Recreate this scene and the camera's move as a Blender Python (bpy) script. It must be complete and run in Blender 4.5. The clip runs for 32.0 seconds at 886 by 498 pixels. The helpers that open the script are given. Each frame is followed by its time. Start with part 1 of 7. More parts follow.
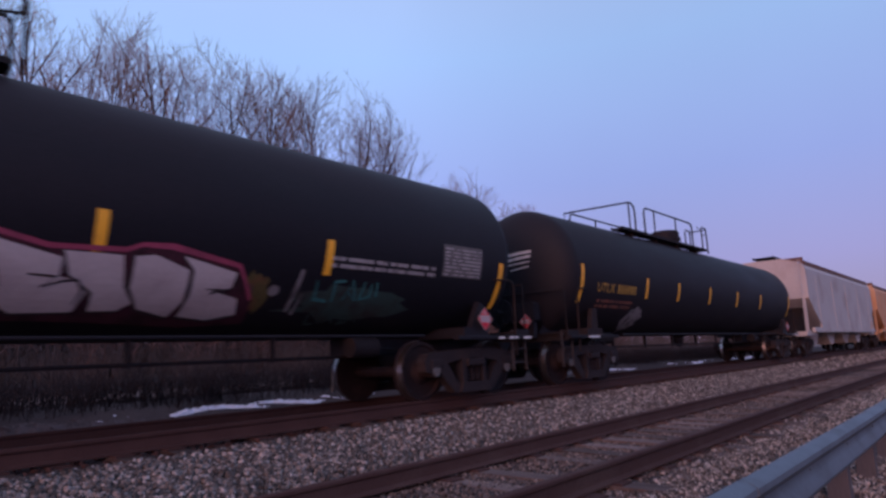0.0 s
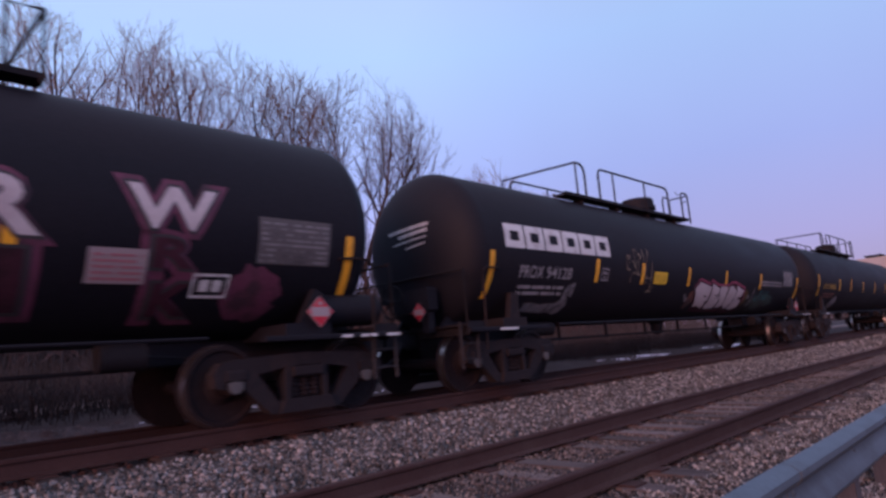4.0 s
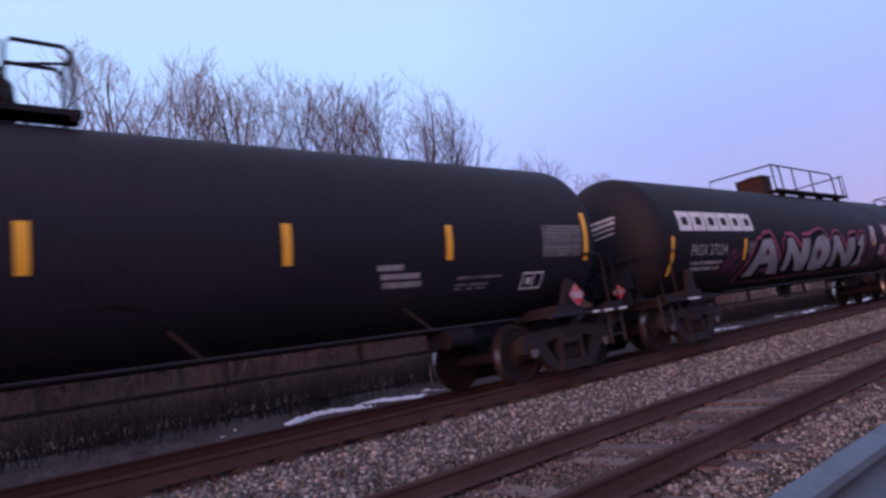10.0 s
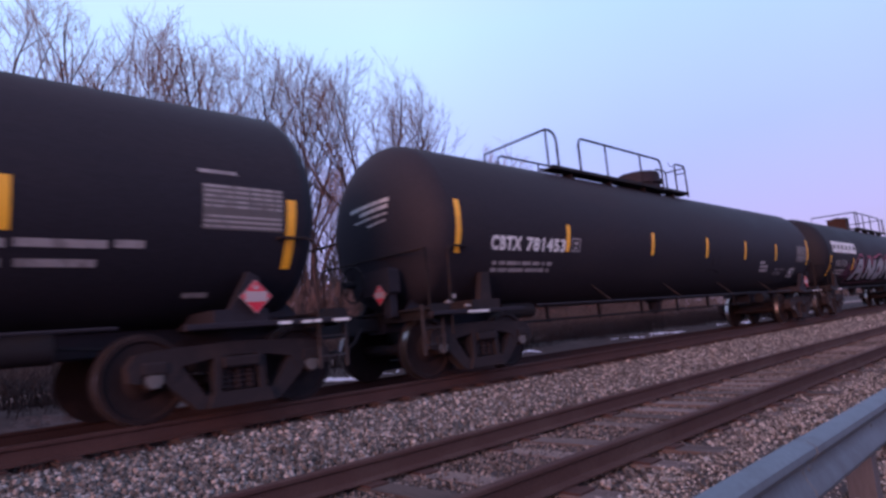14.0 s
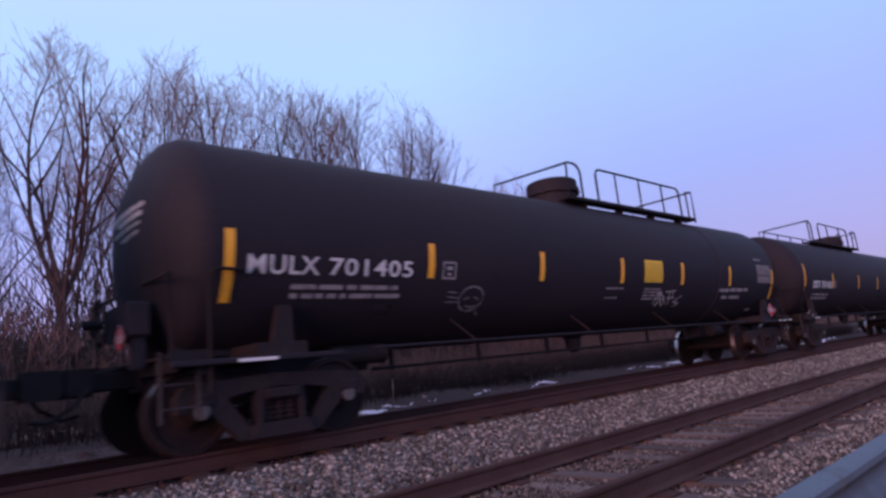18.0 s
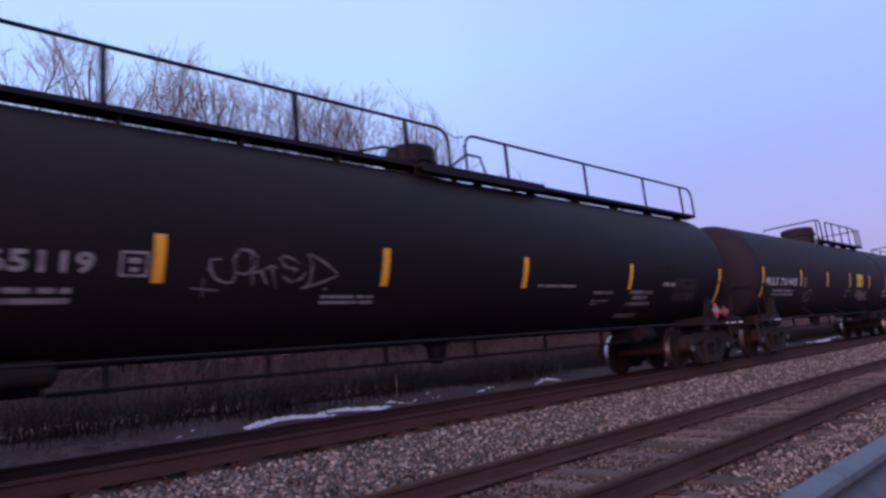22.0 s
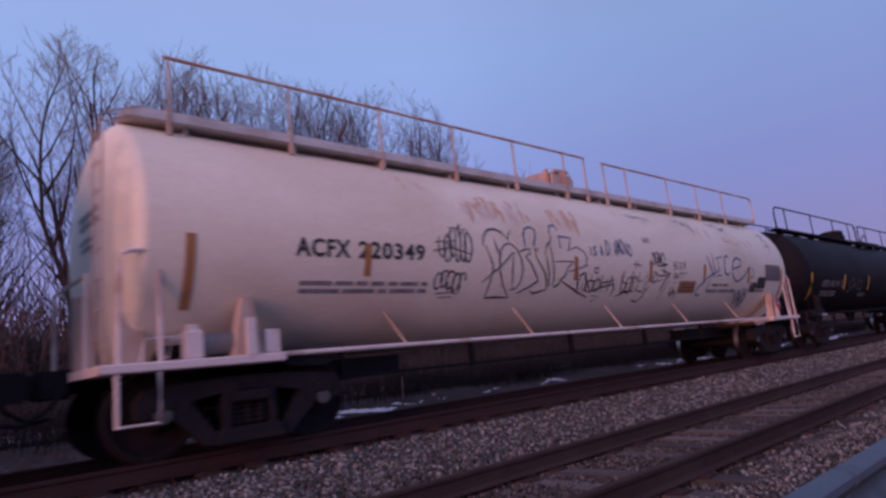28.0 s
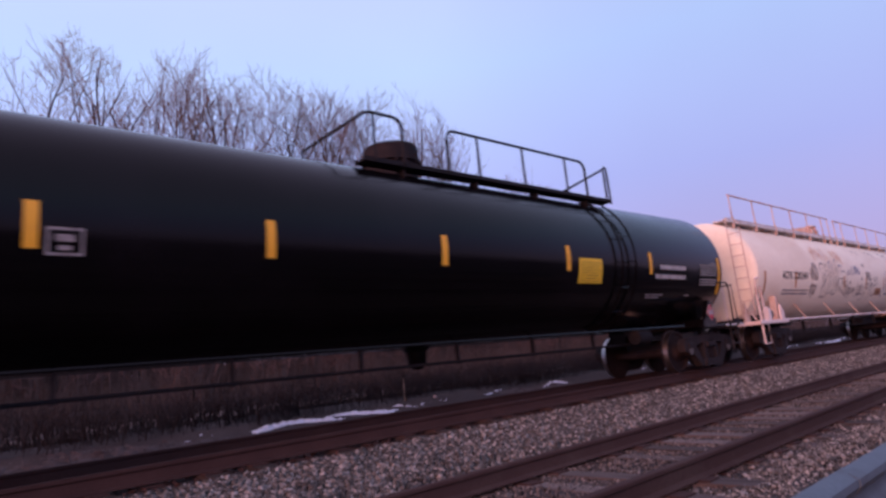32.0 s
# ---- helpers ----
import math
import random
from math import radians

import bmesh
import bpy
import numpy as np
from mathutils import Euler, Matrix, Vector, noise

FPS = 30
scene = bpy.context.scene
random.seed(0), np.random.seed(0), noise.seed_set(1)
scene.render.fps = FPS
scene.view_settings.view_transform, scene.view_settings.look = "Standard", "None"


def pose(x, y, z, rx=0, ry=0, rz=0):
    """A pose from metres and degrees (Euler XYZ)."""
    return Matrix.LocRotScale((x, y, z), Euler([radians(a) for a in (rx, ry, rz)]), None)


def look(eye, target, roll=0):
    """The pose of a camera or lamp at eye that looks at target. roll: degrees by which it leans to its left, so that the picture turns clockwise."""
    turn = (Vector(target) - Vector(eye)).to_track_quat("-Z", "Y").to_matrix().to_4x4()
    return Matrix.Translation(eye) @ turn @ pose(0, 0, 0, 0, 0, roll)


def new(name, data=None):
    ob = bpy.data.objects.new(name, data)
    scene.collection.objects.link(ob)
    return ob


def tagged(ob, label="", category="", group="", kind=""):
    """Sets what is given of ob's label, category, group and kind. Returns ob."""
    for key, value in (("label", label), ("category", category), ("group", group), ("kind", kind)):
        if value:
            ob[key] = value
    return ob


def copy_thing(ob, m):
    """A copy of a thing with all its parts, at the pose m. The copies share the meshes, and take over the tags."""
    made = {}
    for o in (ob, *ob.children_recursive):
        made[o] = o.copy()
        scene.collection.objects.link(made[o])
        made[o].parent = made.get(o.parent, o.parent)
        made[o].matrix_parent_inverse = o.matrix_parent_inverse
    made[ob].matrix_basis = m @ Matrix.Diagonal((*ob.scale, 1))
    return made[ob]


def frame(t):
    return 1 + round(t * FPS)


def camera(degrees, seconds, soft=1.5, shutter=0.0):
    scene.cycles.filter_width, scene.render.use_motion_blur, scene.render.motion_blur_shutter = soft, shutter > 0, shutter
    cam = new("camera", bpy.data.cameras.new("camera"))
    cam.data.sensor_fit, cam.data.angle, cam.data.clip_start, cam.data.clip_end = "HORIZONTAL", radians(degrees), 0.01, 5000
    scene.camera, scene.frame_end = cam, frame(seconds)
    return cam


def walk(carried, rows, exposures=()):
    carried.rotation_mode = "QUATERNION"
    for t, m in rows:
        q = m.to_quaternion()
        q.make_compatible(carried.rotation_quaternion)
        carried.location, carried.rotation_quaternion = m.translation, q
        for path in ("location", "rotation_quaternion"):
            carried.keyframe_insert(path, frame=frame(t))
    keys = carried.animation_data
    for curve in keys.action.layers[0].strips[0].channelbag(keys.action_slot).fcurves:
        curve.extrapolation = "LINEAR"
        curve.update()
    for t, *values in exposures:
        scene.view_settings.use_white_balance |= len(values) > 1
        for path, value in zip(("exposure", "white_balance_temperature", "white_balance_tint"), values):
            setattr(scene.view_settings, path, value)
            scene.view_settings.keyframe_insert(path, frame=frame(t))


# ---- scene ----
# World: x along the tracks (the way the train goes), y across them, z up; ballast beside the near track is z = 0.
EYE = (0.0, 0.0, 1.1)
EXPO = [(0.0, 0.03, 6420, 7), (2.0, 0.08, 6430, 8), (3.5, 0.20, 6720, 9), (9.0, 0.30, 6600, 9), (13.0, 0.67, 6580, 10), (17.0, 0.35, 6420, 10), (20.0, 0.33, 6400, 11), (23.0, 0.35, 6550, 9),
        (24.2, 0.37, 6690, 9), (25.0, 0.27, 6770, 8), (26.0, -0.27, 6150, 11), (29.0, -0.45, 6280, 19), (30.0, -0.20, 6450, 19), (32.0, 0.30, 7080, 17)]
cam = camera(71.2, 32.0, soft=2.8, shutter=0.5)


def aim(yaw, pitch, roll):
    """The camera's pose on its spot: yaw from +y (left positive), pitch up, roll."""
    a, b = radians(yaw), radians(pitch)
    way = Vector((-math.sin(a) * math.cos(b), math.cos(a) * math.cos(b), math.sin(b)))
    return look(EYE, Vector(EYE) + way, roll)


walk(cam, [(t, aim(a, b, c)) for t, a, b, c in (
    (0.0, -48.26, 9.84, -2.48), (0.5, -48.41, 9.91, -2.49), (1.0, -48.49, 9.86, -2.32), (1.5, -48.27, 9.80, -2.45), (2.0, -46.58, 8.22, -3.81),
    (2.5, -46.32, 8.28, -4.25), (3.0, -46.06, 8.73, -4.26), (3.5, -45.97, 9.03, -4.49), (4.0, -45.72, 9.29, -4.45), (4.5, -45.41, 9.47, -4.22),
    (6.5, -45.03, 9.07, -2.89), (7.0, -44.79, 9.24, -2.86), (7.5, -44.53, 9.54, -3.18), (8.0, -44.17, 9.82, -3.92), (8.5, -43.91, 9.53, -5.74),
    (9.0, -43.47, 9.30, -6.60), (9.5, -42.67, 9.20, -8.69), (10.0, -40.73, 9.42, -9.30), (10.5, -40.20, 9.13, -7.56), (11.0, -43.17, 8.20, -5.78),
    (11.5, -44.25, 7.53, -5.20), (12.0, -44.65, 7.05, -4.72), (12.5, -44.80, 6.76, -4.66), (13.0, -44.73, 6.75, -4.79), (13.5, -44.60, 7.15, -5.00),
    (14.0, -44.46, 7.64, -5.20), (14.5, -44.29, 8.31, -5.63), (16.5, -43.89, 10.25, -5.52), (17.0, -43.86, 10.48, -5.61), (17.5, -43.79, 10.55, -5.92),
    (18.0, -43.62, 10.60, -5.94), (18.5, -43.52, 10.61, -5.90), (19.0, -43.46, 10.50, -5.69), (19.5, -43.38, 10.43, -5.82), (20.0, -43.30, 10.41, -5.77),
    (20.5, -43.27, 10.37, -5.60), (21.0, -43.30, 10.34, -5.77), (21.5, -43.23, 10.35, -5.70), (22.0, -43.20, 10.35, -5.62), (22.5, -43.21, 10.33, -5.74),
    (23.0, -43.18, 10.32, -6.01), (23.5, -43.13, 10.38, -5.97), (24.0, -43.05, 10.37, -5.88), (24.5, -42.97, 10.39, -5.94), (25.0, -42.88, 10.49, -5.95),
    (25.5, -42.85, 10.49, -5.72), (26.0, -42.85, 10.44, -5.89), (26.5, -42.82, 10.48, -6.07), (28.5, -42.77, 10.48, -6.09), (29.0, -42.73, 10.51, -5.84),
    (29.5, -42.79, 10.49, -5.84), (30.0, -42.76, 10.53, -6.01), (30.5, -42.69, 10.63, -6.01), (31.0, -42.64, 10.61, -5.63), (31.5, -42.64, 10.59, -5.80),
    (32.0, -42.63, 10.69, -5.95),
)], exposures=EXPO)

# ---------------------------------------------------------------- light
SUNSET = (-0.95, -0.27, 0.12)          # where the afterglow comes from
world = bpy.data.worlds.new("dusk_sky")
scene.world = world
world.use_nodes = True
wn, wl = world.node_tree.nodes, world.node_tree.links
sky = wn.new("ShaderNodeTexSky")
sky.sky_type = "NISHITA"
sky.sun_disc = False
sky.sun_elevation = radians(2.6)
sky.sun_rotation = radians(254)
sky.air_density, sky.dust_density, sky.ozone_density = 1.0, 1.0, 2.0
# thin high cloud over the clear dusk sky: rosy low down, pale blue overhead
coord, split, height = wn.new("ShaderNodeTexCoord"), wn.new("ShaderNodeSeparateXYZ"), wn.new("ShaderNodeValToRGB")
wl.new(coord.outputs["Generated"], split.inputs[0])
wl.new(split.outputs["Z"], height.inputs["Fac"])
ramp = height.color_ramp
ramp.elements[0].position, ramp.elements[0].color = 0.0, (0.47, 0.36, 0.58, 1)
ramp.elements[1].position, ramp.elements[1].color = 1.0, (0.56, 0.54, 0.88, 1)
for at, c in ((0.12, (0.465, 0.425, 0.87)), (0.26, (0.415, 0.50, 1.03)), (0.45, (0.445, 0.64, 1.12)), (0.62, (0.50, 0.62, 1.02))):
    e = ramp.elements.new(at)
    e.color = (*c, 1)
streak = wn.new("ShaderNodeTexNoise")
streak.inputs["Scale"].default_value, streak.inputs["Detail"].default_value = 1.6, 3
wl.new(coord.outputs["Generated"], streak.inputs["Vector"])
veil = wn.new("ShaderNodeMapRange")
veil.inputs["To Min"].default_value, veil.inputs["To Max"].default_value = 0.88, 1.12
wl.new(streak.outputs["Fac"], veil.inputs["Value"])
fade = wn.new("ShaderNodeMapRange")               # the sky dims away from the sunset
for k, v in (("From Min", 0.6), ("From Max", 1.0), ("To Min", 1.06), ("To Max", 0.84)):
    fade.inputs[k].default_value = v
wl.new(split.outputs["X"], fade.inputs["Value"])
glow = wn.new("ShaderNodeMath")
glow.operation = "MULTIPLY"
wl.new(veil.outputs[0], glow.inputs[0]), wl.new(fade.outputs[0], glow.inputs[1])
cloud = wn.new("ShaderNodeVectorMath")
cloud.operation = "SCALE"
wl.new(height.outputs["Color"], cloud.inputs[0]), wl.new(glow.outputs[0], cloud.inputs["Scale"])
clear = wn.new("ShaderNodeVectorMath")
clear.operation = "SCALE"
clear.inputs["Scale"].default_value = 0.10
wl.new(sky.outputs["Color"], clear.inputs[0])
both = wn.new("ShaderNodeMix")
both.data_type = "RGBA"
both.inputs["Factor"].default_value = 0.82
wl.new(clear.outputs[0], both.inputs[6]), wl.new(cloud.outputs[0], both.inputs[7])
wn["Background"].inputs["Strength"].default_value = 1.0
wl.new(both.outputs[2], wn["Background"].inputs["Color"])

sun = new("sun", bpy.data.lights.new("sun", "SUN"))
sun.data.energy, sun.data.angle, sun.data.color = 3.4, radians(38), (1.0, 0.455, 0.375)
sun.matrix_world = look((0, 0, 30), (-30 * SUNSET[0], -30 * SUNSET[1], 30 - 30 * SUNSET[2]))


# ---------------------------------------------------------------- materials
def mat(name, color, rough=0.8, metal=0.0, var=0.35, scale=6.0, fine=60.0, bump=0.0, other=None, mix=0.5, island=0.0, obj=0.0, spec=0.5, coords="Object", stretch=(1, 1, 1)):
    """A procedural surface: two scales of noise over a colour, an optional second colour in patches, relief, random shade by island or object."""
    m = bpy.data.materials.new(name)
    m.use_nodes = True
    n, l = m.node_tree.nodes, m.node_tree.links
    b = n["Principled BSDF"]
    b.inputs["Metallic"].default_value = metal
    b.inputs["Specular IOR Level"].default_value = spec
    tc = n.new("ShaderNodeTexCoord")
    mp = n.new("ShaderNodeMapping")
    mp.inputs["Scale"].default_value = stretch
    l.new(tc.outputs[coords], mp.inputs["Vector"])
    big, small = n.new("ShaderNodeTexNoise"), n.new("ShaderNodeTexNoise")
    big.inputs["Scale"].default_value, small.inputs["Scale"].default_value = scale, fine
    big.inputs["Detail"].default_value, small.inputs["Detail"].default_value = 6, 3
    l.new(mp.outputs[0], big.inputs["Vector"]), l.new(mp.outputs[0], small.inputs["Vector"])
    patch = n.new("ShaderNodeMapRange")
    patch.inputs["From Min"].default_value, patch.inputs["From Max"].default_value = 0.62 - 0.3 * mix, 0.78 - 0.3 * mix
    l.new(big.outputs["Fac"], patch.inputs["Value"])
    base = n.new("ShaderNodeMix")
    base.data_type = "RGBA"
    base.inputs[6].default_value = (*color, 1)
    base.inputs[7].default_value = (*(other or color), 1)
    l.new(patch.outputs[0], base.inputs["Factor"])
    shade = n.new("ShaderNodeMath")
    shade.operation = "MULTIPLY_ADD"
    l.new(small.outputs["Fac"], shade.inputs[0])
    shade.inputs[1].default_value, shade.inputs[2].default_value = 2 * var, 1 - var
    last = shade.outputs[0]
    if island or obj:
        r = n.new("ShaderNodeNewGeometry" if island else "ShaderNodeObjectInfo")
        k = n.new("ShaderNodeMath")
        k.operation = "MULTIPLY_ADD"
        k.inputs[1].default_value, k.inputs[2].default_value = 2 * (island or obj), 1 - (island or obj)
        pick = r.outputs["Random Per Island" if island else "Random"]
        if island > 1:                              # mostly dull, a few bright pieces
            pw = n.new("ShaderNodeMath")
            pw.operation = "POWER"
            pw.inputs[1].default_value = 2.6
            l.new(pick, pw.inputs[0])
            pick = pw.outputs[0]
            k.inputs[1].default_value, k.inputs[2].default_value = 1.2 * island, 1 - 0.33 * island
        l.new(pick, k.inputs[0])
        t = n.new("ShaderNodeMath")
        t.operation = "MULTIPLY"
        l.new(last, t.inputs[0]), l.new(k.outputs[0], t.inputs[1])
        last = t.outputs[0]
    col = n.new("ShaderNodeVectorMath")
    col.operation = "SCALE"
    l.new(base.outputs[2], col.inputs[0]), l.new(last, col.inputs["Scale"])
    l.new(col.outputs[0], b.inputs["Base Color"])
    ro = n.new("ShaderNodeMath")
    ro.operation = "MULTIPLY_ADD"
    l.new(big.outputs["Fac"], ro.inputs[0])
    ro.inputs[1].default_value, ro.inputs[2].default_value = 0.24, rough - 0.12
    l.new(ro.outputs[0], b.inputs["Roughness"])
    if bump:
        bp = n.new("ShaderNodeBump")
        bp.inputs["Strength"].default_value, bp.inputs["Distance"].default_value = 0.6, bump
        l.new(small.outputs["Fac"], bp.inputs["Height"]), l.new(bp.outputs[0], b.inputs["Normal"])
    return m


BLACK = mat("black_tank_paint", (0.0108, 0.0104, 0.0150), 0.64, spec=0.15, var=0.3, scale=0.9, fine=26, other=(0.0132, 0.0122, 0.0168), mix=0.5, stretch=(0.5, 1, 1.6))
CHARCOAL = mat("charcoal_tank_paint", (0.0185, 0.0172, 0.0240), 0.68, spec=0.12, var=0.28, scale=0.8, fine=24, other=(0.0225, 0.0200, 0.0264), mix=0.5, stretch=(0.5, 1, 1.6))
SOOT = mat("sooty_black_tank_paint", (0.0118, 0.0106, 0.0136), 0.62, spec=0.12, var=0.3, scale=0.9, fine=26, other=(0.0145, 0.0125, 0.0154), mix=0.5, stretch=(0.5, 1, 1.6))
GLOSS = mat("glossy_black_tank_paint", (0.0030, 0.0026, 0.0034), 0.18, spec=0.16, var=0.3, scale=0.7, fine=30, other=(0.0052, 0.0042, 0.0058), mix=0.4)
WHITE = mat("off_white_car_paint", (0.82, 0.755, 0.63), 0.62, var=0.10, scale=0.55, fine=18, other=(0.71, 0.62, 0.50), mix=0.5, stretch=(0.6, 1, 1.4))
ROOFGREY = mat("grey_roof_steel", (0.62, 0.60, 0.60), 0.7, metal=0.0, var=0.2, scale=2, fine=20, other=(0.48, 0.44, 0.43), mix=0.45)
RUSTBOX = mat("rusty_brown_steel", (0.030, 0.017, 0.014), 0.85, spec=0.12, var=0.3, scale=3, fine=18, other=(0.028, 0.016, 0.015), mix=0.5)
WHITE_TRIM = mat("white_trim_paint", (0.72, 0.62, 0.60), 0.6, var=0.18, scale=2.0, fine=30, other=(0.44, 0.28, 0.23), mix=0.25)
STAIN = mat("faint_rust_stain", (0.69, 0.565, 0.48), 0.85, var=0.14, scale=3.0, fine=12, other=(0.735, 0.65, 0.575), mix=0.75)
BOLSTERTAN = mat("rust_streaked_paint", (0.52, 0.40, 0.35), 0.85, var=0.25, scale=2.5, fine=14, other=(0.40, 0.26, 0.20), mix=0.45, stretch=(1, 1, 0.4))
ORANGESTAIN = mat("orange_rust_streak", (0.66, 0.43, 0.29), 0.8, var=0.3, scale=3, fine=20, other=(0.68, 0.50, 0.34), mix=0.5)
RUSTSTAIN = mat("rust_stain", (0.50, 0.27, 0.20), 0.85, var=0.35, scale=2.2, fine=12, other=(0.62, 0.50, 0.44), mix=0.6)
BUFF = mat("pale_grey_hopper_paint", (0.33, 0.32, 0.33), 0.7, var=0.15, scale=0.8, fine=16, other=(0.27, 0.245, 0.24), mix=0.4)
RUSTROOF = mat("rusty_red_roof_trim", (0.10, 0.045, 0.038), 0.85, var=0.3, scale=2, fine=18, other=(0.065, 0.032, 0.03), mix=0.5)
ORANGE = mat("faded_tan_hopper_paint", (0.40, 0.205, 0.105), 0.75, var=0.2, scale=0.9, fine=14, other=(0.44, 0.26, 0.15), mix=0.4)
STEEL = mat("dark_underframe_steel", (0.0135, 0.0126, 0.0160), 0.75, spec=0.13, var=0.4, scale=3, fine=40, other=(0.0190, 0.0150, 0.0156), mix=0.4)
TRUCK = mat("dusty_cast_steel", (0.0195, 0.0162, 0.0195), 0.88, spec=0.15, var=0.4, scale=5, fine=50, other=(0.0285, 0.0220, 0.0240), mix=0.35, bump=0.003)
WHEEL = mat("rust_brown_wheel_steel", (0.0170, 0.0122, 0.0140), 0.85, spec=0.12, var=0.3, scale=4, fine=30, other=(0.0265, 0.0175, 0.0185), mix=0.3)
TREAD = mat("polished_tread_steel", (0.42, 0.38, 0.37), 0.35, metal=1.0, var=0.2, scale=6)
WORNPIPE = mat("worn_grey_pipe", (0.034, 0.032, 0.037), 0.75, spec=0.15, var=0.3, scale=4, fine=30, other=(0.024, 0.021, 0.024), mix=0.4)
PIPEGREY = mat("worn_black_pipe", (0.013, 0.0105, 0.012), 0.75, spec=0.15, var=0.3, scale=4, fine=30, other=(0.020, 0.013, 0.013), mix=0.4)
RAILMAT = mat("rusty_rail_steel", (0.045, 0.0228, 0.0215), 0.85, spec=0.2, var=0.4, scale=2.0, fine=70, other=(0.053, 0.0275, 0.0255), mix=0.5, bump=0.002)
NEARRAIL = mat("brown_rusted_rail_steel", (0.058, 0.0340, 0.0325), 0.9, spec=0.12, var=0.4, scale=2.0, fine=70, other=(0.070, 0.046, 0.043), mix=0.5, bump=0.002)
YELLOW = mat("yellow_reflective_sheet", (0.80, 0.40, 0.025), 0.55, var=0.12, scale=5, fine=40, other=(0.68, 0.33, 0.03), mix=0.3)
FADEDORANGE = mat("faded_orange_sheet", (0.46, 0.20, 0.075), 0.6, var=0.15, scale=5, fine=40, other=(0.36, 0.17, 0.08), mix=0.3)
SIGNYEL = mat("yellow_notice_vinyl", (0.78, 0.52, 0.03), 0.6, var=0.1, scale=4)
FADEDYEL = mat("faded_yellow_stencil", (0.30, 0.17, 0.02), 0.75, var=0.3, scale=7, fine=40, other=(0.16, 0.09, 0.02), mix=0.45)
STENCIL = mat("white_stencil_paint", (0.57, 0.59, 0.60), 0.75, var=0.2, scale=5, fine=40, other=(0.42, 0.42, 0.43), mix=0.35)
GREYSTEN = mat("dirty_white_stencil", (0.27, 0.26, 0.27), 0.8, var=0.3, scale=8, fine=60, other=(0.16, 0.15, 0.16), mix=0.45)
FADEDSTEN = mat("faded_white_stencil", (0.40, 0.39, 0.39), 0.8, var=0.3, scale=8, fine=60, other=(0.26, 0.25, 0.25), mix=0.45)
PANEL = mat("grey_stencil_panel", (0.085, 0.082, 0.085), 0.8, var=0.25, scale=6, fine=50)
DIMPANEL = mat("worn_dark_stencil_panel", (0.040, 0.037, 0.041), 0.85, spec=0.12, var=0.35, scale=6, fine=50, other=(0.024, 0.022, 0.025), mix=0.4)
INK = mat("black_stencil_paint", (0.03, 0.03, 0.034), 0.7, var=0.25, scale=6)
NOTICEINK = mat("faded_notice_print", (0.20, 0.13, 0.02), 0.7, var=0.25, scale=6)
RED = mat("red_placard_vinyl", (0.42, 0.008, 0.030), 0.6, var=0.2, scale=6)
PINKWHITE = mat("white_placard_vinyl", (0.30, 0.25, 0.265), 0.6, var=0.2, scale=6)
PINKPRINT = mat("faded_red_print", (0.32, 0.13, 0.16), 0.7, var=0.25, scale=6)
SPRAY_GREY = mat("silver_spray_paint", (0.235, 0.255, 0.285), 0.6, var=0.25, scale=1.6, fine=20, other=(0.15, 0.163, 0.19), mix=0.5)
SPRAY_WHITE = mat("pale_spray_paint", (0.4600, 0.4255, 0.4485), 0.65, var=0.15, scale=1.6, fine=20, other=(0.3795, 0.3335, 0.3565), mix=0.4)
SPRAY_PINK = mat("pink_spray_paint", (0.27, 0.042, 0.095), 0.6, var=0.3, scale=2, fine=20, other=(0.16, 0.030, 0.065), mix=0.45)
SPRAY_MIST = mat("faint_plum_spray_mist", (0.066, 0.021, 0.046), 0.8, spec=0.1, var=0.5, scale=4, fine=30, other=(0.012, 0.008, 0.012), mix=0.6)
SPRAY_JET = mat("jet_black_spray_paint", (0.0035, 0.003, 0.0045), 0.7, spec=0.08, var=0.3, scale=3, fine=30)
SPRAY_AQUA = mat("teal_spray_paint", (0.0450, 0.1575, 0.1575), 0.7, spec=0.2, var=0.35, scale=3, fine=25, other=(0.0270, 0.0900, 0.0960), mix=0.5)
CHALK = mat("faded_yellowish_spray", (0.26, 0.210, 0.165), 0.85, spec=0.1, var=0.5, scale=5, fine=40, other=(0.110, 0.086, 0.072), mix=0.6)
SPRAY_PLUM = mat("plum_spray_mist", (0.115, 0.028, 0.062), 0.7, var=0.4, scale=3, fine=25, other=(0.045, 0.018, 0.030), mix=0.5)
SPRAY_DROP = mat("dull_plum_spray", (0.055, 0.018, 0.030), 0.75, spec=0.15, var=0.35, scale=3, fine=25, other=(0.030, 0.014, 0.020), mix=0.5)
SPRAY_OLIVE = mat("olive_spray_mist", (0.085, 0.070, 0.030), 0.75, spec=0.15, var=0.4, scale=5, fine=30, other=(0.12, 0.055, 0.030), mix=0.5)
SPRAY_DARK = mat("dark_spray_edge", (0.016, 0.009, 0.014), 0.7, var=0.3, scale=4)
SPRAY_TEAL = mat("dark_teal_spray", (0.020, 0.048, 0.044), 0.65, var=0.4, scale=3, fine=25, other=(0.016, 0.018, 0.018), mix=0.6)
SPRAY_RUST = mat("orange_spray_mist", (0.1500, 0.0480, 0.0300), 0.7, var=0.4, scale=3, fine=25, other=(0.0525, 0.0270, 0.0270), mix=0.5)
SPRAY_BLUE = mat("blue_marker_paint", (0.085, 0.125, 0.26), 0.6, var=0.35, scale=5, fine=30, other=(0.16, 0.20, 0.33), mix=0.4)
SPRAY_BLACK = mat("black_marker_paint", (0.085, 0.075, 0.085), 0.6, var=0.35, scale=5, fine=30)
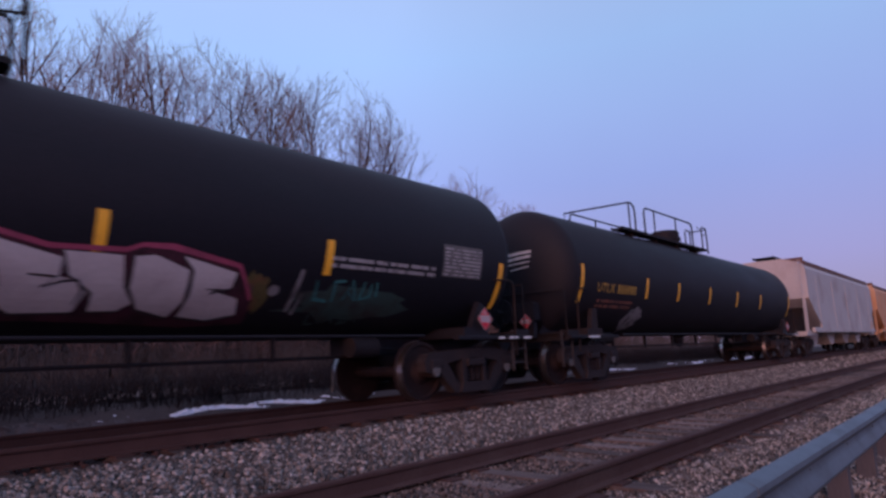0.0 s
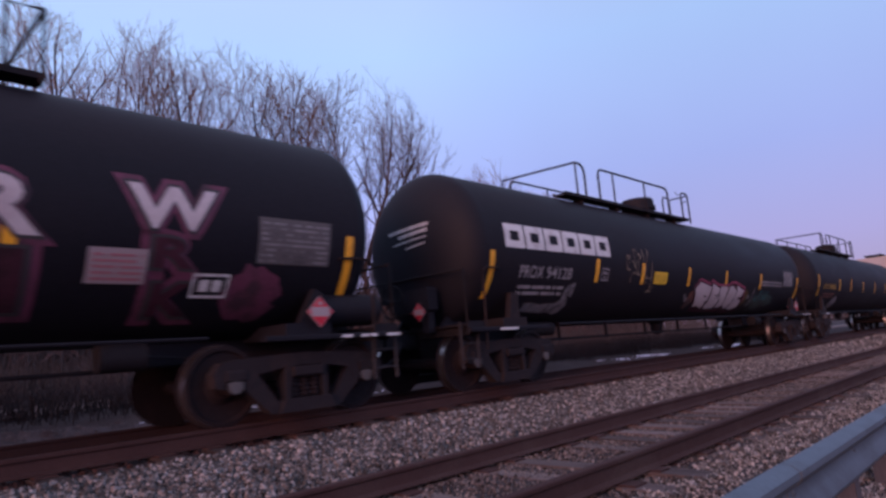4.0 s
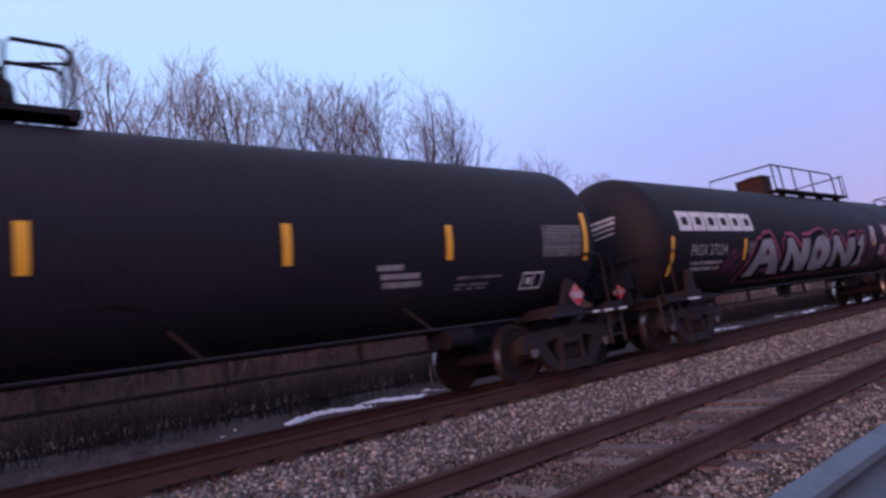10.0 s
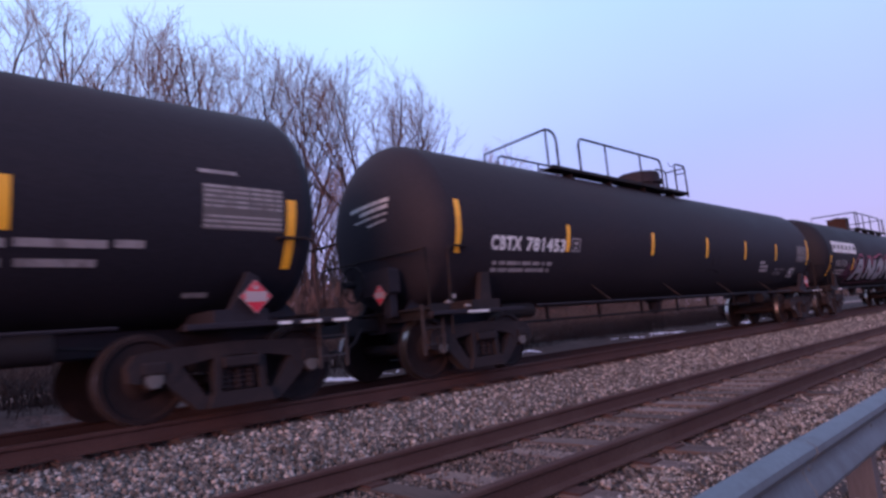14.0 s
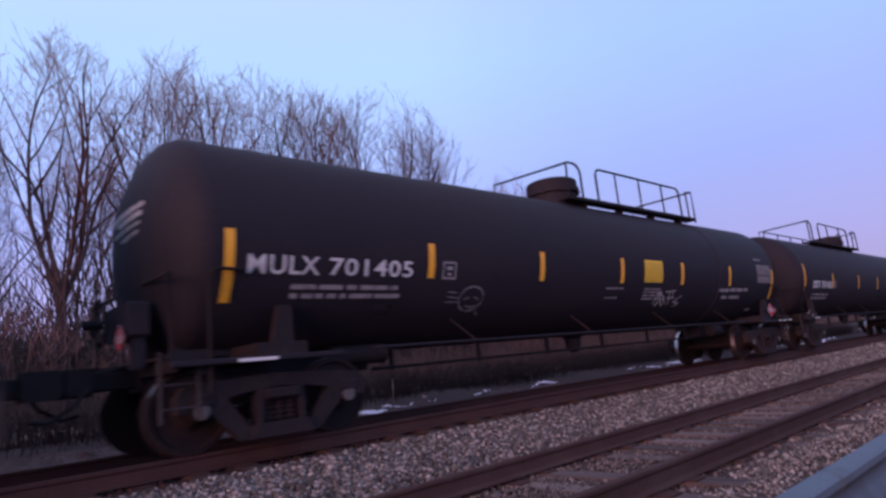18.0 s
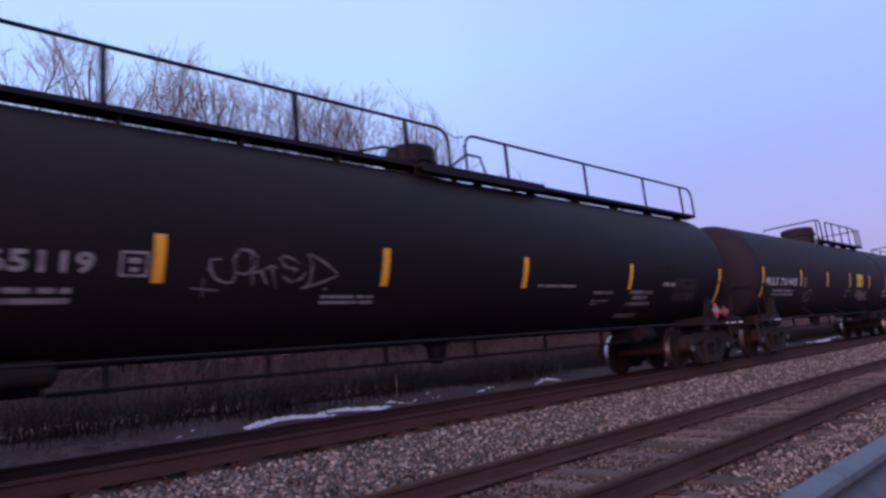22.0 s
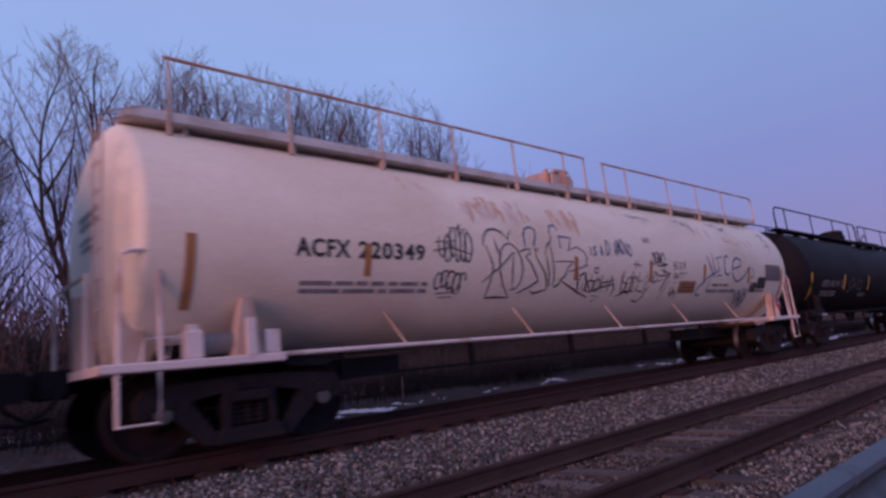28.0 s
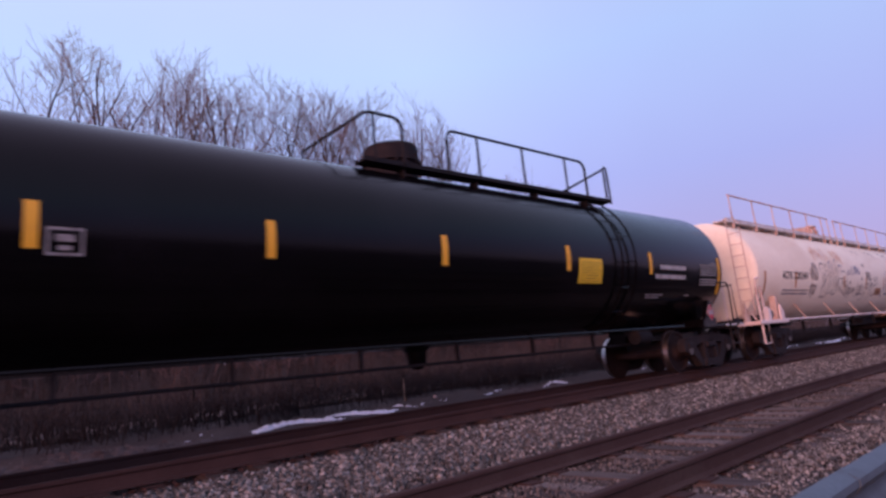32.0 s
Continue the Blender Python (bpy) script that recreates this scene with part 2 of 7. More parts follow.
TAG = mat("faded_white_tag_paint", (0.17, 0.163, 0.175), 0.7, var=0.45, scale=6, fine=30, other=(0.065, 0.06, 0.066), mix=0.45)
SCUFF = mat("chalky_scuff", (0.030, 0.028, 0.033), 0.9, spec=0.1, var=0.6, scale=9, fine=50, other=(0.0125, 0.0110, 0.0145), mix=0.6)
OLDGALV = mat("dull_weathered_steel", (0.26, 0.25, 0.255), 0.7, metal=0.1, var=0.2, scale=2, fine=20, other=(0.19, 0.175, 0.175), mix=0.5)
GALV = mat("galvanised_steel", (0.086, 0.116, 0.142), 0.6, metal=0.3, var=0.25, scale=3, fine=35, other=(0.068, 0.086, 0.104), mix=0.4)
WOODPOST = mat("weathered_wood_post", (0.060, 0.056, 0.064), 0.9, var=0.35, scale=6, fine=50, stretch=(1, 1, 0.15), bump=0.004)
TIEWOOD = mat("weathered_tie_wood", (0.128, 0.102, 0.096), 0.94, spec=0.15, var=0.45, scale=4, fine=45, other=(0.0760, 0.0560, 0.0540), mix=0.55, obj=0.4, stretch=(1, 0.12, 1), bump=0.006)
DARKTIE = mat("oily_tie_wood", (0.036, 0.022, 0.020), 0.94, var=0.4, scale=4, fine=45, other=(0.024, 0.016, 0.015), mix=0.5, obj=0.25, stretch=(1, 0.12, 1), bump=0.006)
STONE = mat("crushed_ballast_stone", (0.160, 0.142, 0.134), 0.95, spec=0.2, var=0.3, scale=14, fine=120, other=(0.098, 0.082, 0.077), mix=0.5, island=1.8, bump=0.004)
DIRTYSTONE = mat("rust_dusted_ballast", (0.058, 0.029, 0.026), 0.96, spec=0.15, var=0.35, scale=14, fine=120, other=(0.031, 0.017, 0.016), mix=0.5, island=0.5, bump=0.004)
GREYSTONE = mat("dusty_fine_ballast", (0.142, 0.119, 0.110), 0.96, spec=0.15, var=0.35, scale=14, fine=120, other=(0.082, 0.062, 0.057), mix=0.5, island=0.9, bump=0.004)
SHOULDERSTONE = mat("tan_shoulder_gravel", (0.30, 0.262, 0.236), 0.96, spec=0.15, var=0.35, scale=14, fine=120, other=(0.19, 0.158, 0.144), mix=0.5, island=0.9, bump=0.004)
SOIL = mat("dusty_cinder_ground", (0.053, 0.043, 0.044), 0.97, spec=0.1, var=0.5, scale=0.7, fine=38, other=(0.074, 0.060, 0.060), mix=0.5, bump=0.02)
STAKEWOOD = mat("pale_split_wood", (0.19, 0.165, 0.15), 0.9, spec=0.15, var=0.3, scale=8, fine=50, stretch=(1, 1, 0.2))
SNOW = mat("old_crusted_snow", (0.70, 0.74, 0.86), 0.7, var=0.10, scale=5, fine=30, other=(0.70, 0.70, 0.76), mix=0.3, bump=0.02)
DIRTYSNOW = mat("dusty_trodden_snow", (0.085, 0.070, 0.074), 0.9, spec=0.1, var=0.35, scale=3, fine=30, other=(0.07, 0.05, 0.05), mix=0.5, bump=0.02)
BARK = mat("grey_brown_bark", (0.070, 0.048, 0.050), 0.95, spec=0.1, var=0.4, scale=3, fine=22, other=(0.050, 0.034, 0.036), mix=0.5, obj=0.25, bump=0.02)
TWIG = mat("reddish_twig_bark", (0.175, 0.108, 0.100), 0.95, spec=0.1, var=0.3, scale=0.4, fine=6, other=(0.126, 0.074, 0.068), mix=0.5, obj=0.3)
THICKET = mat("grey_brown_thicket", (0.098, 0.076, 0.074), 0.95, spec=0.1, var=0.4, scale=0.5, fine=6, other=(0.068, 0.052, 0.050), mix=0.5, island=0.15)
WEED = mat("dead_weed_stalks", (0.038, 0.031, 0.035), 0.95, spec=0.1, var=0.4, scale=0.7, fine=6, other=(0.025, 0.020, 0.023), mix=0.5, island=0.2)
ROADMAT = mat("pale_worn_road", (0.17, 0.135, 0.130), 0.95, spec=0.1, var=0.2, scale=0.5, fine=30, other=(0.21, 0.17, 0.165), mix=0.5)


# ---------------------------------------------------------------- mesh helpers
class Geo:
    """Gathers vertices and faces for one mesh."""

    def __init__(self):
        self.v, self.f = [], []

    def add(self, verts, faces):
        k = len(self.v)
        self.v += [tuple(p) for p in verts]
        self.f += [tuple(i + k for i in q) for q in faces]
        return self

    def box(self, x0, x1, y0, y1, z0, z1, c=0.0):
        """A box; c: chamfer of its long upper and lower edges."""
        if not c:
            return self.add([(x, y, z) for x in (x0, x1) for y in (y0, y1) for z in (z0, z1)],
                            [(0, 1, 3, 2), (4, 6, 7, 5), (0, 4, 5, 1), (2, 3, 7, 6), (0, 2, 6, 4), (1, 5, 7, 3)])
        ring = [(y0 + c, z0), (y1 - c, z0), (y1, z0 + c), (y1, z1 - c), (y1 - c, z1), (y0 + c, z1), (y0, z1 - c), (y0, z0 + c)]
        return self.add([(x0, y, z) for y, z in ring] + [(x1, y, z) for y, z in ring],
                        [tuple(range(8)), tuple(range(15, 7, -1))] + [(i, i + 8, (i + 1) % 8 + 8, (i + 1) % 8) for i in range(8)])

    def prism(self, poly, y0, y1):
        """A polygon in x, z drawn out from y0 to y1."""
        n = len(poly)
        return self.add([(x, y0, z) for x, z in poly] + [(x, y1, z) for x, z in poly],
                        [tuple(range(n)), tuple(range(2 * n - 1, n - 1, -1))] + [(i, (i + 1) % n, (i + 1) % n + n, i + n) for i in range(n)])

    def bar(self, a, b, wa, wb, y0, y1):
        """A flat strut in x, z from a to b, wa and wb wide at its ends."""
        d = Vector((b[0] - a[0], b[1] - a[1])).normalized()
        n = (-d.y, d.x)
        return self.prism([(a[0] + n[0] * wa / 2, a[1] + n[1] * wa / 2), (a[0] - n[0] * wa / 2, a[1] - n[1] * wa / 2),
                           (b[0] - n[0] * wb / 2, b[1] - n[1] * wb / 2), (b[0] + n[0] * wb / 2, b[1] + n[1] * wb / 2)], y0, y1)

    def tube(self, path, r, n=6, caps=True):
        """A round tube along a path; r: one radius or one for each point."""
        path = [Vector(p) for p in path]
        rs = r if isinstance(r, (list, tuple)) else [r] * len(path)
        k = len(self.v)
        for i, p in enumerate(path):
            d = (path[min(i + 1, len(path) - 1)] - path[max(i - 1, 0)]).normalized()
            u = d.cross(Vector((0, 0, 1)) if abs(d.z) < 0.9 else Vector((1, 0, 0))).normalized()
            w = d.cross(u)
            for j in range(n):
                a = 2 * math.pi * j / n
                self.v.append(tuple(p + rs[i] * (math.cos(a) * u + math.sin(a) * w)))
        for i in range(len(path) - 1):
            for j in range(n):
                q = (j + 1) % n
                self.f.append((k + i * n + j, k + i * n + q, k + (i + 1) * n + q, k + (i + 1) * n + j))
        if caps:
            self.f.append(tuple(k + j for j in range(n - 1, -1, -1)))
            self.f.append(tuple(k + (len(path) - 1) * n + j for j in range(n)))
        return self

    def lathe(self, prof, axis, n=32, at=(0, 0, 0)):
        """A profile of (along, radius) turned about the axis x, y or z through at."""
        k = len(self.v)
        for s, r in prof:
            for j in range(n):
                a = 2 * math.pi * j / n
                c, d = r * math.cos(a), r * math.sin(a)
                p = {"x": (s, c, d), "y": (c, s, -d), "z": (c, d, s)}[axis]
                self.v.append((p[0] + at[0], p[1] + at[1], p[2] + at[2]))
        for i in range(len(prof) - 1):
            for j in range(n):
                q = (j + 1) % n
                self.f.append((k + i * n + j, k + i * n + q, k + (i + 1) * n + q, k + (i + 1) * n + j))
        self.f.append(tuple(k + j for j in range(n - 1, -1, -1)))
        self.f.append(tuple(k + (len(prof) - 1) * n + j for j in range(n)))
        return self

    def mesh(self, name, smooth=35):
        me = bpy.data.meshes.new(name)
        me.from_pydata(self.v, [], self.f)
        me.validate()
        if smooth:
            me.polygons.foreach_set("use_smooth", [True] * len(me.polygons))
            me.set_sharp_from_angle(angle=radians(smooth))
        return me


def part(name, geo, material, parent, label="", at=None, smooth=35):
    """One mesh object under a thing or a part; geo is a Geo or a finished mesh."""
    me = geo.mesh(name, smooth) if isinstance(geo, Geo) else geo
    if not me.materials:
        me.materials.append(material)
    ob = new(name, me)
    ob.parent = parent
    if at is not None:
        ob.matrix_basis = at
    return tagged(ob, label)


def thing(name, m, label, category, group="", kind=""):
    ob = new(name)
    ob.empty_display_size = 0.3
    ob.matrix_basis = m
    return tagged(ob, label, category, group, kind)


def solid(name, geo, material, label, category, group="", kind="", smooth=35):
    """A thing that is one mesh."""
    ob = part(name, geo, material, None, smooth=smooth)
    return tagged(ob, label, category, group, kind)


def arc(cx, cz, r, a0, a1, n=6):
    return [(cx + r * math.cos(radians(a0 + (a1 - a0) * i / n)), cz + r * math.sin(radians(a0 + (a1 - a0) * i / n))) for i in range(n + 1)]


# ---------------------------------------------------------------- ground and tracks
NEAR_Y, NEAR_Z = 3.47, 0.15           # near track: middle, rail top
FAR_Y, FAR_Z = 7.31, 0.47             # the train's track
PROFILE = [(-3000, -0.3), (-40, -0.28), (-6, -0.28), (0.6, -0.27), (1.3, -0.22), (1.9, -0.06), (2.12, -0.04), (2.35, -0.062), (4.6, -0.062), (4.75, -0.01), (4.9, 0.06), (5.95, 0.27), (6.05, 0.25),
           (8.55, 0.25), (8.9, 0.2), (9.6, 0.13), (10.1, 0.21), (10.4, 0.33), (10.75, 0.47), (11.4, 0.52), (12.2, 0.50), (13.5, 0.5), (17.5, 0.52), (19, 0.6), (24, 0.9), (60, 1.2), (3000, 1.4)]


def ground_z(y):
    return float(np.interp(y, [p[0] for p in PROFILE], [p[1] for p in PROFILE]))


def make_ground():
    ys = sorted({round(v, 3) for v in [p[0] for p in PROFILE] + list(np.arange(1.0, 13.0, 0.1)) + list(np.arange(13, 40, 1.5)) + [-200, -90, -20, -12, 90, 150, 400, 1000]})
    xs = [-3000, -800, -200, -80, -40, -20] + list(np.arange(-10, 40, 0.3)) + list(np.arange(40, 120, 3)) + [150, 220, 350, 700, 1500, 3000]
    g = Geo()
    for x in xs:
        for y in ys:
            k = 0.5 if abs(x) < 120 and -10 < y < 60 else 0.0
            wob = noise.noise(Vector((x * 0.9, y * 1.3, 0.3))) * 0.035 + noise.noise(Vector((x * 3.1, y * 3.7, 2.3))) * 0.018
            if y > 9:
                wob += noise.noise(Vector((x * 0.35, y * 0.5, 7))) * 0.12
            g.v.append((x, y, ground_z(y) + k * wob * (0.4 if 2 < y < 9 else 1.2)))
    n = len(ys)
    g.f = [(i * n + j, (i + 1) * n + j, (i + 1) * n + j + 1, i * n + j + 1) for i in range(len(xs) - 1) for j in range(n - 1)]
    return solid("ground", g, SOIL, "brown cinder and dirt ground beside the tracks", "ground", kind="structure")


make_ground()


def rail_geo(x0, x1, y, top):
    prof = [(-0.070, 0), (0.070, 0), (0.070, 0.012), (0.012, 0.03), (0.010, 0.125), (0.034, 0.138), (0.036, 0.165), (0.028, 0.172), (-0.028, 0.172), (-0.036, 0.165), (-0.034, 0.138), (-0.010, 0.125), (-0.012, 0.03), (-0.070, 0.012)]
    n = len(prof)
    g = Geo()
    return g.add([(x, y + a, top - 0.172 + b) for x in (x0, x1) for a, b in prof],
                 [tuple(range(n)), tuple(range(2 * n - 1, n - 1, -1))] + [(i, i + n, (i + 1) % n + n, (i + 1) % n) for i in range(n)])


def make_track(name, y, top, tie_mat, rail_mat, label, seed):
    rnd = random.Random(seed)
    track = thing(name, Matrix(), label, "railway track", kind="structure")
    for side in (-1, 1):
        part("rail", rail_geo(-60, 420, y + side * 0.7525, top), rail_mat, track)
    tie = Geo().box(-0.115, 0.115, -1.3, 1.3, -0.17, 0, 0.018)
    tm = tie.mesh("tie")
    tm.materials.append(tie_mat)
    plate = Geo().box(-0.09, 0.09, -0.17, 0.17, 0, 0.014).mesh("tie_plate")
    plate.materials.append(RAILMAT)
    x = -4.0
    while x < 62:
        t = part("tie", tm, tie_mat, track, at=pose(x, y + rnd.uniform(-0.05, 0.05), top - 0.188 - 0.035 * rnd.random() ** 2, rnd.uniform(-0.6, 0.6), 0, rnd.uniform(-1.6, 1.6)))
        if x < 22:
            for side in (-1, 1):
                part("tie_plate", plate, RAILMAT, t, at=pose(0, side * 0.7525, 0.002))
        x += 0.50 + rnd.uniform(-0.035, 0.035)
    far = Geo()
    while x < 200:
        far.box(x - 0.115, x + 0.115, y - 1.3, y + 1.3, top - 0.35, top - 0.186)
        x += 0.5
    tagged(part("tie_row", far, tie_mat, track), kind="stuff")
    return track


make_track("near_track", NEAR_Y, NEAR_Z, TIEWOOD, NEARRAIL, "rusty railway track on weathered wooden ties", 3)
make_track("train_track", FAR_Y, FAR_Z, DARKTIE, RAILMAT, "railway track under the train with dark oily ties", 4)


def stones(name, count, box, size, material, label, seed, sink=0.35, bias=1.0, skip=None):
    """Crushed stones strewn over a stretch of ground, denser towards the low x end."""
    rng = np.random.default_rng(seed)
    cube = np.array([(x, y, z) for x in (-0.62, 0.62) for y in (-0.62, 0.62) for z in (-0.62, 0.62)])
    tri = np.array([(0, 1, 3), (0, 3, 2), (4, 6, 7), (4, 7, 5), (0, 4, 5), (0, 5, 1), (2, 3, 7), (2, 7, 6), (0, 2, 6), (0, 6, 4), (1, 5, 7), (1, 7, 3)])
    x0, x1, y0, y1 = box
    x = x0 + (x1 - x0) * rng.random(count) ** bias
    back = rng.random(count) < 0.10                # the strip goes on behind the camera
    x = np.where(back & (x0 < 20), x0 - 6 * rng.random(count) ** 2.0, x)
    y = y0 + (y1 - y0) * rng.random(count)
    if skip:
        keep = np.ones(count, bool)
        for a, b in skip:
            keep &= ~((y > a) & (y < b))
        x, y = x[keep], y[keep]
    n = len(x)
    s = size * (0.55 + 0.9 * rng.random(n) ** 1.6)
    z = np.interp(y, [p[0] for p in PROFILE], [p[1] for p in PROFILE]) + s * (0.5 - sink) + 0.012 * rng.random(n)
    v = cube[None] * (1 + 0.9 * (rng.random((n, 8, 3)) - 0.5)) * (0.55 + 0.75 * rng.random((n, 1, 3)))
    q, _ = np.linalg.qr(rng.normal(size=(n, 3, 3)))
    v = np.einsum("nij,nkj->nki", q, v) * (s[:, None, None] * 0.62)
    v += np.stack([x, y, z], 1)[:, None]
    f = tri[None] + 8 * np.arange(n)[:, None, None]
    me = bpy.data.meshes.new(name)
    me.vertices.add(8 * n), me.loops.add(36 * n), me.polygons.add(12 * n)
    me.vertices.foreach_set("co", v.ravel())
    me.loops.foreach_set("vertex_index", f.ravel().astype(np.int32))
    me.polygons.foreach_set("loop_start", np.arange(0, 36 * n, 3, dtype=np.int32))
    me.update(calc_edges=True)
    me.materials.append(material)
    return tagged(new(name, me), label, "gravel", kind="stuff")


stones("ballast_slope", 66000, (0.0, 26, 4.58, 5.98), 0.038, STONE, "light grey crushed stone ballast sloping between the tracks", 11, bias=1.25)
stones("far_ballast_slope", 12000, (24, 90, 4.58, 5.98), 0.06, STONE, "light grey crushed stone ballast further along the tracks", 12, bias=1.3)
stones("track_ballast", 46000, (0.5, 24, 2.1, 4.65), 0.021, GREYSTONE, "dusty fine ballast between the ties of the near track", 13, sink=0.57, bias=1.4)
stones("shoulder_gravel", 40000, (1.0, 20, 0.75, 2.4), 0.017, SHOULDERSTONE, "grey and tan gravel beside the guardrail", 14, sink=0.45, bias=1.5)
stones("shoulder_stones", 5200, (1.0, 16, 0.9, 2.6), 0.032, STONE, "loose pale stones beside the near track", 16, sink=0.4, bias=1.4)
stones("train_track_ballast", 14000, (0.0, 40, 5.9, 8.6), 0.042, DIRTYSTONE, "rust-dusted dark ballast under the train", 15, sink=0.55, bias=1.3)


# ---------------------------------------------------------------- guardrails
def w_beam(x0, x1, y, top, side):
    """A W-profile beam, its corrugation bulging to side (-1: towards low y)."""
    prof = [(0.0, 0.0), (0.045, -0.004), (0.085, -0.030), (0.089, -0.060), (0.060, -0.100), (0.010, -0.135), (0.006, -0.160), (0.024, -0.200), (0.050, -0.240), (0.057, -0.268), (0.046, -0.292), (0.018, -0.308), (0.0, -0.31)]
    n = len(prof)
    ring = [(y + side * a, top + b) for a, b in prof] + [(y + side * (a - 0.006), top + b) for a, b in reversed(prof)]
    m = 2 * n
    g = Geo()
    return g.add([(x, a, b) for x in (x0, x1) for a, b in ring],
                 [(i, i + m, (i + 1) % m + m, (i + 1) % m) for i in range(m)] + [tuple(range(m)), tuple(range(2 * m - 1, m - 1, -1))])


def make_guardrail(name, y, top, x0, x1, side, base, label, step=1.905, length=3.81, first=0.0, metal=None):
    metal = metal or GALV
    rail = thing(name, pose(x0, y, 0), label, "guardrail")
    x = 0.0
    while x < x1 - x0 - 0.1:
        part("beam", w_beam(x, min(x + length + 0.12, x1 - x0), 0.004 * side * (int(x / length) % 2), top, side), metal, rail)
        x += length
    x = first
    post = Geo().box(-0.062, 0.062, -0.08, 0.08, base - 0.2, top - 0.11, 0.012).mesh("post")
    post.materials.append(WOODPOST)
    bolt = Geo().lathe([(-0.012, 0.012), (-0.006, 0.02), (0, 0.02)], "y", 8).mesh("bolt")
    bolt.materials.append(GALV)
    while x < x1 - x0:
        p = part("post", post, WOODPOST, rail, "weathered wooden post", at=pose(x, -side * 0.086, 0))
        part("bolt", bolt, GALV, p, at=pose(0, side * 0.093, top - 0.155, 0, 0, 0 if side < 0 else 180))
        x += step
    return rail


make_guardrail("guardrail", 1.12, 0.415, -8.0, 41.0, -1, -0.25, "galvanised steel guardrail on wooden posts beside the tracks", step=1.3, first=1.12)


def make_stake(x, y, h):
    g = Geo().tube([(x, y, ground_z(y) - 0.1), (x + 0.01, y, ground_z(y) + h * 0.6), (x + 0.02, y + 0.01, ground_z(y) + h)], [0.016, 0.015, 0.011], 6)
    return solid("marker_stake", g, STAKEWOOD, "thin pale wooden marker stake on the bank", "stake")


def make_litter(x, y):
    z = ground_z(y) + 0.03
    g = Geo().lathe([(-0.055, 0.02), (-0.05, 0.033), (0.05, 0.033), (0.055, 0.02)], "x", 12)
    return tagged(part("drink_can", g, PINKWHITE, None, at=pose(x, y, z, 0, 12, 25)), "crushed pale drink can lying on the bank", "litter")


make_stake(8.30, 10.7, 0.48)
make_litter(9.12, 10.65)


def make_road():
    g = Geo().box(-80, 300, 13.2, 17.2, 0.44, 0.545)
    return solid("road", g, ROADMAT, "pale worn road behind the train", "road", kind="structure")


make_road()


def snow_patch(name, cx, cy, lx, ly, seed, label, material=None):
    """A ragged crust of snow that dips under the ground where it has melted."""
    g = Geo()
    nx, ny = max(20, int(lx * 36)), 16
    for i in range(nx + 1):
        for j in range(ny + 1):
            u, w = 2 * i / nx - 1, 2 * j / ny - 1
            x, y = cx + u * lx / 2, cy + w * ly / 2 + 0.08 * math.sin(3 * u + seed)
            edge = 1 - 1.25 * abs(u) ** 4 - 1.3 * abs(w) ** 1.6
            rough = 0.7 * noise.noise(Vector((x * 2.2, y * 5.0, seed))) + 0.7 * noise.noise(Vector((x * 8, y * 16, seed))) + 0.7 * noise.noise(Vector((x * 21, y * 34, seed)))
            g.v.append((x, y, ground_z(y) - 0.019 + 0.030 * max(edge, -1.0) + 0.045 * rough))
    g.f = [(i * (ny + 1) + j, (i + 1) * (ny + 1) + j, (i + 1) * (ny + 1) + j + 1, i * (ny + 1) + j + 1) for i in range(nx) for j in range(ny)]
    return solid(name, g, material or SNOW, label, "snow", group="snow patches")


for k, (cx, lx, ly) in enumerate(((3.9, 0.6, 0.12), (5.7, 1.9, 0.26), (7.1, 1.9, 0.24), (8.3, 0.9, 0.13), (9.2, 0.5, 0.10), (10.7, 1.0, 0.24), (13.0, 1.3, 0.18), (16.0, 1.9, 0.22), (18.4, 3.0, 0.24), (21.2, 3.2, 0.26),
                                  (28.0, 6.0, 0.34), (36.0, 6.5, 0.34))):
    snow_patch("snow_patch", cx, 10.5, lx, ly * 0.58, k + 1, "thin strip of old snow on the bank behind the track")
for k, (cx, lx) in enumerate(((2.7, 4.0), (11.3, 5.6), (19.0, 8.0))):
    snow_patch("dusty_snow", cx, 10.4, lx, 0.5, k + 9, "dusty trodden strip of old snow behind the track", DIRTYSNOW)


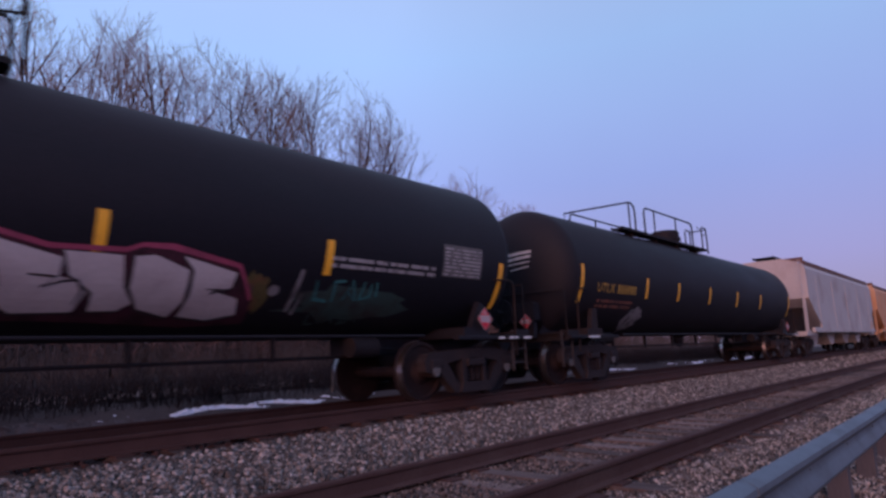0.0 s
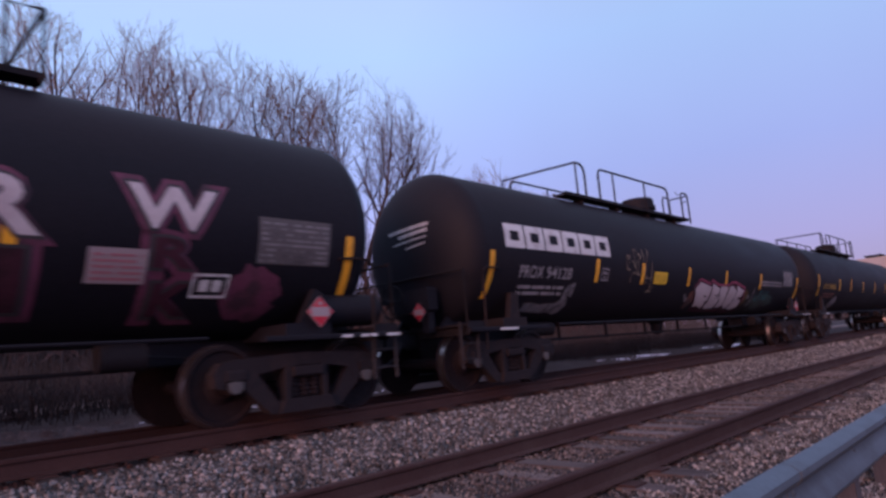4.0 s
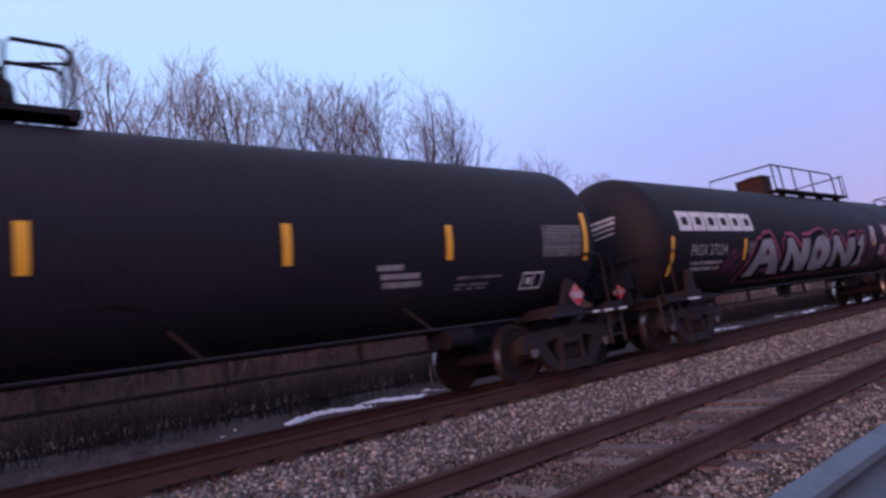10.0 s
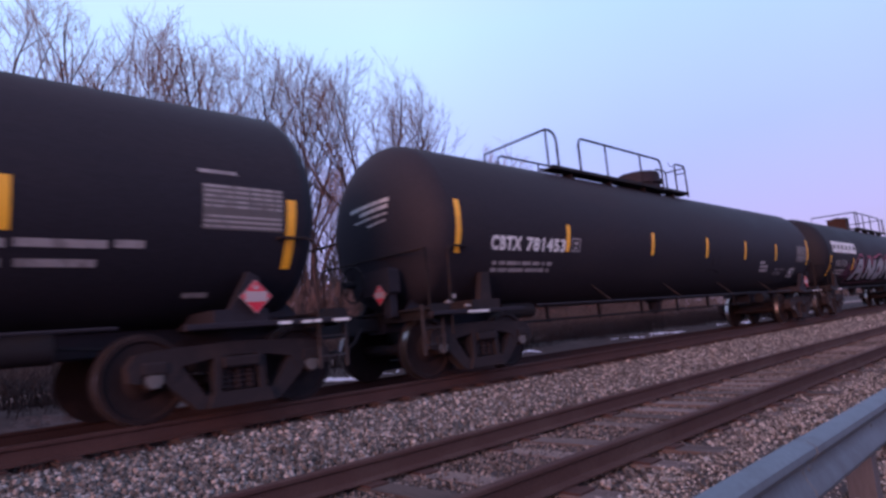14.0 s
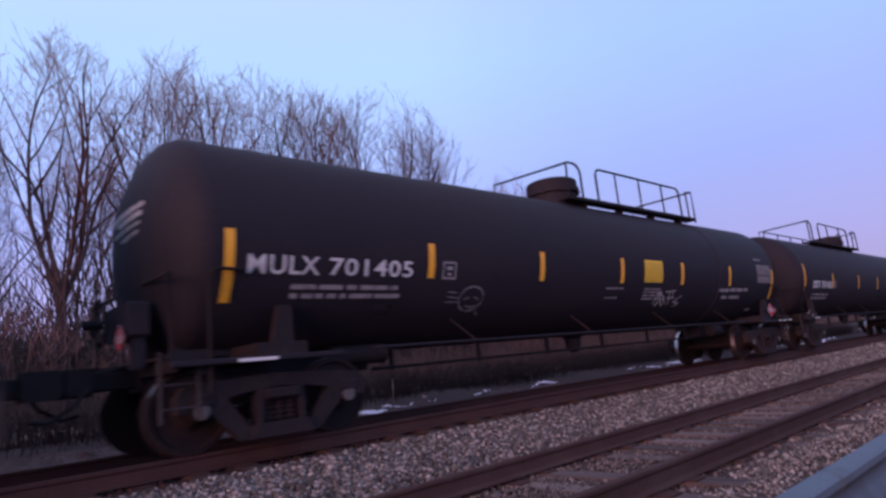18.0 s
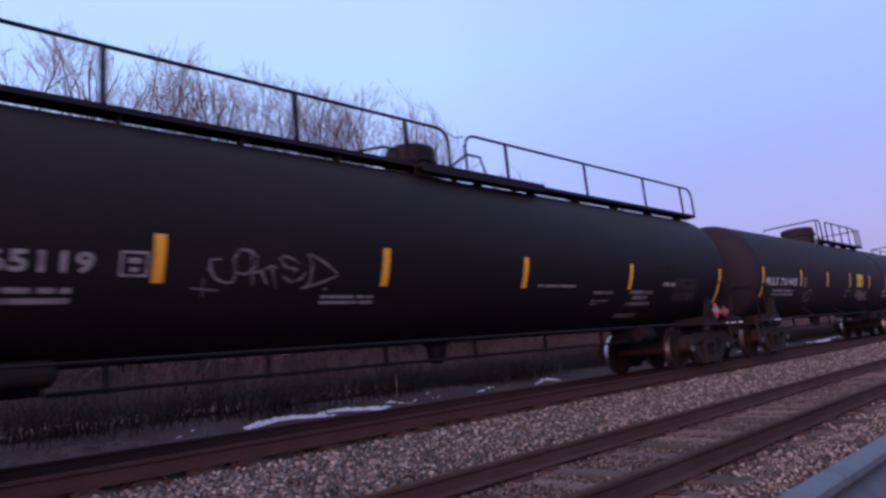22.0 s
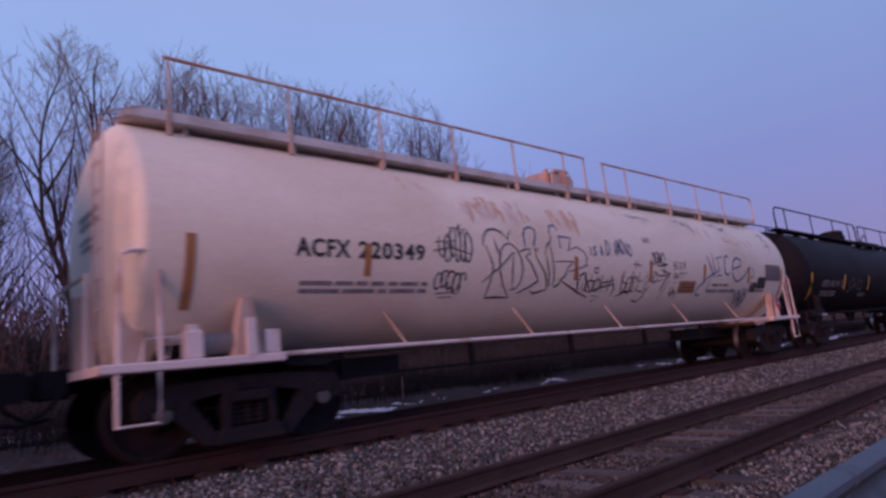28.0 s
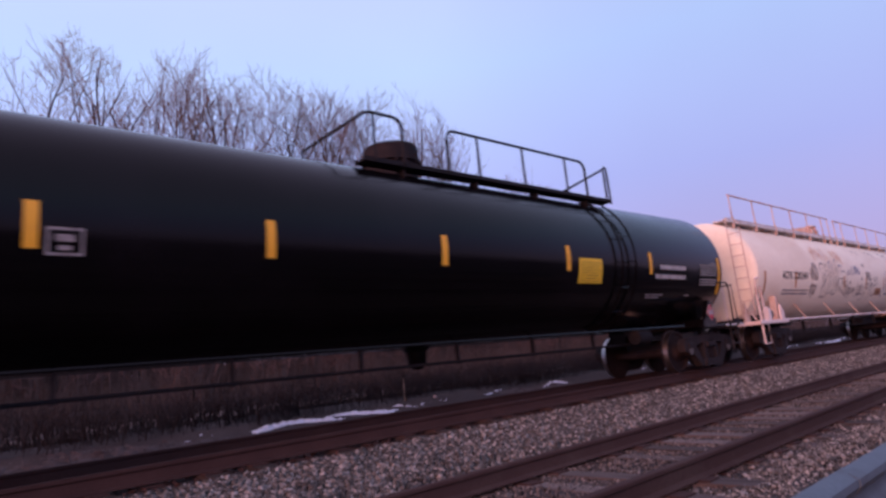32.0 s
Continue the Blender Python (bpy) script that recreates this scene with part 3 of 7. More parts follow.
# ---------------------------------------------------------------- trees and scrub
def branches(rnd, height, stems, lean, bole, trunk_r, levels, wide):
    """The limbs of a bare tree as tapered segments (p0, r0, p1, r1, level): a bole that parts into a few main stems, each with ascending side limbs and fine twigs inside a rounded crown."""
    out = []
    low, mid = height * (bole * 0.7), height * (0.60 + 0.15 * bole)

    def inside(p):
        zz = (p.z - mid) / ((height - mid) if p.z > mid else (mid - low + 1.0))
        return zz * zz + (p.x * p.x + p.y * p.y) / (wide * wide) < 1 + 0.4 * noise.noise(p * 0.55) or rnd.random() < 0.10

    def limb(p, d, length, r, level):
        steps = max(3, int(length / 0.62)) if level < 2 else 4 if level == 2 else 3
        q, way, spin = p.copy(), d.copy(), rnd.uniform(0, 6.28)
        wander = (0.075, 0.075, 0.075, 0.07, 0.07, 0.07)[level]
        for i in range(steps):
            u = (i + 1) / steps
            way = (way + Vector((rnd.gauss(0, wander), rnd.gauss(0, wander), rnd.gauss(0, wander * 0.5) + (0.03, 0.06, 0.07, 0.08, 0.09, 0.09)[level]))).normalized()
            nxt = q + way * length / steps
            r0, r1 = (max(r * (1 - 0.80 * w), 0.0072) for w in (i / steps, u))
            if (level or nxt.z > mid) and not inside(nxt):    # the tip thins out at the crown's edge
                out.append((q.copy(), r0 * 0.7, q + way * min(length / steps, 0.5), 0.005, max(level, 2)))
                return
            out.append((q.copy(), r0, nxt.copy(), r1, level))
            if level < levels and u > 0.2 and rnd.random() < (0.92, 0.88, 0.85, 0.62, 0.5)[level]:
                spin += 2.4 + rnd.uniform(-0.5, 0.5)
                side = Vector((math.cos(spin), math.sin(spin), 0.0))
                side = (side - way * side.dot(way)).normalized()
                a = rnd.uniform(*((0.42, 0.78) if level < 2 else (0.36, 0.72)))
                w = (way * math.cos(a) + side * math.sin(a)).normalized()
                reach = length * rnd.uniform(0.65, 1.0) * (0.74 - 0.42 * u) if level < 2 else length * rnd.uniform(0.5, 0.8)
                limb(nxt, w, max(reach, 0.35), max(r1 * (rnd.uniform(0.52, 0.78) if level < 2 else rnd.uniform(0.42, 0.66)), 0.0078), level + 1)
            q = nxt

    base, up = Vector((0, 0, -0.2)), Vector((rnd.gauss(0, 0.03), rnd.gauss(0, 0.03), 1)).normalized()
    n = 5
    for i in range(n):
        r0, r1 = (trunk_r * (1.15 - 0.3 * w) for w in (i / n, (i + 1) / n))
        way = (up + Vector((rnd.gauss(0, 0.04), rnd.gauss(0, 0.04), 0))).normalized()
        nxt = base + way * (height * bole / n)
        out.append((base.copy(), r0, nxt.copy(), r1, 0))
        base = nxt
    turn = rnd.uniform(0, 6.28)
    for k in range(stems):
        a, t = turn + 2 * math.pi * k / stems + rnd.uniform(-0.3, 0.3), lean * rnd.uniform(0.5, 1.15)
        limb(base, Vector((math.cos(a) * math.sin(t), math.sin(a) * math.sin(t), math.cos(t))), height * (1 - bole) * rnd.uniform(0.86, 1.06), trunk_r * 0.62, 0)
    return out


def seg_mesh(name, segs, material, sides):
    """Tapered tubes for all segments, in one mesh."""
    n = len(segs)
    a = np.array([tuple(s[0]) for s in segs])
    b = np.array([tuple(s[2]) for s in segs])
    ra, rb = np.array([s[1] for s in segs]), np.array([s[3] for s in segs])
    d = b - a
    d /= np.linalg.norm(d, axis=1, keepdims=True) + 1e-9
    ref = np.where(np.abs(d[:, 2:]) < 0.9, np.array([[0, 0, 1.0]]), np.array([[1.0, 0, 0]]))
    u = np.cross(d, ref)
    u /= np.linalg.norm(u, axis=1, keepdims=True)
    w = np.cross(d, u)
    ang = 2 * np.pi * np.arange(sides) / sides
    ring = np.cos(ang)[None, :, None] * u[:, None] + np.sin(ang)[None, :, None] * w[:, None]
    v = np.concatenate([a[:, None] + ring * ra[:, None, None], b[:, None] + ring * rb[:, None, None]], 1)
    j = np.arange(sides)
    quad = np.stack([j, (j + 1) % sides, (j + 1) % sides + sides, j + sides], 1)
    f = quad[None] + 2 * sides * np.arange(n)[:, None, None]
    me = bpy.data.meshes.new(name)
    me.vertices.add(2 * sides * n), me.loops.add(4 * sides * n), me.polygons.add(sides * n)
    me.vertices.foreach_set("co", v.ravel())
    me.loops.foreach_set("vertex_index", f.ravel().astype(np.int32))
    me.polygons.foreach_set("loop_start", np.arange(0, 4 * sides * n, 4, dtype=np.int32))
    me.update(calc_edges=True)
    me.polygons.foreach_set("use_smooth", np.ones(sides * n, bool))
    me.materials.append(material)
    return me


def make_tree(name, seed, height, stems, lean, bole, trunk_r, levels, wide, label, category="tree"):
    rnd = random.Random(seed)
    segs = branches(rnd, height, stems, lean, bole, trunk_r, levels, wide)
    tree = thing(name, Matrix(), label, category)
    part("trunk", seg_mesh("trunk", [s for s in segs if s[4] <= 1], BARK, 6), BARK, tree)
    part("crown", seg_mesh("crown", [s for s in segs if s[4] > 1], TWIG, 3), TWIG, tree)
    return tree


TREES = [make_tree("tree", 21, 13.3, 4, 0.50, 0.40, 0.12, 5, 3.1, "slender bare deciduous tree with a tall bare trunk"),
         make_tree("tree", 22, 14.3, 6, 0.40, 0.16, 0.16, 5, 3.2, "tall bare tree parting low into several stems"),
         make_tree("tree", 23, 13.6, 7, 0.26, 0.14, 0.12, 5, 2.4, "bare tree with a narrow broom of upright stems"),
         make_tree("tree", 24, 14.4, 5, 0.52, 0.30, 0.15, 5, 3.4, "tall bare deciduous tree with a rounded twiggy crown")]
SHRUB = [make_tree("shrub", 31, 3.6, 7, 0.7, 0.05, 0.03, 3, 2.0, "bare tangled shrub at the edge of the woods", "shrub"),
         make_tree("shrub", 32, 2.8, 7, 0.8, 0.05, 0.03, 3, 2.0, "bare tangled shrub at the edge of the woods", "shrub")]
trnd = random.Random(5)
used = set()


def plant(src, k, x, y, turn, size=1.0, group="trees behind the train"):
    ob = src[k]
    m = pose(x, y, ground_z(y) - 0.1, 0, 0, turn)
    if (ob.name in used):
        ob = copy_thing(ob, m)
    else:
        ob.matrix_basis = m
    used.add(src[k].name)
    ob.scale = (size,) * 3
    tagged(ob, group=group)


for x, y, k, turn, size in ((-3.0, 24, 3, 40, 0.92), (0.6, 25, 1, 200, 0.86), (4.8, 24, 3, 20, 0.93), (8.9, 24, 1, 75, 0.97), (11.8, 24.6, 3, 130, 1.0), (15.0, 24, 2, 10, 1.04),
                            (19.0, 24, 3, 250, 1.04), (22.2, 24.4, 3, 160, 0.95), (29.0, 24, 0, 90, 0.88), (34.6, 24, 0, 300, 0.82),
                            (2.6, 33, 2, 40, 0.95), (9.5, 34, 3, 15, 0.92), (17.5, 34, 2, 120, 0.98), (24.5, 35, 1, 60, 0.88), (-4, 32, 1, 20, 0.9), (6.6, 30, 1, 140, 0.78), (13.4, 30, 2, 250, 0.82), (0.5, 31, 3, 90, 0.75)):
    plant(TREES, k, x, y, turn, size)
for i in range(34):
    plant(SHRUB, i % 2, -8 + i * 1.35 + trnd.uniform(-0.5, 0.5), trnd.uniform(18.5, 22.5), trnd.uniform(0, 360), trnd.uniform(0.7, 1.25), "shrubs under the trees")


def make_weeds(name, count, box, height, label, seed, material=None):
    rng = random.Random(seed)
    segs = []
    for _ in range(count):
        x, y = rng.uniform(box[0], box[1]), rng.uniform(box[2], box[3])
        if noise.noise(Vector((x * 0.5, y * 0.8, 3))) < rng.uniform(-0.5, 0.25):
            continue
        h = height * rng.uniform(0.3, 1.0)
        p = Vector((x, y, ground_z(y) - 0.05))
        q = p + Vector((rng.gauss(0, 0.12), rng.gauss(0, 0.12), 0.55)) * h
        r = q + Vector((rng.gauss(0, 0.25), rng.gauss(0, 0.25), 0.45)) * h
        segs += [(p, 0.007, q, 0.005, 0), (q, 0.005, r, 0.002, 0)]
        for _ in range(2):
            segs.append((q, 0.004, q + Vector((rng.gauss(0, 0.3), rng.gauss(0, 0.3), rng.uniform(0.1, 0.5))) * h * 0.6, 0.002, 0))
    return tagged(new(name, seg_mesh(name, segs, material or WEED, 3)), label, "weeds", kind="stuff")


def make_far_woods():
    """The stems and twigs of the dense woods behind, down to the ground."""
    rng = random.Random(77)
    segs = []
    for k in range(12000):
        x, y = (rng.uniform(-60, 190), rng.uniform(27, 52)) if k < 4000 else (rng.uniform(-14, 48), rng.uniform(23, 34))
        h = rng.uniform(1.5, 6.5) if k < 4000 else rng.uniform(1.0, 8.0) * rng.uniform(0.6, 1.0)
        p = Vector((x, y, ground_z(y) - 0.1))
        q = p + Vector((rng.gauss(0, 0.05), rng.gauss(0, 0.05), 0.5)) * h
        r = q + Vector((rng.gauss(0, 0.16), rng.gauss(0, 0.16), 0.5)) * h
        a = rng.uniform(0.015, 0.06)
        segs += [(p, a, q, a * 0.6, 0), (q, a * 0.6, r, 0.008, 0)]
        for _ in range(4):
            u = rng.uniform(0.15, 1.0)
            s = p + (q - p) * u
            segs.append((s, 0.022, s + Vector((rng.gauss(0, 0.28), rng.gauss(0, 0.28), rng.uniform(0.0, 0.4))) * h * 0.5, 0.008, 0))
    return tagged(new("far_woods", seg_mesh("far_woods", segs, THICKET, 3)), "dense bare understorey of the woods behind the road", "woods", kind="stuff")


make_far_woods()
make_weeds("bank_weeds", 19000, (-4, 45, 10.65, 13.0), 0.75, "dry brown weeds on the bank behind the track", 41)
make_weeds("wood_edge_brush", 12000, (-10, 45, 17.6, 26), 1.6, "dead brush and brambles under the trees", 42, THICKET)


# ---------------------------------------------------------------- rolling stock: shared pieces
# A car's own space: x ahead, y across (camera side negative), z up from the rail top, middle of the car at x = 0.
TR, TZ = 1.32, 2.25                   # tank radius and height of its axis
MESH = {}


def once(key, make):
    if key not in MESH:
        MESH[key] = make()
    return MESH[key]


def skinned(key, geo, material, smooth=35):
    def make():
        me = geo().mesh(key, smooth)
        me.materials.append(material)
        if key == "wheelset":                       # the polished running surface and the pale bearing caps
            me.materials.append(TREAD)
            me.materials.append(PANEL)
            for p in me.polygons:
                c = p.center
                if 0.69 < abs(c.y) < 0.795 and 0.42 < math.hypot(c.x, c.z) < 0.445:
                    p.material_index = 1
                elif abs(c.y) > 1.09:
                    p.material_index = 2
        return me
    return once(key, make)


def wheel_geo():
    g = Geo()
    for s in (-1, 1):
        prof = [(0.66, 0.46), (0.685, 0.46), (0.695, 0.435), (0.79, 0.43), (0.795, 0.385), (0.765, 0.36), (0.755, 0.20), (0.80, 0.13), (0.83, 0.125), (0.83, 0.085), (0.95, 0.08)]
        g.lathe([(s * a, r) for a, r in ([(0.655, 0.1)] + prof)], "y", 36)
        for k in range(3):                      # bearing cap bolts
            a = 2 * math.pi * k / 3
            g.lathe([(s * 1.09, 0.014), (s * 1.105, 0.014)], "y", 6, at=(0.055 * math.cos(a), 0, 0.055 * math.sin(a)))
    g.lathe([(-1.0, 0.075), (-0.6, 0.085), (0.6, 0.085), (1.0, 0.075)], "y", 16)
    for s in (-1, 1):
        g.lathe([(s * 0.93, 0.10), (s * 1.07, 0.10), (s * 1.09, 0.085), (s * 1.095, 0.02)], "y", 18)
    return g


def frame_geo():
    """A cast side frame: peaked top chord, wide slanted struts, columns, spring seat, pedestal jaws. Middle at y = 0."""
    g = Geo()
    y0, y1 = -0.085, 0.085
    for s in (-1, 1):
        top = [(0, 0.74), (0, 0.60), (0.26, 0.585), (0.60, 0.53), (0.66, 0.40), (0.74, 0.38), (0.76, 0.56), (0.96, 0.56), (0.98, 0.40), (1.08, 0.42), (1.10, 0.56), (1.02, 0.67), (0.80, 0.70), (0.40, 0.725)]
        g.prism([(s * a, b) for a, b in top][::-s], y0, y1)
        g.prism([(s * a, b) for a, b in ((0.62, 0.56), (0.76, 0.54), (0.78, 0.40), (0.45, 0.09), (0.20, 0.08), (0.20, 0.20), (0.37, 0.22))][::-s], y0 + 0.01, y1 - 0.01)
        g.bar((s * 0.25, 0.17), (s * 0.235, 0.62), 0.065, 0.09, y0 - 0.012, y1 + 0.012)
        g.box(s * 0.86 - 0.11, s * 0.86 + 0.11, y0 - 0.025, y1 + 0.02, 0.46, 0.60, 0.03)
    g.prism([(-0.30, 0.235), (-0.36, 0.09), (0.36, 0.09), (0.30, 0.235)], y0 - 0.04, y1 + 0.04)
    g.box(-0.19, 0.19, y0 - 0.06, y1, 0.47, 0.585, 0.02)
    return g


def spring_geo():
    g = Geo()
    for k in range(5):
        g.lathe([(0.245 + k * 0.052, 0.062), (0.262 + k * 0.052, 0.074), (0.279 + k * 0.052, 0.074), (0.295 + k * 0.052, 0.062)], "z", 10)
    return g


def make_truck(car, x):
    """One four-wheeled truck under a car. Returns its wheelsets."""
    truck = part("truck", skinned("truck_bolster", lambda: Geo().box(-0.22, 0.22, -0.98, 0.98, 0.44, 0.68, 0.03).box(-0.33, 0.33, -0.2, 0.2, 0.68, 0.80).box(-0.03, 0.03, -0.62, 0.62, 0.30, 0.40), TRUCK), TRUCK, car, "dusty cast steel freight truck", at=pose(x, 0, 0))
    for s in (-1, 1):
        part("side_frame", skinned("side_frame", frame_geo, TRUCK), TRUCK, truck, at=pose(0, s * 1.0, 0))
        for k in (-0.13, 0.0, 0.13):
            part("spring", skinned("spring", spring_geo, WHEEL), WHEEL, truck, at=pose(k, s * 1.0, 0))
    sets = []
    for k in (-0.86, 0.86):
        w = part("wheelset", skinned("wheelset", wheel_geo, WHEEL), WHEEL, truck, "brown steel wheels on an axle", at=pose(k, 0, 0.43))
        sets.append((w, k))
    return sets


def coupler_geo():
    g = Geo()
    g.box(-0.55, 0.05, -0.09, 0.09, 0.72, 0.92, 0.02)
    g.prism([(0.0, 0.68), (0.30, 0.68), (0.36, 0.74), (0.36, 0.92), (0.30, 0.97), (0.0, 0.97)], -0.17, 0.05)
    g.prism([(0.05, 0.70), (0.28, 0.70), (0.28, 0.94), (0.05, 0.94)], 0.05, 0.19)
    g.tube([(0.1, 0.32, 0.78), (0.25, 0.36, 0.60), (0.45, 0.37, 0.47), (0.62, 0.36, 0.50)], 0.022, 8)
    return g


def brake_wheel_geo():
    g = Geo()
    n = 20
    g.tube([(0, 0.26 * math.cos(2 * math.pi * k / n), 0.26 * math.sin(2 * math.pi * k / n)) for k in range(n + 1)], 0.016, 6, False)
    for k in range(5):
        a = 2 * math.pi * k / 5
        g.tube([(0, 0, 0), (0.02, 0.13 * math.cos(a), 0.13 * math.sin(a)), (0, 0.26 * math.cos(a), 0.26 * math.sin(a))], 0.011, 5)
    g.lathe([(-0.03, 0.05), (0.16, 0.05)], "x", 12)
    return g


def diamond_geo(w):
    g = Geo()
    return g.prism([(0, -w), (w, 0), (0, w), (-w, 0)], -0.006, 0.006)


def placard(parent, x, y, z, rz=0, size=1.0):
    """A hazard placard: red diamond with a white band across it."""
    p = part("placard", skinned("placard", lambda: diamond_geo(0.17), RED, 0), RED, parent, "red and white diamond hazard placard", at=pose(x, y, z, 0, 0, rz) @ Matrix.Scale(size, 4))
    part("placard_band", skinned("placard_band", lambda: Geo().prism([(-0.125, -0.055), (0.125, -0.055), (0.125, 0.055), (-0.125, 0.055)], -0.009, -0.0065), PINKWHITE, 0), PINKWHITE, p)
    part("placard_edge", skinned("placard_edge", lambda: Geo().prism([(0, -0.179), (0.179, 0), (0, 0.179), (-0.179, 0)], -0.004, 0.004), PINKWHITE, 0), PINKWHITE, p)
    part("placard_symbol", skinned("placard_symbol", lambda: Geo().prism([(-0.04, 0.075), (0.04, 0.075), (0, 0.135)], -0.009, -0.0065), PINKWHITE, 0), PINKWHITE, p)
    return p


# ---------------------------------------------------------------- paint on the tank's side
def wrap(bm, lift, radius=TR, axis=TZ, step=0.06):
    """Cuts a flat drawing (x along, z up) into strips and lays it on the camera side of a tank."""
    zs = [v.co.z for v in bm.verts]
    z = min(zs) + step
    while z < max(zs):
        bmesh.ops.bisect_plane(bm, geom=bm.verts[:] + bm.edges[:] + bm.faces[:], plane_co=(0, 0, z), plane_no=(0, 0, 1))
        z += step
    for v in bm.verts:
        h = max(-radius, min(radius, v.co.z - axis))
        v.co.y = -math.sqrt(max(radius * radius - h * h, 0)) * (1 + lift / radius)
        v.co.z = axis + h * (1 + lift / radius)
    return bm


def paint(name, bm, material, parent, label="", lift=0.006, radius=TR):
    bmesh.ops.remove_doubles(bm, verts=bm.verts[:], dist=0.0004)
    if name in ("tag", "mural_cut"):                # each stroke is a part of its own
        left, first = set(bm.faces), None
        isles = []
        while left:
            todo, isle = [left.pop()], []
            while todo:
                f = todo.pop()
                isle.append([(v.co.x, v.co.z) for v in f.verts])
                for e in f.edges:
                    for o in e.link_faces:
                        if o in left:
                            left.remove(o)
                            todo.append(o)
            isles.append(isle)
        if 1 < len(isles) < 16:
            bm.free()
            isles.sort()
            for isle in isles:
                b2 = flat(isle)
                bmesh.ops.remove_doubles(b2, verts=b2.verts[:], dist=0.0004)
                wrap(b2, lift, radius)
                me = bpy.data.meshes.new(name)
                b2.to_mesh(me)
                b2.free()
                first = part(name, me, material, parent, label)
            return first
    wrap(bm, lift, radius)
    me = bpy.data.meshes.new(name)
    bm.to_mesh(me)
    bm.free()
    ob = part(name, me, material, parent, label)
    return tagged(ob, label, kind="stuff") if name in ("small_print", "notice_print") else ob


def flat(polys):
    """A drawing of polygons in x, z."""
    bm = bmesh.new()
    for poly in polys:
        vs = [bm.verts.new((x, 0, z)) for x, z in poly]
        bm.faces.new(vs)
    return bm


def rect(x0, x1, z0, z1, lean=0.0):
    return [(x0, z0), (x1, z0), (x1 + lean, z1), (x0 + lean, z1)]


def text_bm(body, x0, x1, z0, z1, bold=0.0, shear=0.0, extra=0.0):
    """Lettering as flat faces that fill the box; extra: grown outlines."""
    cu = bpy.data.curves.new("lettering", "FONT")
    cu.body, cu.offset, cu.shear, cu.resolution_u = body, bold + extra, shear, 3
    cu.space_character = 1.06 + 2 * bold
    ob = bpy.data.objects.new("lettering", cu)
    me = bpy.data.meshes.new_from_object(ob)
    bm = bmesh.new()
    bm.from_mesh(me)
    bpy.data.objects.remove(ob), bpy.data.meshes.remove(me), bpy.data.curves.remove(cu)
    xs, ys = [v.co.x for v in bm.verts], [v.co.y for v in bm.verts]
    ax, bx, ay, by = min(xs), max(xs), min(ys), max(ys)
    for v in bm.verts:
        v.co = Vector((x0 + (v.co.x - ax) / (bx - ax) * (x1 - x0), 0, z0 + (v.co.y - ay) / (by - ay) * (z1 - z0)))
    return bm


def hand_bm(body, x0, x1, z0, z1, seed, bold=0.0):
    """Hand-lettered words: each letter a little off its line and size."""
    rnd = random.Random(seed)
    out, w = bmesh.new(), (x1 - x0) / len(body)
    for i, c in enumerate(body):
        dz, k = rnd.uniform(-0.12, 0.12) * (z1 - z0), rnd.uniform(0.8, 1.12)
        a = x0 + i * w + rnd.uniform(-0.06, 0.1) * w
        narrow = 0.2 if c in "I1" else 0.86
        bm = text_bm(c, a + (0.86 - narrow) / 2 * w, a + (0.86 + narrow) / 2 * w, z0 + dz, z0 + dz + (z1 - z0) * k, bold, rnd.uniform(-0.15, 0.35))
        me = bpy.data.meshes.new("letter")
        bm.to_mesh(me)
        bm.free()
        out.from_mesh(me)
        bpy.data.meshes.remove(me)
    return out


def bars(x0, x1, z0, z1, rows, seed, gap=0.45):
    """Rows of word-long bars in place of lettering too small to read."""
    rnd = random.Random(seed)
    out, h = [], (z1 - z0) / rows
    for r in range(rows):
        x = x0
        while x < x1 - 0.02:
            w = min(rnd.choice((0.10, 0.14, 0.22, 0.34, 0.48)) * rnd.uniform(0.85, 1.15), x1 - x)
            out.append(rect(x, x + w, z0 + r * h, z0 + (r + 1 - gap) * h))
            x += w + rnd.uniform(0.03, 0.06)
    return out


def words(car, rows, material=None):
    """Lines of stencilled words as plain bars: (x0, x1, z0, z1) each, one part a word."""
    for x0, x1, z0, z1 in rows:
        k = 0.11 * (z1 - z0)
        paint("word_bar", flat([rect(x0, x1, z0 + k, z1 - k)]), material or GREYSTEN, car)


def data_panel(car, x0, x1, z0, z1, material, back=None):
    """A stencilled data panel: thin lines, ruled columns, a split below the middle."""
    paint("stencil_panel", flat([rect(x0, x1, z0, z1)]), back or PANEL, car, "grey panel of small stencilled figures", lift=0.005)
    k = (z1 - z0) / 9
    lines = [rect(x0 + 0.015, x1 - 0.015, z1 - (i + 0.62) * k, z1 - (i + 0.18) * k) for i in range(9) if i != 5]
    paint("small_print", flat(lines), material, car, lift=0.009)
    for u in (0.36, 0.55, 0.72, 0.86):
        paint("panel_rule", flat([rect(x0 + u * (x1 - x0), x0 + u * (x1 - x0) + 0.022, z0 + 3.6 * k, z1 - 0.01)]), back or PANEL, car, lift=0.0125)


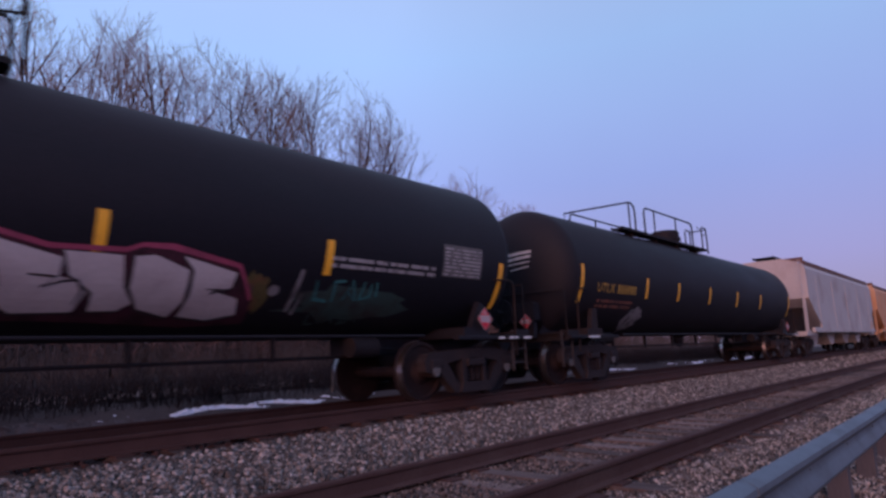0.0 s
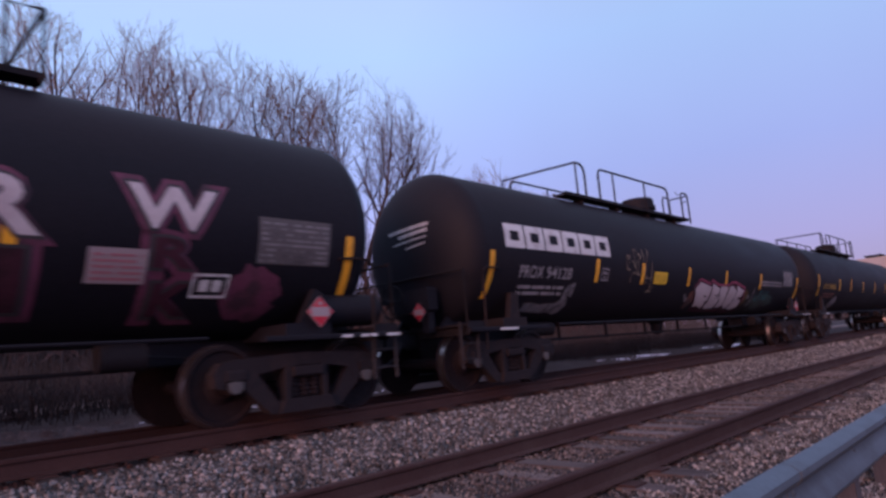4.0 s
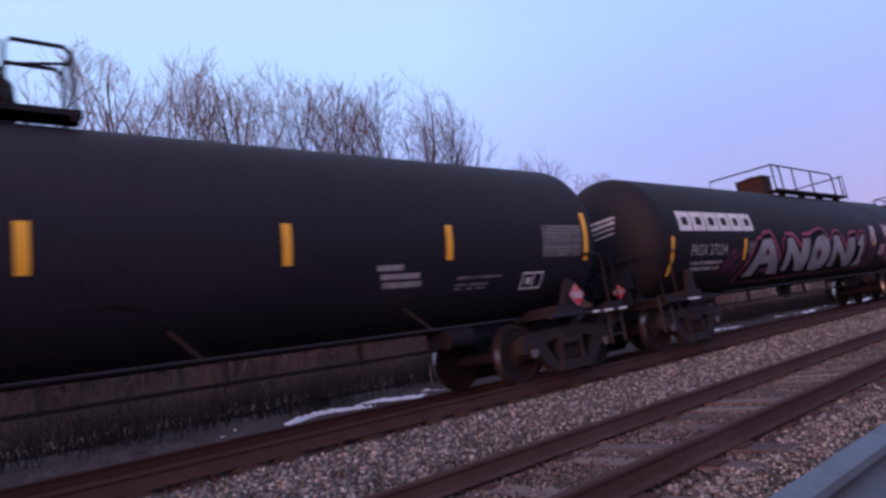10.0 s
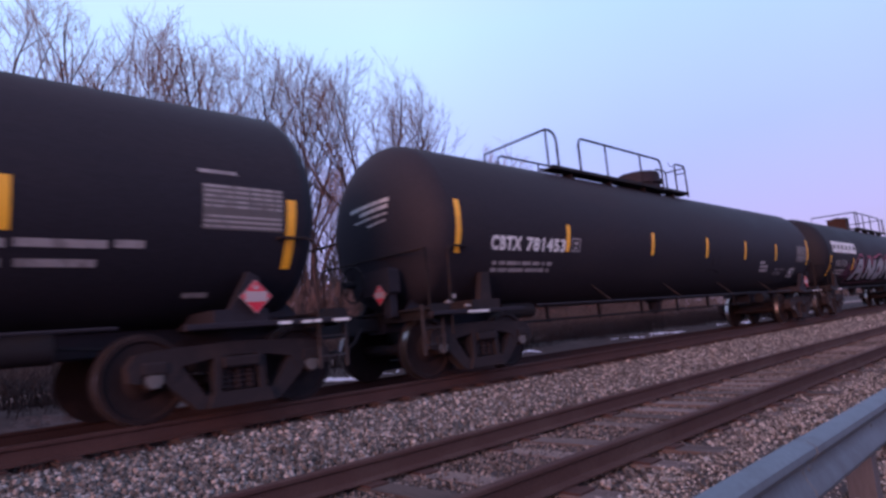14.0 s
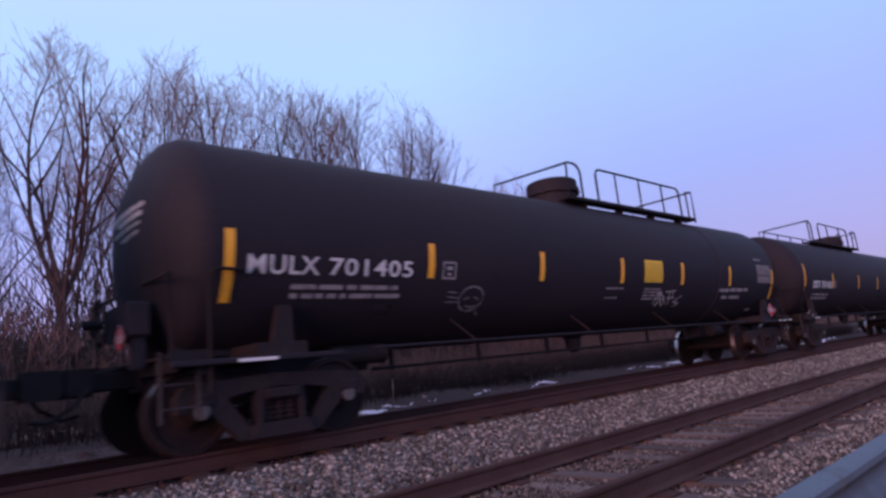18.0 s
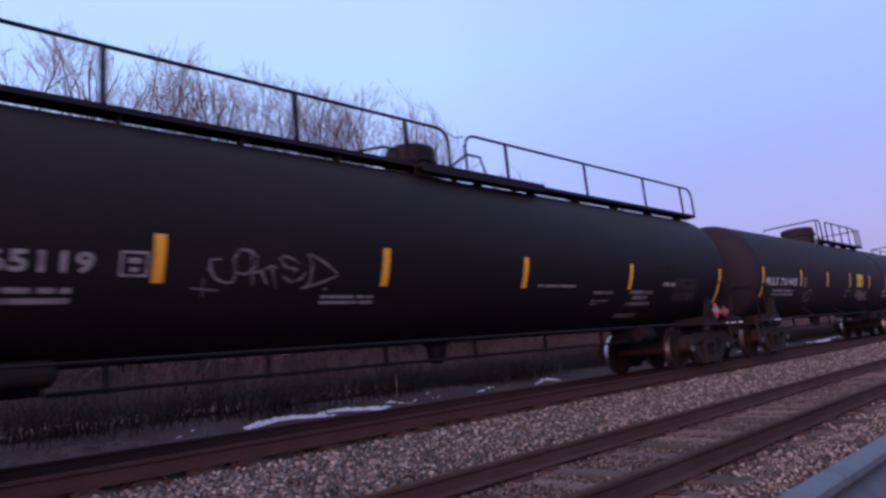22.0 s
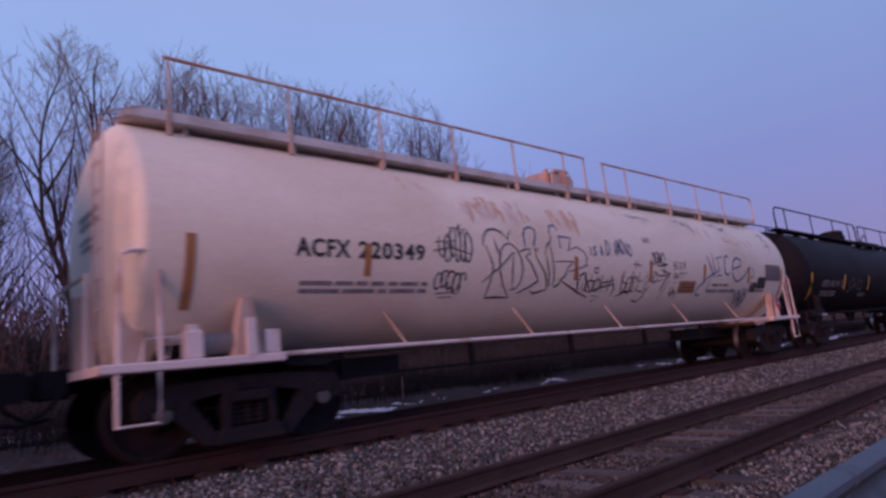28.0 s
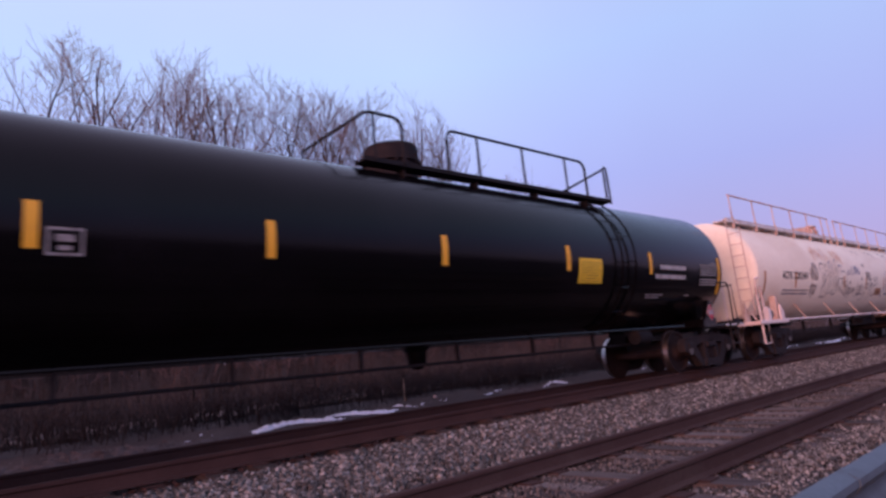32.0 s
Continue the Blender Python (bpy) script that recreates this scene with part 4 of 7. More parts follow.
def ribbon(path, w):
    """A spray or marker stroke along a path, as one joined strip that thins towards its end."""
    edge, n = [], len(path)
    for i, (x, z) in enumerate(path):
        (ax, az), (bx, bz) = path[max(i - 1, 0)], path[min(i + 1, n - 1)]
        d = math.hypot(bx - ax, bz - az) or 1e-6
        k = w / 2 * (0.75 + 0.5 * math.sin(1.7 * i + 9 * x) ** 2) * (0.6 if i in (0, n - 1) else 1.0)
        edge.append(((x - (bz - az) / d * k, z + (bx - ax) / d * k), (x + (bz - az) / d * k, z - (bx - ax) / d * k)))
    return [[edge[i][0], edge[i][1], edge[i + 1][1], edge[i + 1][0]] for i in range(n - 1)]


def glyph(kind, n=14):
    """A handwritten letter shape in a unit box, as a path."""
    if kind == 0:                                           # round loop
        return [(0.5 + 0.42 * math.cos(2 * math.pi * k / n + 1.2), 0.5 + 0.48 * math.sin(2 * math.pi * k / n + 1.2)) for k in range(n + 2)]
    if kind == 1:                                           # arch
        return [(0.1, 0.0), (0.12, 0.6)] + [(0.45 - 0.33 * math.cos(math.pi * k / 8), 0.6 + 0.4 * math.sin(math.pi * k / 8)) for k in range(9)] + [(0.8, 0.0), (1.0, 0.1)]
    if kind == 2:                                           # s wave
        return [(0.5 + 0.4 * math.cos(0.3 + 4.4 * k / n), 1 - k / n) for k in range(n + 1)]
    if kind == 3:                                           # v and tail
        return [(0.0, 1.0), (0.25, 0.45), (0.4, 0.0), (0.6, 0.5), (0.75, 0.95), (0.85, 0.6), (1.1, 0.35)]
    if kind == 4:                                           # stem with a bowl
        return [(0.2, 1.05), (0.2, -0.05), (0.2, 0.5)] + [(0.3 + 0.45 * math.sin(math.pi * k / 9), 0.5 + 0.25 * (1 - math.cos(math.pi * k / 9))) for k in range(10)] + [(0.2, 0.95)]
    if kind == 5:                                           # e
        return [(0.1, 0.5), (0.85, 0.55)] + [(0.48 + 0.4 * math.cos(0.1 + 5.2 * k / n), 0.5 + 0.45 * math.sin(0.1 + 5.2 * k / n)) for k in range(n + 1)]
    return [(0.0, 0.15), (0.5, 1.0), (0.95, 0.0), (0.7, 0.4), (0.15, 0.42)]      # a


def scribble(x0, x1, z0, z1, letters, seed, w=0.035):
    """A handwritten tag: one looping letter shape after another, and a flourish."""
    rnd = random.Random(seed)
    out, dx = [], (x1 - x0) / letters
    for k in range(letters):
        s, up, lean, wide = rnd.uniform(0.75, 1.05), rnd.uniform(-0.06, 0.12), rnd.uniform(-0.05, 0.2), rnd.uniform(0.95, 1.3)
        path = [(x0 + dx * (k + (u * wide) + lean * v), z0 + (z1 - z0) * (up + s * v)) for u, v in glyph(rnd.randint(0, 6))]
        out += ribbon(path, w * rnd.uniform(0.8, 1.15))
    if letters > 3:
        out += ribbon([(x0 - 0.05, z0 + 0.1 * (z1 - z0)), (x0 + 0.4 * (x1 - x0), z0 - 0.06 * (z1 - z0)), (x1 + 0.12, z0 + 0.04 * (z1 - z0))], w * 0.8)
    return out


def strokes(car, paths, w, material, label="", lift=0.012, radius=TR):
    """Hand-sprayed strokes on a tank's side, one part each."""
    for k, path in enumerate(paths):
        paint("stroke", flat(ribbon(path, w)), material, car, label, lift + 0.0002 * k, radius)


def ring_path(cx, cz, rx, rz, w=0.022):
    return ribbon([(cx + rx * math.cos(0.5 * k), cz + rz * math.sin(0.5 * k)) for k in range(14)], w)


def loops(x0, x1, z0, z1, count, seed, w=0.024):
    """A run of narrow overlapping handwritten loops with tails."""
    rnd = random.Random(seed)
    out, d = [], (x1 - x0) / count
    for k in range(count):
        cx, cz, rx, rz = x0 + (k + 0.5) * d, (z0 + z1) / 2 + rnd.uniform(-0.1, 0.1) * (z1 - z0), d * rnd.uniform(0.5, 0.75), (z1 - z0) * rnd.uniform(0.38, 0.55)
        a = rnd.uniform(0, 6.28)
        n = rnd.randint(9, 14)
        path = [(cx + rx * math.cos(a + 0.52 * i) + 0.15 * rx * math.sin(a + 0.52 * i), cz + rz * math.sin(a + 0.52 * i)) for i in range(n)]
        path.append((path[-1][0] + rnd.uniform(-0.1, 0.12), path[-1][1] + rnd.uniform(-0.16, 0.12)))
        out += ribbon(path, w * rnd.uniform(0.8, 1.2))
    return out


def blob(cx, cz, rx, rz, seed, n=26, rough=0.22):
    return [(cx + rx * math.cos(2 * math.pi * k / n) * (1 + rough * noise.noise(Vector((k * 0.7, seed, 0)))), cz + rz * math.sin(2 * math.pi * k / n) * (1 + rough * noise.noise(Vector((k * 0.7, seed, 5))))) for k in range(n)]


def frame_box(x0, x1, z0, z1, w=0.03):
    return [rect(x0, x1, z0, z0 + w), rect(x0, x1, z1 - w, z1), rect(x0, x0 + w, z0 + w, z1 - w), rect(x1 - w, x1, z0 + w, z1 - w)]


def square_mark(car, x0, x1, z0, z1):
    paint("inspection_box", flat(frame_box(x0, x1, z0, z1, 0.024) + [rect(x0 + 0.07, x1 - 0.07, z0 + 0.12, z1 - 0.06), rect(x0 + 0.09, x1 - 0.09, z0 + 0.045, z0 + 0.085)]), GREYSTEN, car, "small white stencilled box")


def number_paint(car, mark, figures, x0, x1, z0, z1, bold, material, label, radius=TR):
    """A car's reporting mark and its number, one part each."""
    a, b = x0 + (x1 - x0) * (0.43 if len(figures) == 5 else 0.385), x0 + (x1 - x0) * (0.495 if len(figures) == 5 else 0.445)
    paint("car_mark", text_bm(mark, x0, a, z0, z1, bold), material, car, label, 0.006, radius)
    paint("car_number", text_bm(figures, b, x1, z0, z1, bold), material, car, label, 0.006, radius)


def capacity_panel(car, x0, x1, z0, z1, seed, material=None):
    paint("stencil_panel", flat([rect(x0, x1, z0, z1)]), PANEL, car, "grey panel of small stencilled figures", lift=0.005)
    paint("small_print", flat(bars(x0 + 0.03, x1 - 0.03, z0 + 0.02, z1 - 0.02, 8, seed, 0.5)), material or STENCIL, car, lift=0.009)


def notice(car, x0, x1, z0, z1, material, label, seed):
    paint("notice", flat([rect(x0, x1, z0, z1)]), material, car, label, lift=0.008)
    paint("notice_print", flat(bars(x0 + 0.05, x1 - 0.05, z0 + 0.03, z1 - 0.03, 8, seed, 0.68)), NOTICEINK, car, lift=0.012)


# ---------------------------------------------------------------- tank cars
def tank_geo(half, radius=TR, depth=0.55, seams=(), knuckle=1.0):
    prof = []
    for i in range(13):
        a = math.pi / 2 * i / 12
        prof.append((-half - depth * math.cos(a), max(radius * math.sin(a) ** knuckle, 0.02)))
    marks = sorted(seams)
    for s in marks:
        prof += [(s - 0.035, radius), (s - 0.03, radius + 0.014), (s + 0.03, radius + 0.014), (s + 0.035, radius)]
    for i in range(12, -1, -1):
        a = math.pi / 2 * i / 12
        prof.append((half + depth * math.cos(a), max(radius * math.sin(a) ** knuckle, 0.02)))
    g = Geo()
    k = len(prof)
    g.lathe(prof, "x", 72, at=(0, 0, TZ))
    return g


def handrail_geo(x0, x1, y, z0, top, posts, bend=0.16, ends=(True, True)):
    """A pipe handrail with rounded corners standing on the walkway."""
    g = Geo()
    path = []
    if ends[0]:
        path += [(x0, y, z0)] + [(a, y, b) for a, b in arc(x0 + bend, top - bend, bend, 180, 90)]
    else:
        path += [(x0, y, top)]
    if ends[1]:
        path += [(a, y, b) for a, b in arc(x1 - bend, top - bend, bend, 90, 0)] + [(x1, y, z0)]
    else:
        path += [(x1, y, top)]
    g.tube(path, 0.024, 8)
    for p in posts:
        g.tube([(p, y, z0 - 0.02), (p, y, top)], 0.021, 6)
    return g


def ladder_geo(x, y, z0, z1, w, rungs):
    g = Geo()
    for s in (-1, 1):
        g.tube([(x + s * w / 2, y, z0), (x + s * w / 2, y, z1)], 0.020, 6)
    for k in range(rungs):
        z = z0 + (k + 0.6) * (z1 - z0) / rungs
        g.tube([(x - w / 2, y, z), (x + w / 2, y, z)], 0.013, 6)
    return g


def manway_geo(x, k=1.0):
    g = Geo()
    top = TZ + TR
    g.lathe([(top + a, b * k) for a, b in ((-0.08, 0.50), (0.20, 0.50), (0.21, 0.56), (0.25, 0.56), (0.26, 0.52), (0.46, 0.52), (0.50, 0.48), (0.53, 0.30), (0.535, 0.02))], "z", 28, at=(x, 0, 0))
    for i in range(8):
        a = 2 * math.pi * i / 8 + 0.3
        g.tube([(x + 0.54 * k * math.cos(a), 0.54 * k * math.sin(a), top + 0.17), (x + 0.54 * k * math.cos(a), 0.54 * k * math.sin(a), top + 0.31)], 0.022, 6)
    return g


def walkway_geo(x0, x1, y0, y1, z, t=0.06):
    g = Geo()
    g.box(x0, x1, y0 + 0.02, y1 - 0.02, z - 0.03, z)
    g.box(x0, x1, y0, y0 + 0.02, z - t, z + 0.035)
    g.box(x0, x1, y1 - 0.02, y1, z - t, z + 0.035)
    n = max(2, int((x1 - x0) / 1.3))
    for k in range(n):                              # bearers underneath
        a = x0 + (x1 - x0) * (k + 0.5) / n
        g.box(a - 0.012, a + 0.012, y0 + 0.06, y1 - 0.01, z - 0.16, z - 0.03)
    return g


CARS = []                                           # every car: (empty, x in the train, its wheelsets)


def start_car(name, x, label, category, length, truck_in=1.9):
    car = thing(name, pose(x, FAR_Y, FAR_Z), label, category, group="cars of the freight train")
    sets = []
    for s in (-1, 1):
        sets += make_truck(car, s * (length / 2 - truck_in))
        part("coupler", skinned("coupler", coupler_geo, STEEL), STEEL, car, at=pose(s * (length / 2 - 0.34), 0, 0, 0, 0, 0 if s > 0 else 180))
    CARS.append((car, x, sets))
    return car


def under_frame(car, length, truck_in, dark, rail_mat, body_in):
    """Stub sills, bolsters, saddles, end platforms, side pipe, steps and brake gear of a tank car."""
    h = length / 2
    for s in (-1, 1):
        part("stub_sill", Geo().box(min(s * (h - 0.75), s * (h - 3.7)), max(s * (h - 0.75), s * (h - 3.7)), -0.19, 0.19, 0.68, 0.98, 0.02), dark, car)
        x = s * (h - truck_in)
        saddle = Geo()
        saddle.prism([(x - 0.30, 0.90), (x + 0.30, 0.90), (x + 0.30, 1.06), (x - 0.30, 1.06)], -1.18, 1.18)
        for y in (-1.17, 1.05):
            saddle.prism([(x - 0.14, 0.92), (x + 0.15, 0.92), (x + 0.13, 1.46), (x - 0.02, 1.46)] if s < 0 else [(x - s * 0.20, 0.92), (x + s * 0.26, 0.92), (x + s * 0.22, 1.40), (x + s * 0.10, 1.46)], y, y + 0.10)
        part("body_bolster", saddle, dark if dark is GLOSS or s > 0 else TRUCK, car, "dusty dark body bolster")
        x0, x1 = sorted((s * (h - 0.66), s * (h - 1.05)))
        part("end_platform", walkway_geo(x0, x1, -1.30, 1.30, 0.985), STEEL, car)
        e0, e1 = sorted((s * (h - 0.66), s * (h - 2.55)))
        part("side_step_board", Geo().box(e0, e1, -1.36, -1.26, 0.86, 0.92, 0.01), dark, car)
        for a, b in (((1.31, 1.74),) if s < 0 else ((1.43, 1.58), (1.18, 1.30), (1.06, 1.15), (0.68, 0.90))):
            part("reflective_edge", Geo().box(*sorted((s * (h - a), s * (h - b))), -1.366, -1.361, 0.868, 0.900), STENCIL, car, "white reflective edge strip")
        gx = s * (h - 1.05)
        part("grab_iron", Geo().tube([(gx, -1.30, 0.6), (gx, -1.32, 1.70)] + [(gx - s * (0.12 - 0.12 * math.cos(radians(a))), -1.32, 1.70 + 0.12 * math.sin(radians(a))) for a in (30, 60, 90)] + [(gx - s * 0.42, -1.28, 1.82), (gx - s * 0.44, -1.2, 1.8)], 0.018, 6), PIPEGREY, car)
        part("end_ladder", ladder_geo(s * (h - 0.80), -1.18, 0.35, 1.02, 0.36, 3), WORNPIPE, car)
        part("end_rail", Geo().tube([(s * (h - 0.70), -1.25, 1.0), (s * (h - 0.70), -1.25, 1.78), (s * (h - 0.70), 1.25, 1.78), (s * (h - 0.70), 1.25, 1.0)], 0.018, 6), PIPEGREY, car)
        for y in (-0.55, 0.50):
            part("head_brace", Geo().prism([(s * (h - 0.85), 0.98), (s * (h - 1.65), 0.98), (s * (h - 1.75), 1.75), (s * (h - 1.62), 1.75)][::-s], y, y + 0.05), dark, car)
    b = h - body_in - 0.5
    part("side_pipe", Geo().tube([(-b, -1.18, 0.93), (b, -1.18, 0.93)], 0.020, 6), rail_mat, car)
    for k in ((-3.9, -1.05, 1.8, 4.65) if dark is CHARCOAL else ()):
        part("pipe_bracket", Geo().tube([(k, -1.18, 0.93), (k - 0.22, -0.92, 1.26)], 0.018, 5), PIPEGREY, car)
    part("brake_pipe", Geo().tube([(-b + 0.6, -0.30, 0.68), (b - 0.6, -0.30, 0.68)], 0.026, 6), STEEL, car)
    k = -4.75
    while k < 5:
        part("pipe_hanger", Geo().box(k - 0.018, k + 0.018, -0.33, -0.27, 0.64, 1.0), STEEL, car)
        k += 1.77
    part("brake_wheel", skinned("brake_wheel", brake_wheel_geo, STEEL), STEEL, car, at=pose(-h + 0.40, 0.02, 1.42, 0, 0, 180))
    part("brake_stand", Geo().box(-h + 0.55, -h + 0.67, -0.62, -0.48, 0.90, 1.60).box(-h + 0.50, -h + 0.70, -0.68, 0.16, 1.22, 1.58, 0.03), dark, car)
    part("brake_reservoir", Geo().lathe([(-0.45, 0.05), (-0.40, 0.13), (0.40, 0.13), (0.45, 0.05)], "x", 20, at=(-h + 3.3, -0.55, 0.88)), STEEL, car)
    part("brake_cylinder", Geo().lathe([(-0.25, 0.04), (-0.24, 0.14), (0.20, 0.15), (0.24, 0.05)], "x", 18, at=(h - 3.7, -0.55, 0.80)).tube([(h - 3.5, -0.55, 0.80), (h - 2.6, -0.4, 0.72)], 0.022, 6), STEEL, car)
    part("outlet_valve", Geo().lathe([(0.62, 0.07), (0.70, 0.14), (0.88, 0.16), (0.95, 0.24)], "z", 18), dark, car)


def top_works(car, kind, dark, slope=True):
    """The dome, walkway and handrails on a tank's top."""
    if kind == "housing":
        crest = TZ + TR
        part("manway", Geo().box(-0.62, -0.02, -0.36, 0.36, crest - 0.1, crest + 0.46, 0.03).box(-0.65, 0.01, -0.39, 0.39, crest + 0.46, crest + 0.50, 0.015).box(-0.5, -0.3, -0.1, 0.1, crest + 0.50, crest + 0.55), RUSTBOX, car, "rusty brown square valve housing")
    else:
        part("manway", manway_geo(-0.15, 0.84) if dark is GLOSS else manway_geo(-0.18, 0.78) if dark is BLACK and kind == "rear" or kind == "full" else manway_geo(0.0), TRUCK if dark is GLOSS else dark, car, "round bolted manway dome")
    z = TZ + TR - 0.06
    top = 4.20
    if kind in ("rear", "front", "housing"):
        s = -1 if kind == "rear" else 1            # which way the long walkway lies
        if s < 0:
            part("walkway", walkway_geo(-4.75, 1.0, -0.80, -0.50, z, 0.030), STEEL, car)
            part("far_walkway", walkway_geo(-4.75, 1.0, 0.50, 0.80, z, 0.030), STEEL, car)
            part("handrail", handrail_geo(-3.42 if slope else -3.8, -0.12 if slope else -0.35, -0.80, z, top, (-2.8, -1.35)), STEEL, car)
            near, far = (-4.17, -4.66) if slope else (-4.75, -4.80)
            part("cross_rail", Geo().tube([(near + 0.2, -0.80, z)] + [(a, -0.80, b) for a, b in arc(near, top - 0.2, 0.2, 0, 90)] + [(near - 0.12, -0.80, top), (far, 0.80, top - 0.04), (far - 0.02, 0.82, z)], 0.024, 8), STEEL, car)
            part("rail_post", Geo().tube([(near - 0.12, -0.8, z), (near - 0.12, -0.8, top)], 0.021, 6), STEEL, car)
            part("far_handrail", handrail_geo(-4.4, 0.7, 0.80, z, top, (-3.0, -1.6, -0.2)), STEEL, car)
        elif kind == "housing":
            part("walkway", walkway_geo(-0.95, 4.62, -0.80, -0.55, z, 0.030), STEEL, car)
            part("far_walkway", walkway_geo(-0.95, 4.62, 0.55, 0.80, z, 0.030), STEEL, car)
            part("handrail", handrail_geo(-0.93, 3.58, -0.80, z, top, (0.45, 1.79), 0.16, (False, True)), STEEL, car)
            part("rail_post", Geo().tube([(-0.93, -0.8, z), (-0.93, -0.8, top)], 0.021, 6), STEEL, car)
            part("rail_post", Geo().tube([(-0.44, -0.8, z)] + [(a, -0.80, b) for a, b in arc(-0.62, top - 0.18, 0.18, 0, 90)], 0.022, 6), STEEL, car)
            part("cross_rail", Geo().tube([(-0.93, -0.80, top), (-1.22, 0.80, top), (-1.24, 0.82, z)], 0.024, 8), STEEL, car)
            part("cross_rail", Geo().tube([(4.58, -0.80, z - 0.08), (4.58, -0.80, top), (4.55, 0.80, top), (4.55, 0.80, z)], 0.024, 8), STEEL, car)
            part("rail_post", Geo().tube([(4.27, -0.80, z), (4.27, -0.80, top - 0.02), (4.58, -0.80, top)], 0.021, 6), STEEL, car)
            part("far_handrail", handrail_geo(0.42, 4.0, 0.80, z, top - 0.35, (1.6, 2.8)), STEEL, car)
            return
        elif dark is GLOSS:
            part("walkway", walkway_geo(-1.25, 4.70, -0.80, -0.55, z, 0.030), STEEL, car)
            part("far_walkway", walkway_geo(-1.25, 4.70, 0.55, 0.80, z, 0.030), STEEL, car)
            part("handrail", handrail_geo(0.33, 3.91, -0.80, z, top, (1.0, 2.1, 3.3)), STEEL, car)
            part("cross_rail", Geo().tube([(-1.28, 0.82, z), (-1.26, 0.80, top - 0.08), (-1.20, -0.78, top - 0.03), (-1.10, -0.80, top)] + [(a, -0.80, b) for a, b in arc(-0.70, top - 0.16, 0.16, 90, 0)] + [(-0.54, -0.80, z)], 0.024, 8), STEEL, car)
            part("rail_post", Geo().tube([(-1.05, -0.8, z), (-1.05, -0.8, top)], 0.021, 6), STEEL, car)
            part("cross_rail", Geo().tube([(3.29, 0.80, top - 0.1), (3.29, -0.60, z + 0.05), (4.55, -0.80, top - 0.05)] + [(4.60, -0.80, top), (4.66, -0.80, top - 0.04), (4.68, -0.80, z - 0.06)], 0.022, 8), STEEL, car)
            part("rail_post", Geo().tube([(4.56, -0.80, z), (4.55, -0.80, top - 0.03)], 0.021, 6), STEEL, car)
            return
        else:
            part("walkway", walkway_geo(-0.6, 4.65, -0.80, -0.55, z, 0.030), STEEL, car)
            part("far_walkway", walkway_geo(-0.6, 4.65, 0.55, 0.80, z, 0.030), STEEL, car)
            part("handrail", handrail_geo(0.42, 3.95, -0.80, z, top, (1.15, 2.1, 3.1)), STEEL, car)
            part("cross_rail", Geo().tube([(-0.12, -0.80, z)] + [(a, -0.80, b) for a, b in arc(-0.32, top - 0.2, 0.2, 0, 90)] + [(-0.5, -0.80, top), (-0.85, 0.80, top - 0.05), (-0.87, 0.82, z)], 0.024, 8), STEEL, car)
            part("rail_post", Geo().tube([(-0.6, -0.8, z), (-0.55, -0.8, top)], 0.021, 6), STEEL, car)
            part("cross_rail", Geo().tube([(4.62, -0.80, z - 0.08), (4.62, -0.80, top), (4.58, 0.80, top), (4.58, 0.80, z)], 0.024, 8), STEEL, car)
            part("rail_post", Geo().tube([(4.32, -0.80, z), (4.32, -0.80, top - 0.02), (4.62, -0.80, top)], 0.021, 6), STEEL, car)
            return
        g = Geo()
        x0, x1 = (0.67, 1.07) if slope else (0.36, 0.92)
        for y in (-0.80, -0.30):
            g.tube([(x0, y, z), (x0, y, top - 0.08), (x0 + 0.06, y, top), (x1 - 0.06, y, top), (x1, y, top - 0.08), (x1, y, z - 0.1)], 0.022, 6)
        g.tube([(x0, -0.80, z + 0.42), (x1, -0.80, z + 0.52)], 0.016, 6)
        g.tube([(x1, -0.80, top - 0.04), (x1, -0.30, top - 0.04)], 0.018, 6)
        part("ladder_hoop", g, STEEL, car)
        part("safety_chain", Geo().tube([(x0 - 0.32 * u, -0.80, top - 0.02 - 0.30 * u * (1 - u)) for u in (0, 0.2, 0.4, 0.6, 0.8, 1.0)], 0.009, 5), STEEL, car)
    else:                                           # a walkway over the full length
        z = 3.51
        part("walkway", walkway_geo(-8.1, 8.1, -0.78, -0.52, z, 0.03), STEEL, car)
        part("far_walkway", walkway_geo(-7.0, 7.6, 0.52, 0.78, z, 0.03), STEEL, car)
        part("manway_platform", walkway_geo(-0.8, 2.0, -0.98, -0.80, z - 0.05, 0.10), STEEL, car)
        part("handrail", handrail_geo(-8.05, -0.05, -0.78, z, top - 0.02, (), 0.22), STEEL, car)
        part("handrail", handrail_geo(0.32, 8.05, -0.78, z, top - 0.02, (), 0.22), STEEL, car)
        part("far_handrail", handrail_geo(-6.9, 7.5, 0.78, z, top - 0.02, (-4.5, -2.2, 0.0, 2.7, 5.2), 0.22), STEEL, car)
        for x in (-7.2, -4.9, -2.7, -0.9, 1.3, 3.6, 5.8, 7.5):
            part("rail_post", Geo().box(x - 0.035, x + 0.035, -0.788, -0.772, z - 0.03, top - 0.03), STEEL, car, "flat steel rail post")
        part("safety_chain", Geo().tube([(-0.05 + 0.37 * u, -0.78, top - 0.05 - 0.25 * u * (1 - u)) for u in (0, 0.25, 0.5, 0.75, 1.0)], 0.009, 5), STEEL, car)
        part("grab_loop", Geo().tube([(-2.0, -0.6, z), (-1.2, -0.6, z + 0.26), (-0.95, -0.6, z + 0.26), (-0.85, -0.6, z)], 0.02, 6), STEEL, car)
        part("grab_loop", Geo().tube([(-0.2, -0.95, z), (0.15, -0.95, z + 0.25), (0.45, -0.95, z + 0.25), (0.55, -0.95, z)], 0.02, 6), STEEL, car)


